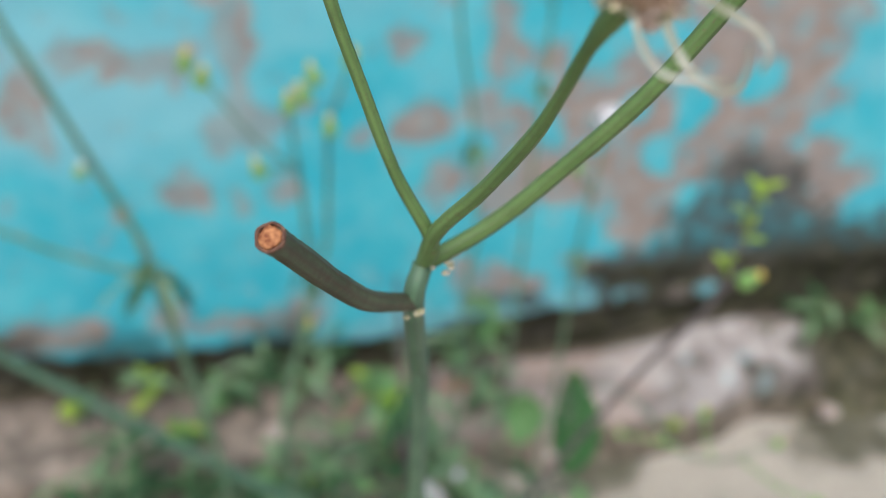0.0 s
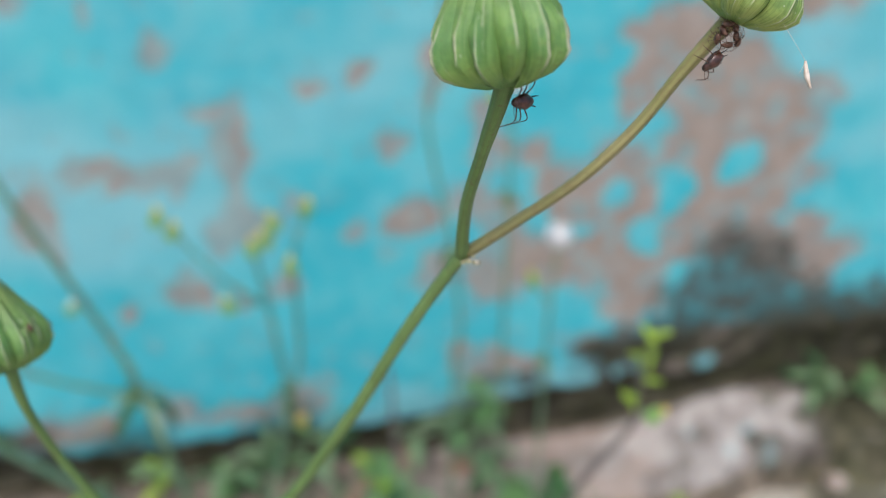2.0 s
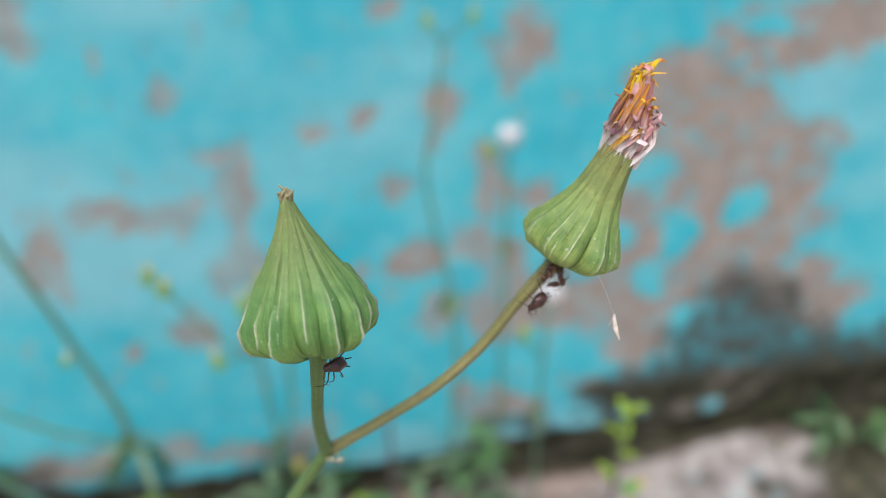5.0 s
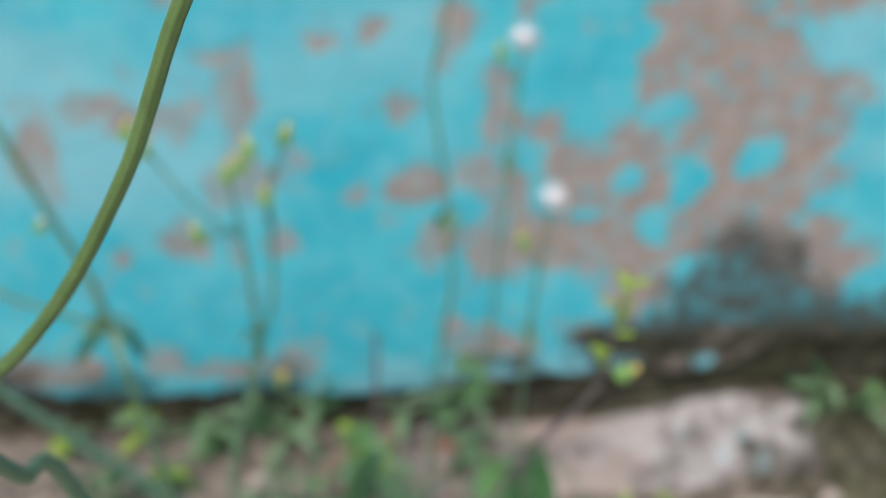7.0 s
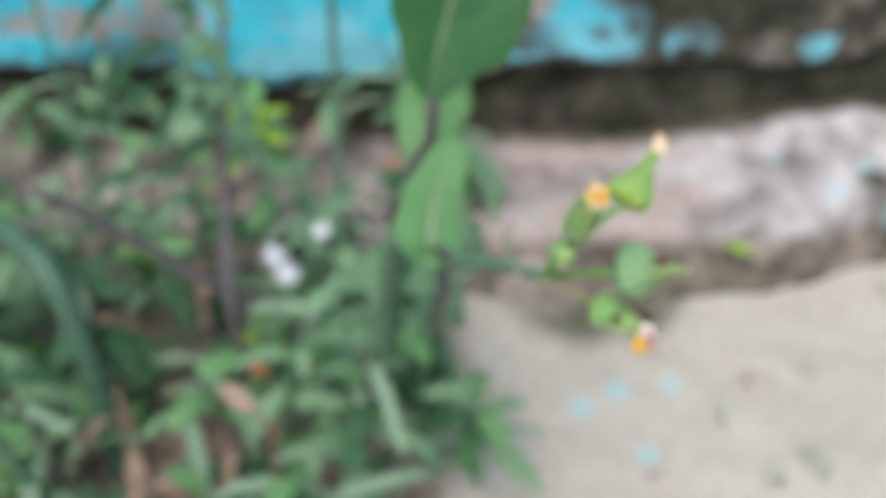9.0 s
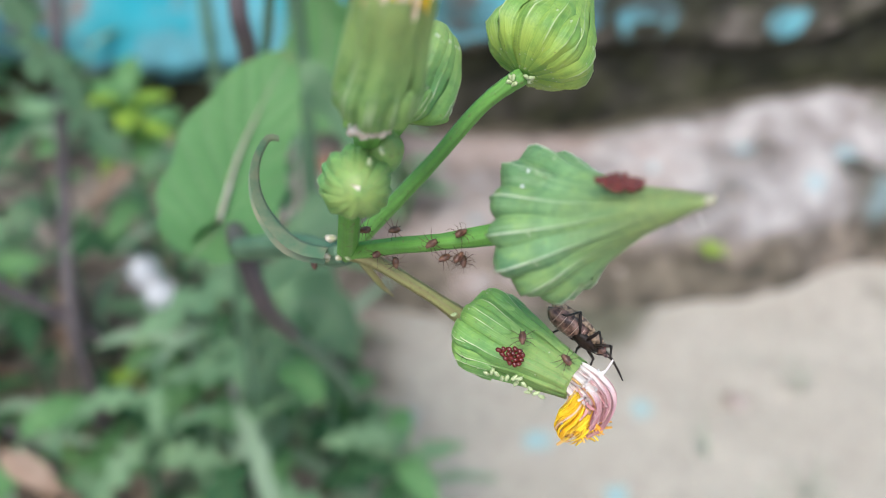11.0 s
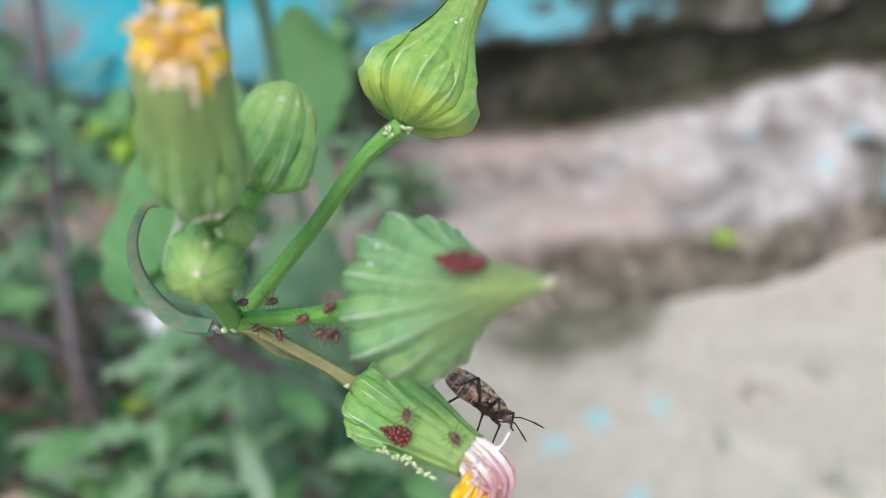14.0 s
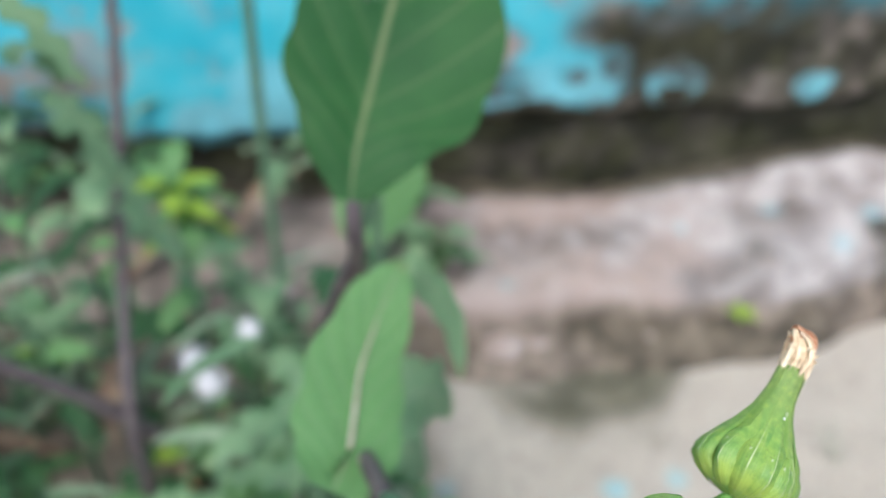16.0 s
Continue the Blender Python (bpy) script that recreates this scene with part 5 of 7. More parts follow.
    floret_bundle(t, [(-0.1655, -0.5338, 0.3330), (-0.1659, -0.5346, 0.3322), (-0.1663, -0.5350, 0.3314), (-0.1666, -0.5353, 0.3306), (-0.1664, -0.5355, 0.3300), (-0.1659, -0.5357, 0.3297)], [0.0003, 0.0006, 0.0008, 0.0007, 0.0005, 0.0002], 40, YELLOW, 0.00022, 3.0, seed=27, ragged=0.5, curl=0.4)
    # curled bracts at the fork
    part("curled_bract", ribbon([(-0.1842, -0.5190, 0.3352), (-0.1868, -0.5183, 0.3357), (-0.1893, -0.5160, 0.3375), (-0.1900, -0.5140, 0.3396), (-0.1893, -0.5120, 0.3412), (-0.1884, -0.5116, 0.3412)], [0.0019, 0.0022, 0.0014, 0.0009, 0.0006], (0.2, -0.6, 0.7), 0.7), CURL, t, "curled blue-green bract")
    part("curled_bract", ribbon([(-0.1815, -0.5205, 0.3345), (-0.1800, -0.5200, 0.3318), (-0.1792, -0.5190, 0.3300), (-0.1785, -0.5182, 0.3288)], [0.0009, 0.0007, 0.0005, 0.0001], (0.8, -0.4, 0.3), 0.4), STEM_BROWN, t, "withered narrow bract")
    # large leaves on the stem
    part("leaf", leaf_data([(-0.2063, -0.4796, 0.3036), (-0.2036, -0.4704, 0.3036), (-0.2018, -0.4560, 0.3074), (-0.1968, -0.4450, 0.3150), (-0.1935, -0.4390, 0.3185)], 0.0225, (0.9, 0.25, -0.2), 0.03, 3, left=1.2, taper=0.55), LEAF_LIGHT, t, "light green leaf with a pale midrib")
    part("midrib", tube([(-0.2036, -0.4716, 0.3042), (-0.2027, -0.4640, 0.3062), (-0.2017, -0.4565, 0.3081), (-0.1985, -0.4490, 0.3128)], [0.00045, 0.00038, 0.0003, 0.00012], 7, 5), MIDRIB, t, "pinkish-white midrib of the light leaf")
    part("leaf_scar", blob((-0.2013, -0.4745, 0.3047), (0.0011, 0.0011, 0.0009), 9, 7, None, 0.5, 3), NODE, t, "tan scar at the leaf's foot")
    part("leaf", leaf_data([(-0.2036, -0.4704, 0.3036), (-0.2060, -0.4740, 0.3030), (-0.2084, -0.4776, 0.3023)], 0.007, (0.6, 0.5, 0.6), 0.05, 9), LEAF_LIGHT, t, "ear of the clasping leaf")
    part("leaf", leaf_data([(-0.2090, -0.4380, 0.2550), (-0.1950, -0.4330, 0.2700), (-0.1850, -0.4250, 0.2680), (-0.1780, -0.4180, 0.2520)], 0.016, (0.3, 0.8, 0.4), 0.1, 4), LEAF, t)
    part("leaf", leaf_data([(-0.2090, -0.4250, 0.2200), (-0.2000, -0.4150, 0.2350), (-0.1900, -0.4050, 0.2250), (-0.1820, -0.4000, 0.2000)], 0.02, (0.3, 0.8, 0.4), 0.1, 5), LEAF, t)


def leaf_data(pts, width, side, lobes=0.0, seed=0, steps=8, across=9, fold=0.12, left=1.0, taper=0.0, pinch=0.0):
    """A leaf blade along a bent midrib, with lobed or toothed edges."""
    rng = np.random.RandomState(seed)
    p = spline(pts, steps)
    t = np.gradient(p, axis=0)
    t /= np.linalg.norm(t, axis=1)[:, None] + 1e-12
    k = np.linspace(0, 1, len(p))
    w = width * (np.sin(np.pi * np.clip(k * 0.93 + 0.05, 0, 1)) ** 0.65) * (1 - taper * k) * (1 - pinch * np.clip(1 - k / 0.45, 0, 1))
    sd = np.asarray(side, float)
    verts, u, s = [], [], []
    ph = rng.uniform(0, 6, 2)
    for i in range(len(p)):
        a = sd - t[i] * (sd @ t[i])
        a /= np.linalg.norm(a) + 1e-9
        up = np.cross(a, t[i])
        for j in range(across):
            c = 2 * j / (across - 1) - 1
            h = 0 if c < 0 else 1
            tooth = 1 + lobes * 4 * (abs(math.sin(k[i] * 15 + ph[h])) - 0.5) * abs(c)
            wave = 0.05 * math.sin(k[i] * 11 + ph[h] + c) * abs(c)
            verts.append(p[i] + a * c * w[i] / 2 * tooth * (left if c < 0 else 1.0) + up * w[i] * (fold * abs(c) - 0.10 * c * c + wave))
            u.append(abs(c))
            s.append(k[i])
    return np.array(verts), grid_faces(len(p), across), {"u": u, "s": s}


build_tall_thistle()
build_near_thistle()


# ---- insects ----
def aphid_parts(t, size, body_mat, legs=True):
    o = np.array(t.location)
    part("body", joined(blob(o + (0, 0, 0.42 * size), (0.55 * size, 0.30 * size, 0.27 * size), 12, 8, None, 0.35, 1), blob(o + (0.42 * size, 0, 0.38 * size), (0.2 * size, 0.19 * size, 0.17 * size), 9, 6)), body_mat, t)
    if legs:
        for sgn in (-1, 1):
            for k, x in enumerate((0.28, 0.08, -0.12)):
                reach = (0.35, 0.05, -0.45)[k]
                hip, knee, toe = o + np.array((x, 0.2 * sgn, 0.35)) * size, o + np.array((x + reach * 0.6, 0.7 * sgn, 0.5)) * size, o + np.array((x + reach * 1.2, 1.05 * sgn, 0.0)) * size
                part("leg", tube([hip, knee, toe], [0.030 * size, 0.024 * size, 0.012 * size], 5, 3), APHID_LEG, t)
            part("antenna", tube([o + np.array((0.58, 0.08 * sgn, 0.42)) * size, o + np.array((0.75, 0.35 * sgn, 0.6)) * size, o + np.array((0.45, 0.7 * sgn, 0.65)) * size], [0.018 * size, 0.012 * size, 0.006 * size], 4, 3), APHID_LEG, t)
    part("tail_tube", joined(*[tube([o + np.array((-0.38, 0.17 * s, 0.5)) * size, o + np.array((-0.62, 0.22 * s, 0.62)) * size], [0.03 * size, 0.02 * size], 5, 2) for s in (-1, 1)]), LEG if body_mat is not APHID_PALE else APHID_PALE, t)
    return t


def sit(p, up, ahead):
    """A pose at p with z along up and x roughly along ahead."""
    z = Vector(up).normalized()
    x = Vector(ahead)
    x = (x - z * x.dot(z)).normalized()
    y = z.cross(x)
    return Matrix.Translation(Vector(p)) @ Matrix((x, y, z)).transposed().to_4x4()


CAM_UP, CAM_RIGHT, CAM_BACK = np.array((0.04, 0.57, 0.82)), np.array((0.99, -0.12, 0.04)), np.array((-0.12, -0.81, 0.57))


def build_aphids():
    brown = aphid_parts(thing("aphid", (0, 0, 0), "tiny brown aphid clinging to the thistle stalk", "insect", "aphids"), 0.00092, APHID_RED)
    dark = aphid_parts(thing("aphid", (0, 0, 0), "shiny dark red-brown aphid below a thistle head", "insect", "aphids"), 0.0019, APHID)
    pale = aphid_parts(thing("aphid", (0, 0, 0), "pale green aphid sitting on the thistle", "insect", "pale aphids"), 0.00056, APHID_PALE, False)
    rng = random.Random(4)
    spots = [(-0.1787, -0.5223, 0.3394), (-0.1810, -0.5214, 0.3388), (-0.1801, -0.5224, 0.3368), (-0.1786, -0.5226, 0.3364), (-0.1762, -0.5262, 0.3410), (-0.1743, -0.5270, 0.3422), (-0.1752, -0.5266, 0.3397), (-0.1745, -0.5282, 0.3410), (-0.1729, -0.5285, 0.3318), (-0.1697, -0.5311, 0.3358), (-0.1666, -0.5327, 0.3350), (-0.1856, -0.5163, 0.3310), (-0.1806, -0.5209, 0.3362), (-0.1740, -0.5276, 0.3402)]
    for k, p in enumerate(spots):
        m = sit(p, CAM_BACK + CAM_UP * rng.uniform(-0.3, 0.7), CAM_RIGHT * rng.uniform(-1, 1) + CAM_UP * rng.uniform(-1, 1))
        copy_thing(brown, m) if k else setattr_pose(brown, m)
    for k, (p, up, ahead) in enumerate([((-0.3409, -0.7664, 0.8345), (0.6, -0.75, -0.1), (-0.95, 0, 0.15)), ((-0.3233, -0.7603, 0.8352), (0.5, -0.75, -0.3), (-0.8, 0, -0.5))]):
        m = sit(p, up, ahead)
        copy_thing(dark, m) if k else setattr_pose(dark, m)
    copy_thing(brown, sit((-0.3874, -0.7462, 0.8058), (0.95, -0.1, 0.3), (0.1, 0.2, 0.9)))
    for k in range(7):
        a, w = k * 2.4, 0.00025 + 0.00008 * k
        p = np.array((-0.3213, -0.7590, 0.8366)) + np.array((w * math.cos(a), -0.0006 - 0.0002 * math.cos(a), w * math.sin(a)))
        copy_thing(brown, sit(p, (math.cos(a), -0.8, math.sin(a)), (math.sin(a), 0.1, math.cos(a))))
    spots = [(-0.1705, -0.5315, 0.3322), (-0.1697, -0.5321, 0.3325), (-0.1690, -0.5328, 0.3324), (-0.1718, -0.5300, 0.3312), (-0.1712, -0.5308, 0.3319), (-0.1825, -0.5203, 0.3352), (-0.1832, -0.5196, 0.3348), (-0.1708, -0.5312, 0.3319), (-0.1701, -0.5320, 0.3326), (-0.1694, -0.5324, 0.3323), (-0.1686, -0.5331, 0.3322), (-0.1722, -0.5295, 0.3314), (-0.1698, -0.5318, 0.3318), (-0.1690, -0.5326, 0.3318), (-0.1714, -0.5304, 0.3316), (-0.1682, -0.5334, 0.3322), (-0.1736, -0.5254, 0.3325), (-0.1732, -0.5257, 0.3323), (-0.1739, -0.5250, 0.3329), (-0.1816, -0.5199, 0.3358), (-0.1800, -0.5276, 0.3496), (-0.1808, -0.5278, 0.3490)]
    for k in range(9):
        a = -2.2 + 0.5 * k
        spots.append(tuple(np.array((-0.1687, -0.5154, 0.3490)) + CAM_RIGHT * 0.0009 * math.sin(a) + CAM_BACK * 0.0008 * abs(math.cos(a)) - np.array((0.0003, 0.0001, 0.0004)) * rng.uniform(-0.6, 1.2)))
    for k, p in enumerate(spots):
        m = sit(p, CAM_BACK + CAM_UP * rng.uniform(-1, 0.3), CAM_RIGHT * rng.uniform(-1, 1) + CAM_UP * rng.uniform(-1, 1))
        copy_thing(pale, m) if k else setattr_pose(pale, m)


def setattr_pose(ob, m):
    ob.matrix_basis = m


def build_eggs():
    for c, up, ahead, rows in (((-0.1704, -0.5317, 0.3346), CAM_BACK, CAM_RIGHT * 0.9 - CAM_UP * 0.35, (1, 2, 3, 4, 4, 3)), ((-0.1664, -0.5346, 0.3515), (-0.25, -0.2, 0.95), (0.75, -0.5, 0.5), (1, 2, 3, 4, 4, 3, 3, 2))):
        t = thing("insect_eggs", (0, 0, 0), "cluster of shiny dark red insect eggs on a bract", "eggs", "egg clusters")
        egg = mesh("egg", *blob((0, 0, 0), (0.00026, 0.00019, 0.0002), 9, 6)[:2], EGG)
        rng = random.Random(len(rows) + rows[0])
        for i, n in enumerate(rows):
            for j in range(n):
                x, y = (i - len(rows) / 2) * 0.00036, (j - (n - 1) / 2) * 0.00036
                attach("egg", egg, t, m=pose(x + rng.uniform(-6e-5, 6e-5), y, rng.uniform(0, 0.00012), rng.uniform(-20, 20), rng.uniform(-25, 25), rng.uniform(-60, 60)))
        t.matrix_basis = sit(c, up, ahead)


BUG_ANTENNAE = []


def build_bug():
    """A small mottled bug; built along x, back up, then set on the drooping head."""
    t = thing("bug", (0, 0, 0), "mottled brown true bug perched on a drooping flower head", "insect")
    part("abdomen", blob((-0.0012, 0, 0.0009), (0.0022, 0.00105, 0.00075), 18, 12, None, 0.15, 3), BUG, t, "banded reddish-brown belly")
    for k in range(5):
        x = -0.0024 + 0.0006 * k
        h = math.sqrt(max(0.05, 1 - ((x + 0.0012) / 0.0022) ** 2))
        ring = [(x, 0.00106 * h * math.cos(a), 0.0009 + 0.00076 * h * math.sin(a)) for a in np.linspace(np.pi, 2 * np.pi, 9)]
        part("belly_band", tube(ring, [0.00003, 0.00005, 0.00003], 5, 2), BAND, t)
    for s in (-1, 1):
        q = np.array(Euler((0.35 * s, 0, 0)).to_matrix())
        part("wing", blob((-0.0010, 0.0004 * s, 0.00135), (0.0023, 0.00075, 0.00035), 14, 8, q, 0.12, 5 + s), BUG_BACK, t, "speckled brown folded wing")
    part("pronotum", blob((0.0012, 0, 0.00105), (0.0009, 0.00112, 0.00068), 16, 10, None, 0.25, 9), BUG_BACK, t)
    part("scutellum", blob((0.0003, 0, 0.0016), (0.0006, 0.0005, 0.0002), 10, 6), BUG_BACK, t)
    head = part("head", joined(blob((0.0022, 0, 0.00085), (0.0005, 0.00045, 0.00038), 12, 8, None, 0.2, 2), blob((0.0027, 0, 0.0007), (0.0003, 0.00018, 0.0002), 8, 6)), BUG, t)
    for s in (-1, 1):
        part("eye", blob((0.00222, 0.00046 * s, 0.00105), (0.0002, 0.0002, 0.0002), 9, 7), EYE, head, "round red-brown eye")
    part("breast", blob((0.0007, 0, 0.0005), (0.0014, 0.0007, 0.0004), 12, 8, None, 0.3, 4), LEG, t, "black underside of the breast")
    part("beak", tube([(0.0026, 0, 0.0006), (0.0020, 0, 0.0002), (0.0010, 0, 0.00015)], [0.00007, 0.00006, 0.00003], 5, 3), LEG, head)
    for s in (-1, 1):
        for hip, knee, ankle, toe in (
            ((0.0014, 0.0005, 0.0004), (0.0024, 0.0014, 0.0007), (0.0026, 0.0018, -0.0006), (0.0029, 0.0019, -0.0008)),
            ((0.0007, 0.0005, 0.0004), (0.0009, 0.0018, 0.0008), (0.0013, 0.0024, -0.0006), (0.0016, 0.0025, -0.0008)),
            ((-0.0001, 0.0005, 0.0004), (-0.0012, 0.0017, 0.0013), (-0.0022, 0.0024, -0.0005), (-0.0026, 0.0025, -0.0007)),
        ):
            f = lambda p: (p[0], p[1] * s, p[2])
            part("leg", joined(tube([f(hip), f(knee)], [0.00016, 0.00015, 0.00012], 7, 3), tube([f(knee), f(ankle)], [0.0001, 0.00008], 6, 3), tube([f(ankle), f(toe)], [0.00009, 0.00005], 5, 2)), LEG, t, "thin dark jointed leg")
    for s in (-1, 1):
        v, f, at = joined(tube([(0, 0, 0), (0.0007, 0.0002 * s, 0.0003)], [0.00007, 0.00006], 6, 3), tube([(0.0007, 0.0002 * s, 0.0003), (0.0017, 0.0005 * s, 0.0003)], [0.00005, 0.00005], 6, 3), tube([(0.0017, 0.0005 * s, 0.0003), (0.0026, 0.0007 * s, 0.0002)], [0.00007, 0.00008, 0.00004], 6, 3))
        a = attach("antenna", mesh("antenna", v, f, LEG, at), t, "dark jointed feeler", Matrix.Translation((0.00255, 0.00022 * s, 0.0009)))
        BUG_ANTENNAE.append(a)
    tail, nose = np.array((-0.1666, -0.5274, 0.3347)) - CAM_RIGHT * 0.0008 - CAM_UP * 0.0008, np.array((-0.1618, -0.5279, 0.3315)) + CAM_RIGHT * 0.0012 + CAM_UP * 0.0004
    ahead = unit(nose - tail)
    up = CAM_RIGHT * 0.55 + CAM_UP * 0.72 - CAM_BACK * 0.75
    t.matrix_basis = sit((tail + nose) / 2 - unit(up) * 0.0009, up, ahead) @ Matrix.Diagonal((0.98, 0.98, 0.98, 1))
    return t


build_aphids()
build_eggs()
build_bug()


def build_specks():
    """A cast skin on a spider's thread, and chalky specks on the heads."""
    t = thing("cast_skin", (-0.3177, -0.7658, 0.8349), "pale cast insect skin hanging on a thread", "insect skin")
    part("skin", joined(tube([(-0.31772, -0.76530, 0.83583), (-0.31770, -0.76580, 0.83488), (-0.31744, -0.76630, 0.83396)], [0.0001, 0.00022, 0.00008], 7, 4), tube([(-0.3178, -0.7654, 0.8356), (-0.3182, -0.7656, 0.8350)], [0.00003, 0.00002], 4, 2)), SKIN, t)
    part("thread", tube([(-0.31772, -0.76530, 0.83583), (-0.3180, -0.76347, 0.83714), (-0.3190, -0.7600, 0.8400)], [0.000012, 0.000012], 4, 4), SKIN, t, "fine spider thread")
    rng = random.Random(2)
    for p in ((-0.1640, -0.5119, 0.3556), (-0.1713, -0.5310, 0.3490), (-0.1708, -0.5300, 0.3495), (-0.3917, -0.7512, 0.8045)):
        s = thing("white_speck", p, "chalky white speck stuck on a bract", "speck", "chalky specks")
        part("crumb", blob(p, (0.00013, 0.00011, 0.0001), 8, 6, None, 0.6, rng.randint(0, 9)), FLUFF, s)


build_specks()


# ---- weeds between the camera and the wall ----
def blade(name, length, width, lobes, droop, seed, material, fold=0.12):
    """A leaf along +y from its foot, drooping towards its tip."""
    pts = [(0, 0, 0), (0, length * 0.35, length * 0.10), (0, length * 0.7, length * (0.08 - droop * 0.4)), (0, length, -length * droop)]
    v, f, a = leaf_data(pts, width, (1, 0, 0), lobes, seed, 5, 7, fold)
    return mesh(name, v, f, material, a)


BLADES = [
    blade("leaf", 0.060, 0.015, 0.36, 0.35, 1, LEAF), blade("leaf", 0.050, 0.012, 0.32, 0.45, 2, LEAF), blade("leaf", 0.066, 0.008, 0.14, 0.30, 3, LEAF_PALE),
    blade("leaf", 0.050, 0.014, 0.30, 0.40, 4, LEAF_DEEP), blade("leaf", 0.038, 0.016, 0.08, 0.20, 5, LEAF_LIGHT), blade("leaf", 0.030, 0.013, 0.08, 0.3, 6, LEAF_LIME),
    blade("leaf", 0.044, 0.010, 0.25, 0.9, 7, DRY_BROWN),
]


def weed(base, height, leaves, kinds, seed, lean=(0, 0), label="leafy green weed with toothed leaves in the soil", stem=None, spread=(0.15, 1.0)):
    rng = random.Random(seed)
    t = thing("weed", base, label, "plant", "weeds below the wall")
    b = np.array(base, float)
    top = b + np.array((lean[0], lean[1], height))
    mid = (b + top) / 2 + np.array((rng.uniform(-0.012, 0.012), rng.uniform(-0.012, 0.012), 0))
    pts = spline([b, mid, top], 8)
    part("stem", tube([b - (0, 0, 0.004), mid, top], [0.0022, 0.0018, 0.001], 7, 5), stem or rng.choice((STEM_TEAL, STEM, STEM_DARK)), t)
    for k in range(leaves):
        f = spread[0] + (spread[1] - spread[0]) * (k + rng.random() * 0.6) / leaves
        p = pts[min(len(pts) - 1, int(f * (len(pts) - 1)))] - b
        m = Matrix.Translation(Vector(p)) @ Matrix.Rotation(k * 2.4 + rng.uniform(-0.4, 0.4), 4, "Z") @ Matrix.Rotation(rng.uniform(-0.1, 0.75), 4, "X") @ Matrix.Rotation(rng.uniform(-0.4, 0.4), 4, "Y")
        s = rng.uniform(0.6, 1.15) * (1.1 - 0.35 * f)
        attach("leaf", BLADES[6] if f < 0.5 and rng.random() < 0.16 else rng.choice(kinds), t, m=m @ Matrix.Scale(s, 4))
    return t


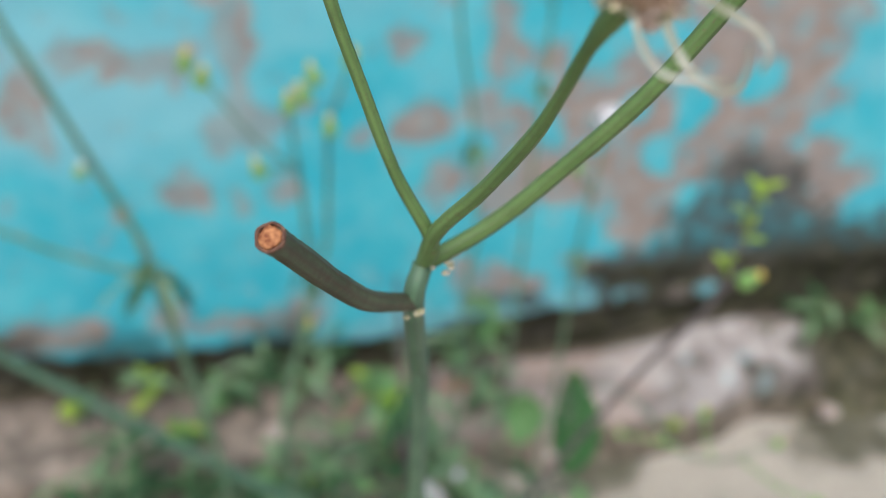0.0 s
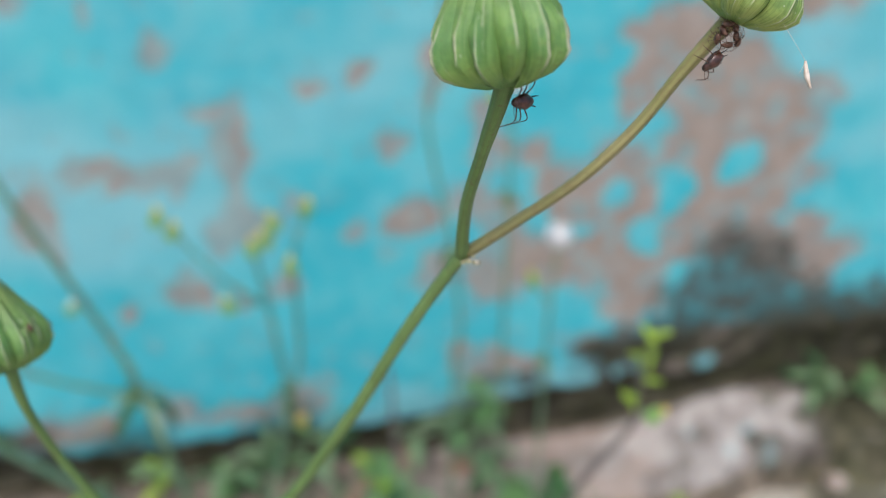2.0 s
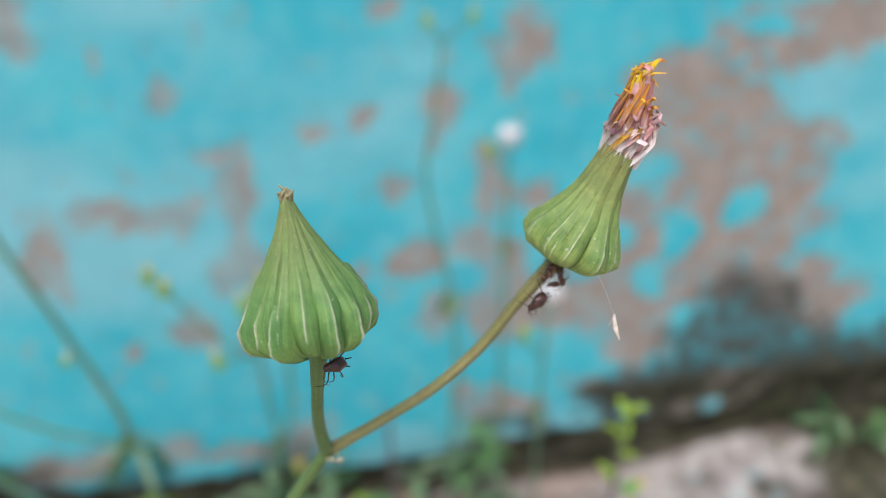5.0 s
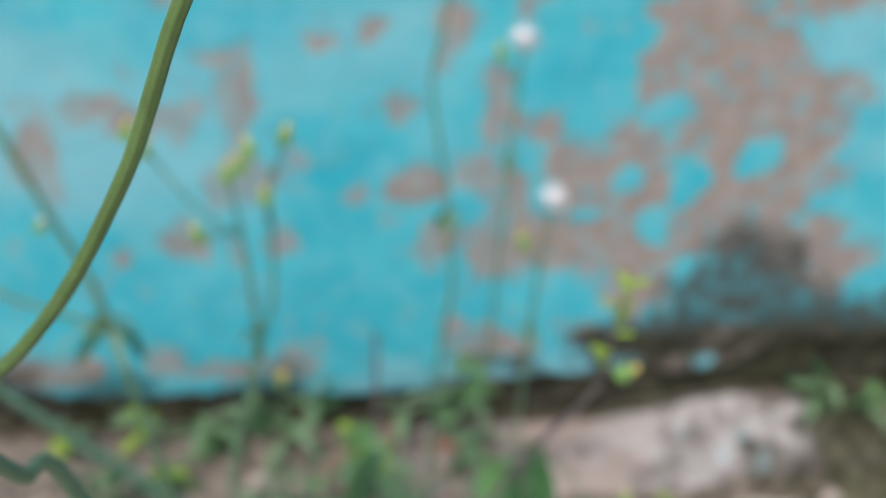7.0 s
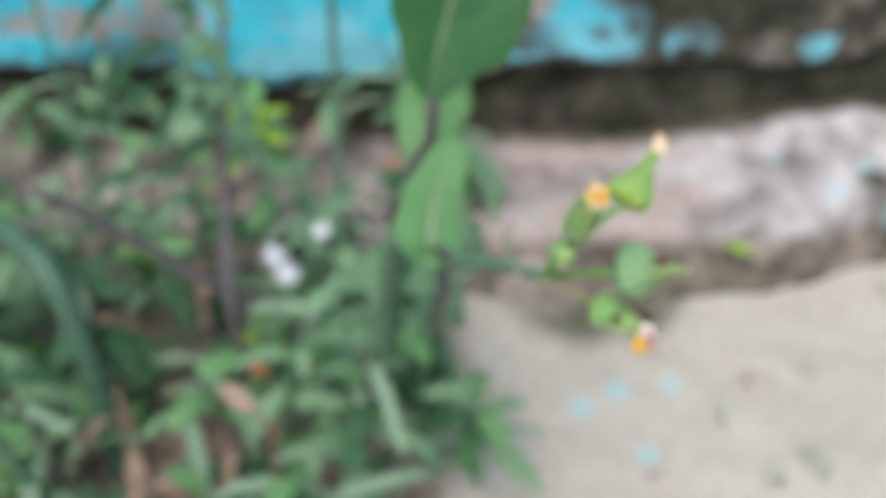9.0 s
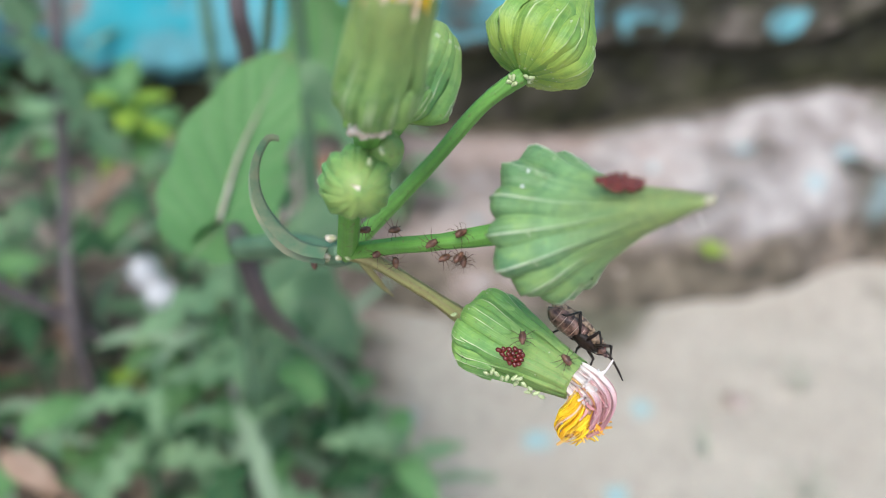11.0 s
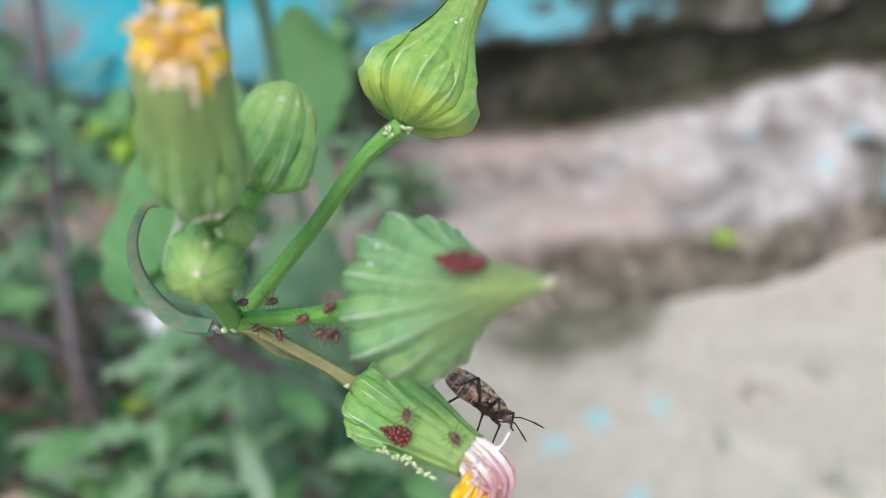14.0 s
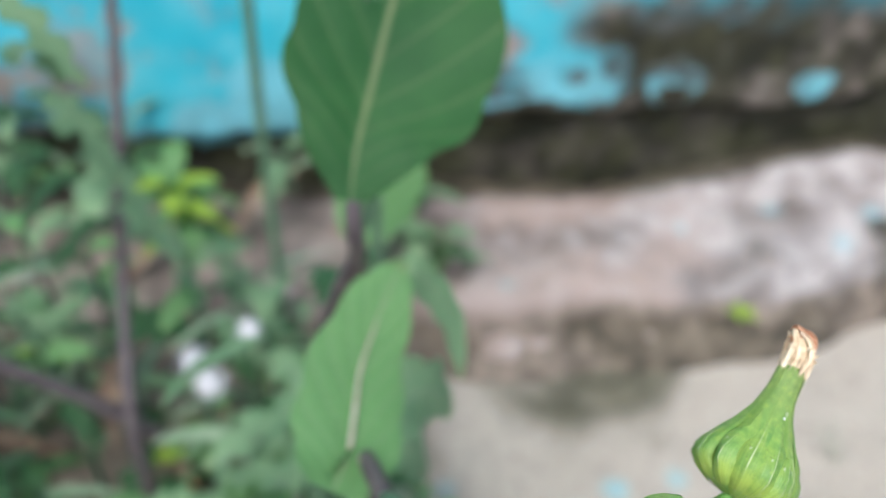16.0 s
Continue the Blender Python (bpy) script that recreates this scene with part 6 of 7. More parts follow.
def build_weeds():
    rng = random.Random(21)
    green, mixed, low = [BLADES[0], BLADES[1], BLADES[2], BLADES[4], BLADES[3]], [BLADES[0], BLADES[2], BLADES[3], BLADES[4]], [BLADES[1], BLADES[4], BLADES[5]]
    # taller ones in the thick of it
    for k, (x, y, h) in enumerate([(-0.245, -0.33, 0.15), (-0.225, -0.37, 0.17), (-0.275, -0.36, 0.16), (-0.26, -0.28, 0.16), (-0.31, -0.37, 0.13), (-0.36, -0.26, 0.17), (-0.30, -0.25, 0.19), (-0.345, -0.21, 0.19), (-0.39, -0.31, 0.14), (-0.42, -0.25, 0.15), (-0.41, -0.37, 0.12), (-0.46, -0.31, 0.14), (-0.38, -0.20, 0.20), (-0.44, -0.20, 0.14), (-0.205, -0.30, 0.13), (-0.195, -0.345, 0.12), (-0.24, -0.24, 0.12), (-0.29, -0.41, 0.13), (-0.25, -0.41, 0.12), (-0.275, -0.205, 0.15), (-0.215, -0.255, 0.10)]):
        weed((x, y, 0.008), h, rng.randint(11, 15), green if k % 3 else mixed, 100 + k, (rng.uniform(-0.03, 0.03), rng.uniform(-0.03, 0.02)))
    for k, (x, y, h) in enumerate([(-0.44, -0.44, 0.13), (-0.49, -0.40, 0.14), (-0.52, -0.46, 0.12), (-0.57, -0.39, 0.14), (-0.40, -0.48, 0.10), (-0.47, -0.50, 0.10), (-0.61, -0.45, 0.12), (-0.56, -0.52, 0.10), (-0.64, -0.36, 0.13), (-0.50, -0.25, 0.15), (-0.52, -0.33, 0.17), (-0.57, -0.28, 0.18), (-0.55, -0.34, 0.17), (-0.60, -0.31, 0.18), (-0.63, -0.24, 0.18), (-0.58, -0.18, 0.16), (-0.66, -0.17, 0.15), (-0.53, -0.20, 0.13)]):
        weed((x, y, 0.008), h, rng.randint(13, 16), [BLADES[3], BLADES[3], BLADES[3], BLADES[1]], 200 + k, (rng.uniform(-0.03, 0.03), rng.uniform(-0.03, 0.02)))
    # low ones that hide the soil
    for k in range(24):
        x, y = -0.19 - 0.45 * rng.random(), -0.48 + 0.32 * rng.random()
        if math.hypot(x + 0.35, y + 0.36) < 0.055:
            continue
        weed((x, y, 0.008), rng.uniform(0.025, 0.07), rng.randint(8, 11), green + low if k % 2 else green, 300 + k, (0, 0), "low spreading green weed on bare soil")
    # on the ledge and in the crack at the wall's foot
    for k, (x, y, z, h, n, kinds) in enumerate([(-0.337, -0.072, 0.064, 0.05, 12, [BLADES[5], BLADES[4]]), (-0.205, -0.03, 0.076, 0.075, 10, green), (-0.17, -0.07, 0.062, 0.05, 10, green), (-0.26, -0.02, 0.078, 0.05, 8, green), (-0.47, -0.03, 0.078, 0.05, 9, green), (-0.52, -0.06, 0.066, 0.06, 10, mixed), (-0.62, -0.04, 0.072, 0.05, 9, [BLADES[5], BLADES[1]]), (-0.70, -0.06, 0.066, 0.05, 9, [BLADES[5], BLADES[1]]), (-0.42, -0.05, 0.07, 0.045, 9, green), (-0.57, -0.11, 0.05, 0.04, 9, low), (-0.15, -0.11, 0.05, 0.05, 8, green), (-0.38, -0.015, 0.08, 0.06, 7, green), (0.355, -0.03, 0.105, 0.045, 10, [BLADES[1], BLADES[3]]), (0.42, -0.05, 0.10, 0.05, 10, [BLADES[1], BLADES[4]]), (0.50, -0.03, 0.105, 0.05, 10, [BLADES[3], BLADES[4]]), (0.58, -0.05, 0.10, 0.05, 9, [BLADES[1], BLADES[3]])]):
        weed((x, y, z), h, n, kinds, 500 + k, (0, 0), "small weed rooted in the cracked ledge", spread=(0.1, 1.0))
    weed((-0.184, -0.095, 0.05), 0.205, 20, [BLADES[1], BLADES[4]], 540, (-0.004, 0.0), "leafy green weed rooted at the ledge's rim", spread=(0.55, 1.0))
    # bright lime clump seen through the gap
    clump = thing("weed", (-0.3134, -0.1671, 0.0), "bright lime-green leafy weed", "plant", "weeds below the wall")
    part("stem", tube([(-0.3134, -0.1671, 0.0), (-0.3134, -0.1641, 0.0858), (-0.3134, -0.1671, 0.1717)], [0.002, 0.0016, 0.001], 7, 5), STEM_FRESH, clump)
    for k in range(16):
        attach("leaf", BLADES[5 if k % 3 else 4], clump, m=Matrix.Translation((0, 0, 0.1717 - 0.0022 * k)) @ Matrix.Rotation(k * 2.4, 4, "Z") @ Matrix.Rotation(0.7 - 0.06 * k, 4, "X") @ Matrix.Scale(0.85, 4))
    t = thing("seedling", (0.088, -0.138, 0.034), "single bright green seedling on the ledge's rim", "plant")
    for k in range(5):
        attach("leaf", BLADES[5], t, m=Matrix.Rotation(k * 1.26, 4, "Z") @ Matrix.Rotation(0.6, 4, "X") @ Matrix.Scale(0.42, 4))
    for k, (x, y) in enumerate(((0.078, -0.33), (0.052, -0.352), (0.085, -0.345), (0.03, -0.30), (0.115, -0.25))):
        g = thing("grass_tuft", (x, y, 0.0), "thin faded grass blades on the concrete", "grass", "grass on the concrete")
        for j in range(4):
            a = rng.uniform(0, 6.28)
            e = np.array((math.cos(a) * 0.012, math.sin(a) * 0.012, 0))
            b = np.array((x, y, -0.002))
            part("blade", ribbon([b, b + e * 0.4 + (0, 0, 0.012), b + e + (0, 0.012, 0.018 + 0.01 * rng.random())], [0.0018, 0.0015, 0.0004], (0.7, 0.7, 0.1), 0.2, 4, 3), LEAF_PALE, g)


def fluff(t, p, r, seed=0):
    """A ball of fine white hairs."""
    rng = random.Random(seed)
    c = np.asarray(p, float)
    items = [blob(c, (r * 0.62, r * 0.6, r * 0.55), 12, 8, None, 0.4, seed)]
    for k in range(150):
        z = 1 - 2 * (k + 0.5) / 150
        a = k * 2.399
        d = np.array((math.sqrt(1 - z * z) * math.cos(a), math.sqrt(1 - z * z) * math.sin(a), z))
        items.append(tube([c + d * r * 0.4, c + d * r * rng.uniform(0.85, 1.1)], [r * 0.03, r * 0.015], 3, 1))
    part("fluff", joined(*items), FLUFF, t, "ball of white seed hairs")


def small_bud(t, p, up, r, tip=TINY_YELLOW):
    u = unit(up)
    flower = flower_head(t, np.asarray(p) - u * r * 1.5, np.asarray(p) + u * r * 1.3, r, BARREL, BRACT_FRESH, 8, 0, 0.1)
    part("floret_tip", blob(np.asarray(p) + u * r * 1.5, (r * 0.55, r * 0.55, r * 0.7), 9, 6, None, 0.5, 2), tip, t, "small yellow tip of a bud" if tip is TINY_YELLOW else "tan dry tip of a bud")
    return flower



def build_background_stalks():
    rng = random.Random(3)
    # bare branching stem
    t = thing("weed_stalk", (-0.47, -0.345, 0.0), "dark branching weed stalk with a leafy joint", "plant", "tall weed stalks")
    j = (-0.491, -0.401, 0.522)
    part("stem", tube([(-0.47, -0.345, 0.0), (-0.475, -0.37, 0.28), j, (-0.501, -0.40, 0.568), (-0.5144, -0.40, 0.6089), (-0.5297, -0.40, 0.6548), (-0.539, -0.40, 0.6812), (-0.555, -0.40, 0.74)], [0.0035, 0.003, 0.0028, 0.0022, 0.0021, 0.002, 0.0019, 0.0016], 9, 5), STEM_TEAL, t)
    part("branch", tube([j, (-0.5028, -0.40, 0.526), (-0.5408, -0.40, 0.5428), (-0.5704, -0.40, 0.5606), (-0.61, -0.40, 0.58)], [0.002, 0.0018, 0.0016, 0.0014, 0.001], 8, 5), STEM_TEAL, t)
    for k in range(7):
        attach("leaf", BLADES[3 if k % 2 else 2], t, m=Matrix.Translation(Vector(j) - Vector(t.location)) @ Matrix.Rotation(k * 0.9, 4, "Z") @ Matrix.Rotation(rng.uniform(-0.6, 0.6), 4, "X") @ Matrix.Scale(0.6, 4))
    small_bud(t, (-0.5175, -0.405, 0.600), (0.3, 0, 1), 0.003, FLUFF)
    # stalk with clustered small buds
    t = thing("weed_stalk", (-0.405, -0.385, 0.0), "slender weed stalk with clustered yellow-green buds", "plant", "tall weed stalks")
    part("stem", tube([(-0.405, -0.385, 0.0), (-0.415, -0.41, 0.25), (-0.4205, -0.42, 0.40), (-0.4039, -0.42, 0.4803), (-0.3952, -0.42, 0.5315), (-0.3962, -0.425, 0.5698), (-0.3985, -0.43, 0.6089), (-0.4010, -0.44, 0.6500)], [0.003, 0.0026, 0.0024, 0.002, 0.0018, 0.0015, 0.0012, 0.001], 9, 5), STEM_TEAL, t)
    part("branch", tube([(-0.3952, -0.42, 0.5315), (-0.3850, -0.42, 0.5500), (-0.3820, -0.42, 0.5976), (-0.3800, -0.44, 0.6400), (-0.3700, -0.45, 0.6740)], [0.0016, 0.0015, 0.0013, 0.001, 0.0008], 8, 5), STEM_TEAL, t)
    part("branch", tube([(-0.3985, -0.43, 0.6089), (-0.4010, -0.445, 0.6180), (-0.4188, -0.45, 0.6383), (-0.4380, -0.45, 0.6668)], [0.0012, 0.001, 0.0009, 0.0008], 8, 5), STEM_TEAL, t)
    part("branch", tube([(-0.4040, -0.44, 0.6150), (-0.4178, -0.45, 0.6190)], [0.0009, 0.0008], 7, 3), STEM_TEAL, t)
    part("branch", tube([(-0.4005, -0.44, 0.6480), (-0.3940, -0.447, 0.6580), (-0.3877, -0.45, 0.6670)], [0.0009, 0.0008], 7, 3), STEM_TEAL, t)
    part("branch", tube([(-0.3820, -0.43, 0.6150), (-0.3807, -0.45, 0.6400)], [0.0009, 0.0008], 7, 3), STEM_TEAL, t)
    for k, p in enumerate([(-0.3689, -0.45, 0.6773), (-0.3877, -0.45, 0.6693), (-0.4001, -0.45, 0.6549), (-0.3807, -0.45, 0.6421), (-0.4178, -0.45, 0.6197), (-0.4395, -0.45, 0.6690), (-0.4461, -0.45, 0.6772), (-0.3930, -0.45, 0.6600)]):
        small_bud(t, p, (rng.uniform(-0.4, 0.4), rng.uniform(-0.3, 0.3), 1), 0.0034)
    for k in range(4):
        attach("leaf", BLADES[3], t, m=Matrix.Translation(Vector((-0.3955, -0.42, 0.533)) - Vector(t.location)) @ Matrix.Rotation(k * 1.7, 4, "Z") @ Matrix.Rotation(-0.5, 4, "X") @ Matrix.Scale(0.35, 4))
    # thin stalk with a tuft of leaves, in front of the wall
    t = thing("weed_stalk", (-0.25, -0.21, 0.0), "thin grey-green stalk with a tuft of leaves", "plant", "tall weed stalks")
    part("stem", tube([(-0.25, -0.21, 0.0), (-0.2495, -0.235, 0.363), (-0.2437, -0.24, 0.4424), (-0.2525, -0.24, 0.5137), (-0.2559, -0.24, 0.5519), (-0.2728, -0.24, 0.6404), (-0.265, -0.24, 0.6911), (-0.2590, -0.24, 0.752)], [0.0028, 0.0024, 0.002, 0.002, 0.0018, 0.0017, 0.0015, 0.0012], 9, 5), STEM_TEAL, t)
    for q in ((-0.2698, -0.24, 0.768), (-0.2344, -0.24, 0.771)):
        part("branch", tube([(-0.2590, -0.24, 0.752), q], [0.0012, 0.0009], 7, 3), STEM_TEAL, t)
        small_bud(t, q, (0, 0, 1), 0.0036)
    for k in range(8):
        attach("leaf", BLADES[k % 4], t, m=Matrix.Translation(Vector((-0.254, -0.24, 0.527)) - Vector(t.location)) @ Matrix.Rotation(k * 0.8, 4, "Z") @ Matrix.Rotation(rng.uniform(-1.2, -0.2), 4, "X") @ Matrix.Scale(0.38, 4))
    # two stalks that carry seed fluff
    for k, (foot, pts, p, r) in enumerate((((-0.205, -0.25, 0.0), [(-0.21, -0.27, 0.35), (-0.2135, -0.282, 0.60)], (-0.212, -0.282, 0.690), 0.0115), ((-0.195, -0.33, 0.0), [(-0.198, -0.36, 0.30), (-0.2091, -0.39, 0.5145)], (-0.210, -0.403, 0.622), 0.0100))):
        t = thing("weed_stalk", foot, "thin stalk topped with white seed fluff", "plant", "tall weed stalks")
        part("stem", tube([foot, *pts, p], [0.0022, 0.0018, 0.0014, 0.0011], 8, 5), STEM_TEAL, t)
        fluff(t, p, r, 4 + k)
        small_bud(t, np.array(p) + (-0.016, 0.0, -0.012 - 0.02 * k), (-0.3, 0, 1), 0.0038)
        part("branch", tube([np.array(p) - (0.001, 0, 0.035 + 0.02 * k), np.array(p) + (-0.016, 0.0, -0.016 - 0.02 * k)], [0.001, 0.0008], 7, 3), STEM_TEAL, t)
        for j in range(4):
            attach("leaf", BLADES[j], t, m=Matrix.Translation(Vector(pts[1]) - Vector(foot)) @ Matrix.Rotation(j * 1.6, 4, "Z") @ Matrix.Rotation(-0.8, 4, "X") @ Matrix.Scale(0.3, 4))
    # lime-green shoot on a long dark stem
    t = thing("weed_stalk", (-0.400, -0.535, 0.0), "long dark stem ending in a lime-green shoot", "plant", "tall weed stalks")
    part("stem", tube([(-0.400, -0.535, 0.0), (-0.367, -0.550, 0.20), (-0.341, -0.559, 0.30), (-0.316, -0.567, 0.40), (-0.292, -0.575, 0.50), (-0.2590, -0.588, 0.590), (-0.2386, -0.595, 0.633), (-0.2375, -0.595, 0.655), (-0.2356, -0.595, 0.676)], [0.0022, 0.002, 0.0018, 0.0016, 0.0015, 0.0013, 0.0011, 0.0009, 0.0006], 9, 5), STEM_DARK, t)
    for k, (p, s, a) in enumerate((((-0.2375, -0.595, 0.641), 0.34, 0.5), ((-0.2380, -0.595, 0.648), 0.32, 2.4), ((-0.2375, -0.595, 0.655), 0.34, 3.9), ((-0.2370, -0.595, 0.661), 0.32, 5.4), ((-0.2365, -0.595, 0.666), 0.30, 1.4), ((-0.2360, -0.595, 0.672), 0.30, 3.0), ((-0.2356, -0.595, 0.676), 0.32, 4.6), ((-0.2356, -0.595, 0.676), 0.28, 0.2))):
        attach("leaf", BLADES[5], t, m=Matrix.Translation(Vector(p) - Vector(t.location)) @ Matrix.Rotation(a, 4, "Z") @ Matrix.Rotation(0.9, 4, "X") @ Matrix.Scale(s, 4))
    small_bud(t, (-0.2300, -0.597, 0.6405), (0.8, -0.2, 0.6), 0.0030)
    for k, (z, spin, size) in enumerate(((0.470, 0.4, 0.50), (0.455, 2.6, 0.45), (0.440, 4.4, 0.55), (0.410, 5.6, 0.6), (0.385, 1.2, 0.6), (0.365, 3.4, 0.8), (0.345, 0.3, 0.85), (0.325, 4.9, 0.9), (0.310, 2.2, 0.9), (0.290, 5.8, 0.9))):
        p = Vector((-0.316 + 0.24 * (z - 0.40), -0.567 - 0.08 * (z - 0.40), z)) - Vector(t.location)
        attach("leaf", BLADES[(0, 4, 3)[k % 3] if k < 5 else 3], t, m=Matrix.Translation(p) @ Matrix.Rotation(spin, 4, "Z") @ Matrix.Rotation(0.2, 4, "X") @ Matrix.Scale(size, 4))
    part("leaf", leaf_data([(-0.3134, -0.5641, 0.4175), (-0.3052, -0.5531, 0.4121), (-0.2936, -0.5392, 0.407)], 0.028, (-0.008, -0.0, -0.022), 0.05, 14, 8, 9, 0.1, left=0.35), LEAF, t, "grey-green leaf with a pinkish midrib")
    # stalk with tan seed heads and one green ball
    t = thing("weed_stalk", (-0.217, -0.340, 0.0), "arching green stalk with tan dried heads", "plant", "tall weed stalks")
    knee = (-0.1761, -0.5656, 0.4973)
    part("stem", tube([(-0.217, -0.340, 0.0), (-0.215, -0.374, 0.16), (-0.2095, -0.402, 0.264), (-0.199, -0.414, 0.322), (-0.198, -0.402, 0.362), (-0.197, -0.415, 0.405), (-0.196, -0.475, 0.458), (-0.1956, -0.5441, 0.4816), (-0.1841, -0.5572, 0.4863), knee, (-0.1680, -0.5680, 0.5050), (-0.1608, -0.5695, 0.5096)], [0.0016, 0.0014, 0.0012, 0.0011, 0.0010, 0.0009, 0.0008, 0.0007, 0.0006, 0.0006, 0.0005, 0.0005], 8, 5), STEM_TEAL, t)
    part("branch", tube([knee, (-0.1683, -0.5896, 0.5012), (-0.1622, -0.6040, 0.5080)], [0.0006, 0.0006, 0.0005], 7, 4), STEM_FRESH, t)
    part("branch", tube([(-0.1956, -0.5441, 0.4816), (-0.2000, -0.5370, 0.4795), (-0.2120, -0.5260, 0.4750), (-0.2212, -0.5197, 0.4725)], [0.0007, 0.0006, 0.0005], 7, 4), STEM_FRESH, t)
    part("branch", tube([(-0.1841, -0.5572, 0.4863), (-0.1870, -0.5490, 0.4970), (-0.1876, -0.5428, 0.5083)], [0.0006, 0.0005, 0.0005], 7, 4), STEM_FRESH, t)
    for p, d in (((-0.1598, -0.5697, 0.5106), (0.4, 0, 1)), ((-0.2016, -0.5333, 0.4797), (-0.3, 0, 1)), ((-0.2212, -0.5197, 0.4735), (-0.5, 0, 1))):
        small_bud(t, p, d, 0.0022, CREAM)
    small_bud(t, (-0.1876, -0.5428, 0.5090), (0, 0, 1), 0.0026)
    flower_head(t, (-0.1630, -0.6045, 0.5080), (-0.1588, -0.6092, 0.5098), 0.0031, BALL, BRACT_FRESH, 10, 0, 0.2)
    # thin stalk with one yellow flower near the wall
    t = thing("weed_stalk", (-0.400, -0.235, 0.0), "thin green stalk with one small yellow flower", "plant", "tall weed stalks")
    part("stem", tube([(-0.400, -0.235, 0.0), (-0.404, -0.238, 0.2), (-0.403, -0.243, 0.342)], [0.0018, 0.0014, 0.0009], 8, 5), STEM_TEAL, t)
    small_bud(t, (-0.403, -0.243, 0.346), (0.2, -0.4, 1), 0.0055)
    crumple(t, (-0.403, -0.244, 0.352), (0.2, -0.5, 1), 0.0055, 0.005, 26, TINY_YELLOW, 0.002, 9)
    # nodding dry head on its own stem
    t = thing("weed_stalk", (-0.52, -0.60, 0.0), "pale green stem with one dry grey seed head", "plant", "tall weed stalks")
    head = np.array((-0.3290, -0.7130, 0.5930))
    part("stem", tube([(-0.52, -0.60, 0.0), (-0.50, -0.62, 0.25), (-0.455, -0.66, 0.42), (-0.388, -0.69, 0.528), (-0.354, -0.706, 0.568), head - (0.004, 0, 0.0035)], [0.0026, 0.0022, 0.0018, 0.0013, 0.001, 0.0009], 9, 5), STEM_FRESH, t)
    flower_head(t, head - (0.0045, 0, 0.004), head - (0.001, 0, 0.0005), 0.0026, CUP, DRY, 10, 4, 0.1)
    crumple(t, head - (0.001, 0, 0.0008), (0.6, 0, 0.8), 0.0026, 0.0040, 60, SKIN, 0.0004, 6)
    crumple(t, head - (0.001, 0, 0.0008), (0.6, 0, 0.8), 0.0020, 0.0030, 30, DRY_BROWN, 0.0005, 7)


def build_leaning_stem():
    """A thick weed stem that leans across the ledge."""
    foot = np.array((-0.3857, -0.3432, 0.0))
    t = thing("weed_stalk", foot, "thick grey-green stem leaning across the ledge", "plant", "tall weed stalks")
    part("stem", tube([foot, (-0.3877, -0.3332, 0.0955), (-0.4057, -0.3132, 0.1591), (-0.4759, -0.2569, 0.1550), (-0.5762, -0.1815, 0.1544), (-0.6927, -0.0986, 0.1619), (-0.8088, -0.0220, 0.1784), (-0.9543, 0.0673, 0.2079)], [0.0075, 0.0075, 0.0072, 0.007, 0.0068, 0.0064, 0.0058, 0.005], 12, 6), STEM_DEEP, t)
    for k in range(3):
        attach("leaf", BLADES[3], t, m=Matrix.Translation(Vector((-0.8088, -0.0220, 0.1784)) - Vector(foot)) @ Matrix.Rotation(k * 2.2, 4, "Z") @ Matrix.Rotation(0.3, 4, "X") @ Matrix.Scale(0.6, 4))
    return t


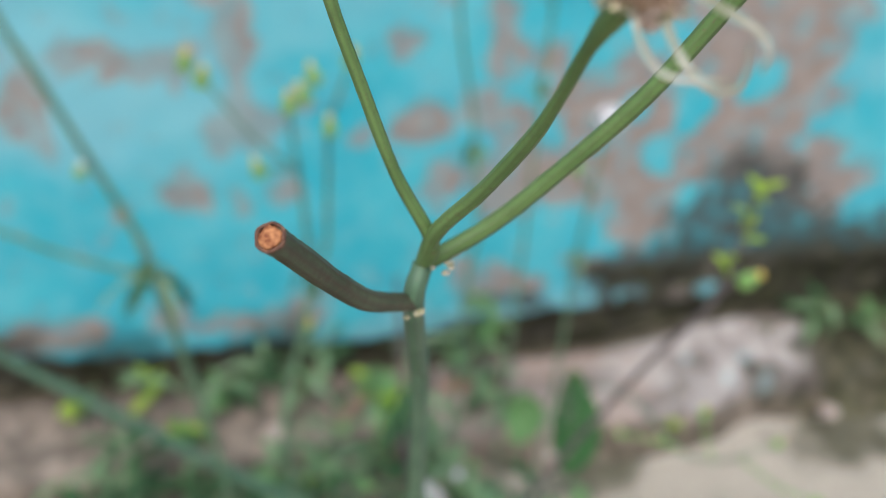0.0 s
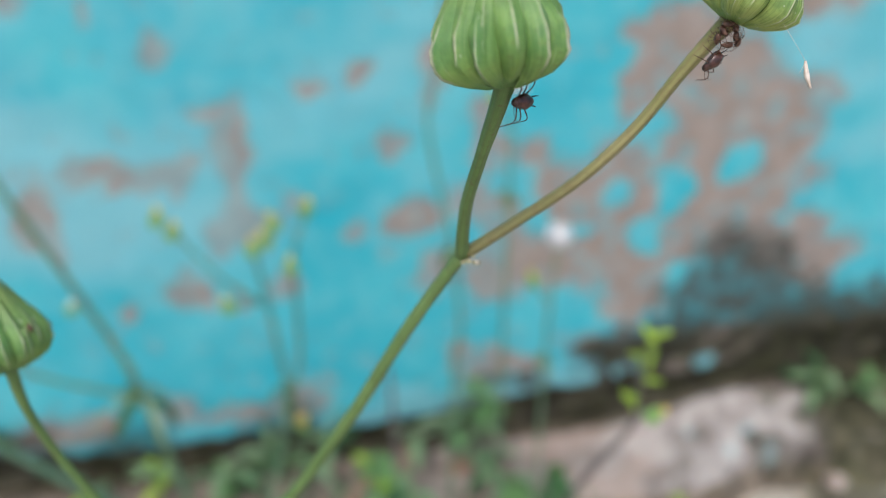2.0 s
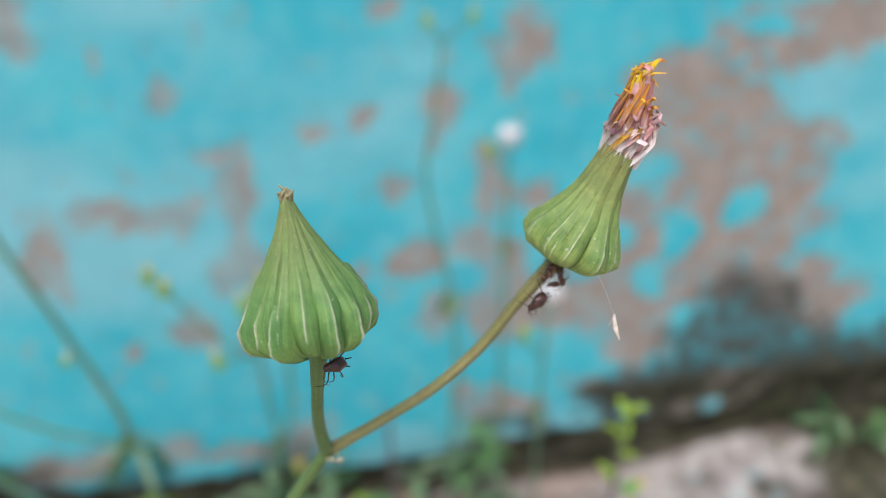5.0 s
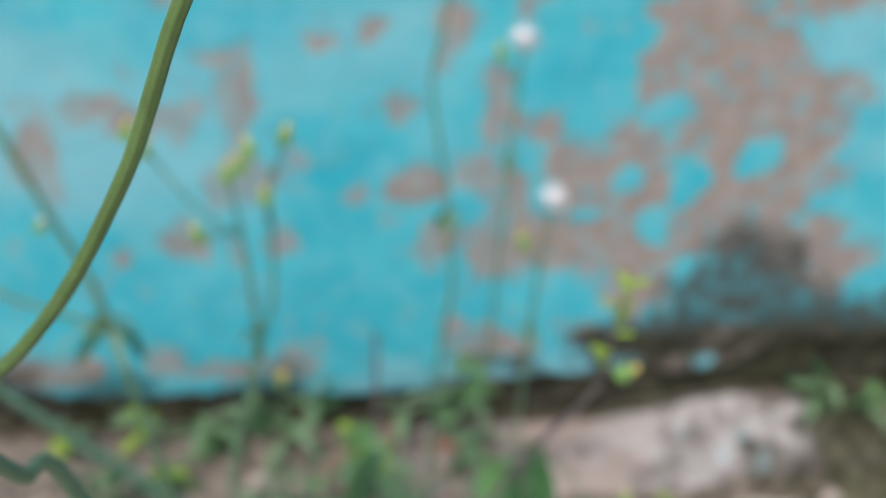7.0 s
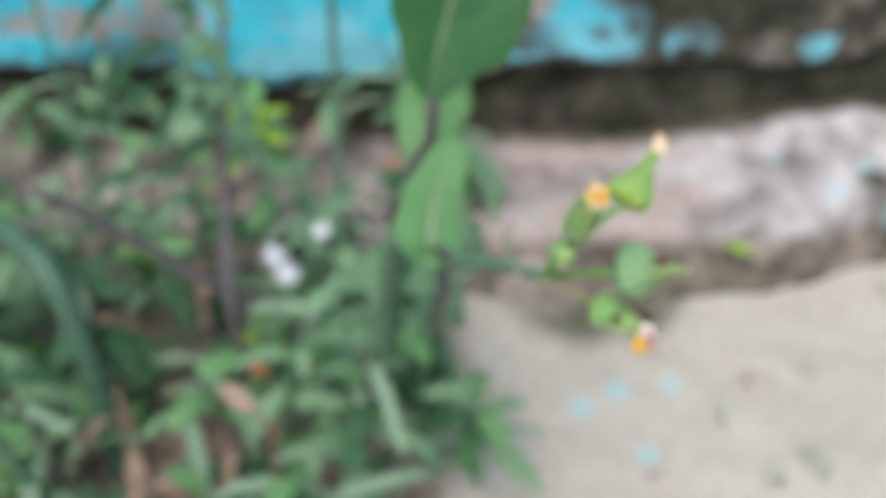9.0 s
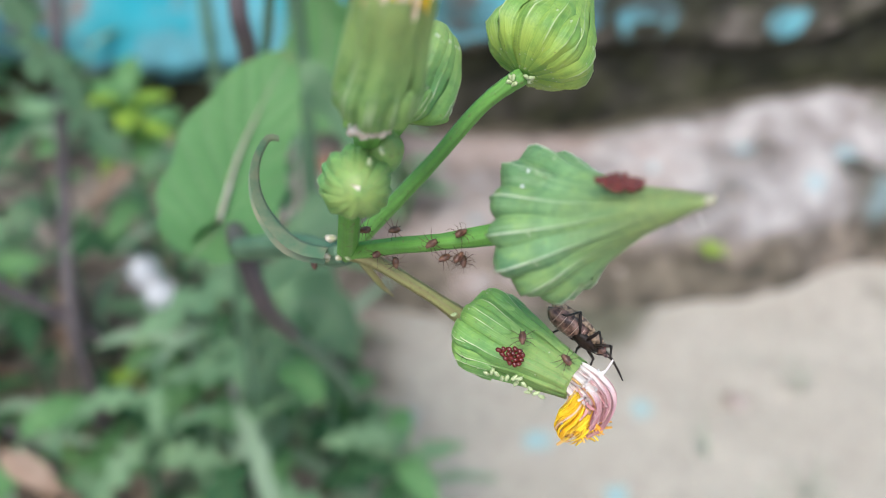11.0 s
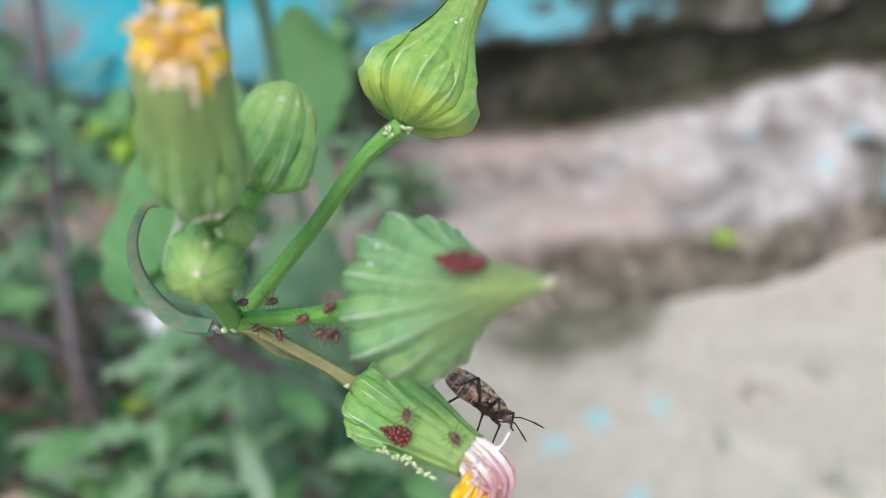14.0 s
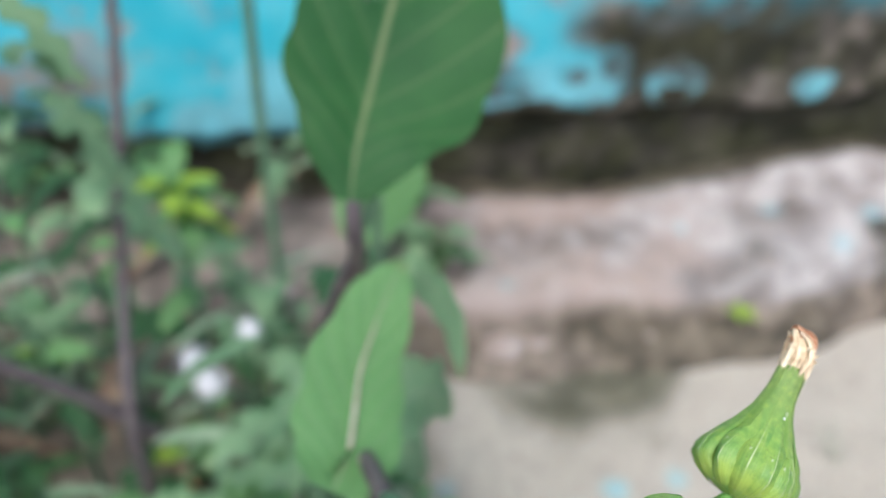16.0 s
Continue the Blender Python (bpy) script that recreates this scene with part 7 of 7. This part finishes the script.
def build_woody_stems():
    t = thing("woody_stem", (-0.300, -0.338, 0.0), "purple-brown woody stem with a side branch", "plant")
    part("stem", tube([(-0.300, -0.338, 0.0), (-0.302, -0.33, 0.10), (-0.3045, -0.32, 0.152), (-0.311, -0.265, 0.208), (-0.3105, -0.22, 0.284), (-0.311, -0.19, 0.36)], [0.0034, 0.0032, 0.0031, 0.0028, 0.0026, 0.0024], 10, 6, 0, 0.1), STEM_DARK, t)
    part("branch", tube([(-0.296, -0.318, 0.128), (-0.3045, -0.320, 0.142), (-0.3230, -0.3260, 0.167), (-0.3396, -0.3319, 0.1872), (-0.380, -0.345, 0.232)], [0.0028, 0.0034, 0.0034, 0.0032, 0.0028], 9, 6, 0, 0.1), STEM_DARK, t)
    for k in range(14):
        z = 0.20 + 0.012 * k
        p = Vector((-0.311, -0.265 + 0.6 * (0.215 - z), z)) - Vector(t.location)
        attach("leaf", BLADES[(0, 3, 1)[k % 3]], t, m=Matrix.Translation(p) @ Matrix.Rotation(k * 2.1, 4, "Z") @ Matrix.Rotation(-0.3 + 0.1 * (k % 4), 4, "X") @ Matrix.Scale(0.75, 4))
    # broad-leaved thistle whose dark leaf hangs over the path
    t = thing("sow_thistle", (-0.222, -0.345, 0.0), "leafy sow thistle with one broad dark hanging leaf", "plant", "sow thistles")
    part("stem", tube([(-0.222, -0.345, 0.0), (-0.2200, -0.380, 0.16), (-0.2143, -0.4083, 0.2640)], [0.0036, 0.003, 0.0024], 10, 6), STEM_TEAL, t, "grey-green foot of the stem")
    part("stem", tube([(-0.2143, -0.4083, 0.2640), (-0.2068, -0.4223, 0.2973), (-0.2026, -0.4299, 0.3133), (-0.2030, -0.4325, 0.3265), (-0.2010, -0.4130, 0.3440), (-0.1980, -0.380, 0.39)], [0.0024, 0.0021, 0.0019, 0.0017, 0.0014, 0.001], 10, 6), STEM_DARK, t)
    part("leaf", leaf_data([(-0.2035, -0.4330, 0.3285), (-0.2022, -0.4266, 0.3362), (-0.1997, -0.4182, 0.3435), (-0.1949, -0.4031, 0.3564), (-0.1902, -0.3861, 0.3669), (-0.1847, -0.3659, 0.3784)], 0.047, (0.95, -0.15, -0.25), 0.02, 8, 8, 11, 0.16, left=0.75, pinch=0.45), LEAF_BROAD, t, "broad dark green leaf with a pale midrib")
    part("petiole", tube([(-0.2215, -0.350, 0.03), (-0.215, -0.325, 0.13), (-0.2062, -0.3104, 0.2324)], [0.0018, 0.0014, 0.0011], 8, 5), STEM_TEAL, t)
    part("leaf", leaf_data([(-0.2062, -0.3104, 0.2324), (-0.1972, -0.3009, 0.2468), (-0.1928, -0.2964, 0.2659), (-0.1953, -0.2944, 0.283)], 0.036, (0.8, -0.5, -0.3), 0.03, 9), LEAF_LIGHT, t)
    part("leaf", leaf_data([(-0.2068, -0.4223, 0.2973), (-0.1928, -0.4308, 0.3102), (-0.1860, -0.4303, 0.3035), (-0.1815, -0.4313, 0.2945), (-0.1795, -0.4348, 0.2820)], 0.007, (0.3, 0.5, 0.8), 0.05, 10), LEAF, t)
    part("leaf", leaf_data([(-0.2110, -0.4150, 0.2790), (-0.2260, -0.4160, 0.2780), (-0.2430, -0.4142, 0.2680), (-0.2540, -0.4165, 0.2560)], 0.013, (0.5, -0.6, 0.6), 0.06, 21), LEAF, t)
    for k in range(9):
        z = 0.08 + 0.02 * k
        p = Vector((-0.219 + 0.015 * k / 9, -0.352 - 0.003 * k, z)) - Vector(t.location)
        attach("leaf", BLADES[(0, 4, 3)[k % 3]], t, m=Matrix.Translation(p) @ Matrix.Rotation(k * 2.3 + 0.8, 4, "Z") @ Matrix.Rotation(0.35, 4, "X") @ Matrix.Scale(0.8, 4))


def build_small_finds():
    t = thing("seed_stalk", (-0.262, -0.245, 0.0), "short stalk with tufts of white seed fluff", "plant")
    part("stem", tube([(-0.262, -0.245, 0.0), (-0.266, -0.26, 0.08), (-0.2822, -0.2819, 0.1308)], [0.0018, 0.0014, 0.001], 8, 5), STEM_TEAL, t)
    part("branch", tube([(-0.266, -0.26, 0.08), (-0.262, -0.268, 0.11), (-0.2565, -0.2870, 0.1620)], [0.0012, 0.001, 0.0008], 7, 4), STEM_TEAL, t)
    fluff(t, (-0.2860, -0.2800, 0.1390), 0.0095, 1)
    fluff(t, (-0.2777, -0.2890, 0.1325), 0.0095, 2)
    fluff(t, (-0.2565, -0.2870, 0.1649), 0.0068, 3)
    rng = random.Random(6)
    for name, label, p, size, mat in (("dry_leaf", "small yellowed leaf caught in the weeds", (-0.1857, -0.1602, -0.0132), 0.006, TINY_YELLOW), ("dry_leaf", "red-brown withered leaf among the weeds", (-0.3035, -0.2829, 0.0389), 0.009, RED_DRY)):
        d = thing(name, (p[0], p[1], 0.0), label, "leaf", "dry leaves")
        part("blade", leaf_data([(p[0] - size, p[1], p[2]), (p[0], p[1], p[2] + 0.002), (p[0] + size, p[1] - 0.002, p[2] - 0.002)], size * 1.3, (0, 0.7, 0.5), 0.05, 3, 4, 5, 0.3), mat, d)
        part("stalk", tube([(p[0] - size, p[1], p[2]), (p[0] - size, p[1] + 0.004, p[2] * 0.5), (p[0], p[1], -0.002)], [0.0008, 0.001, 0.0012], 6, 5), DRY_BROWN, d)
    d = thing("dry_leaf", (-0.2774, -0.4293, 0.0), "large tan dry leaf standing among the weeds", "leaf", "dry leaves")
    q = np.array((-0.2774, -0.4293, 0.1873))
    part("blade", leaf_data([q + (-0.006, 0.002, 0.005), q, q + (0.008, -0.002, -0.007)], 0.008, (0.3, 0.7, 0.6), 0.04, 31, 5, 7, 0.35), TAN_DRY, d)
    part("stalk", tube([q + (0.008, -0.002, -0.007), q + (0.012, 0.0, -0.03), (q[0] + 0.012, q[1] + 0.01, -0.002)], [0.0008, 0.001, 0.0012], 6, 5), DRY_BROWN, d)
    for k in range(5):
        x, y = -0.375 + 0.016 * k, -0.345 - 0.02 * (k % 3)
        s = thing("dead_weed", (x, y, 0.0), "dead brown weed stem standing in the soil", "plant", "dead stems")
        part("stem", tube([(x, y, -0.002), (x + 0.006 * (k % 2), y - 0.004, 0.05), (x + 0.012 - 0.006 * k, y - 0.012, 0.11 + 0.012 * (k % 3))], [0.0026, 0.002, 0.0012], 7, 5, 0, 0.2, k), DRY_BROWN, s)
        for j in range(2):
            attach("leaf", BLADES[6], s, m=Matrix.Translation((0.003 * (k % 2), -0.005, 0.04 + 0.03 * j)) @ Matrix.Rotation(k + j * 2.2, 4, "Z") @ Matrix.Scale(0.7, 4))
    # dry fallen leaves on the soil
    for k in range(16):
        x, y = -0.20 - 0.3 * rng.random(), -0.46 + 0.26 * rng.random()
        d = thing("dry_leaf", (x, y, 0.018), "curled dry brown leaf on the soil", "leaf", "dry leaves")
        a = rng.uniform(0, 6.28)
        e = np.array((math.cos(a), math.sin(a), 0)) * rng.uniform(0.010, 0.02)
        b = np.array((x, y, 0.020))
        part("blade", leaf_data([b - e, b + (0, 0, 0.004), b + e + (0, 0, 0.006)], 0.012, (-e[1], e[0], 0.002), 0.05, k, 4, 5, 0.3), DRY_BROWN, d)
    for k in range(6):
        x, y, z = -0.21 - 0.1 * rng.random(), -0.43 + 0.1 * rng.random(), 0.012
        s = thing("twig", (x, y, z), "short dry brown twig on the soil", "twig", "twigs")
        a = rng.uniform(0, 3.14)
        e = np.array((math.cos(a), math.sin(a), 0.1)) * 0.03
        part("wood", tube([np.array((x, y, z)) - e + (0, 0, 0.004), np.array((x, y, z + 0.006)), np.array((x, y, z)) + e], [0.0016, 0.0014, 0.001], 7, 4, 0, 0.2, k), DRY_BROWN, s)
    # stones on the concrete and at the ledge's foot
    for k, (x, y, z, r) in enumerate([(0.068, -0.258, 0.002, 0.008), (-0.031, -0.343, 0.0, 0.006), (-0.10, -0.140, 0.012, 0.020), (-0.075, -0.138, 0.008, 0.015), (0.02, -0.134, 0.008, 0.012), (-0.27, -0.12, 0.052, 0.016), (-0.235, -0.11, 0.055, 0.012), (-0.46, -0.10, 0.055, 0.018), (-0.61, -0.09, 0.06, 0.02), (0.12, -0.10, 0.058, 0.012), (0.34, -0.13, 0.02, 0.016)]):
        s = thing("stone", (x, y, z), "small rough pinkish-grey stone", "stone", "loose stones")
        part("rock", blob((x, y, z), (r, r * 0.8, r * 0.62), 16, 11, None, 0.7, 10 + k), STONE, s)


build_background_stalks()
build_leaning_stem()
build_woody_stems()
build_small_finds()
build_weeds()


# ---- what moves: the bug's feelers ----
def motions():
    for s, feeler in zip((-1, 1), BUG_ANTENNAE):
        at = Vector((0.00255, 0.00022 * s, 0.0009))
        swing = [(0.0, 0, 0), (8.5, 0, 0), (11.8, 38, -35), (12.2, 30, -38), (12.6, 12, -20), (13.0, 2, 8), (13.5, -4, 24), (13.9, 4, 16), (14.5, -8, 30), (15.2, 0, 22), (16.0, -4, 26)]
        walk(feeler, [(t, Matrix.Translation(at) @ Euler((0, radians(a), radians(b * s))).to_matrix().to_4x4()) for t, a, b in swing])


motions()
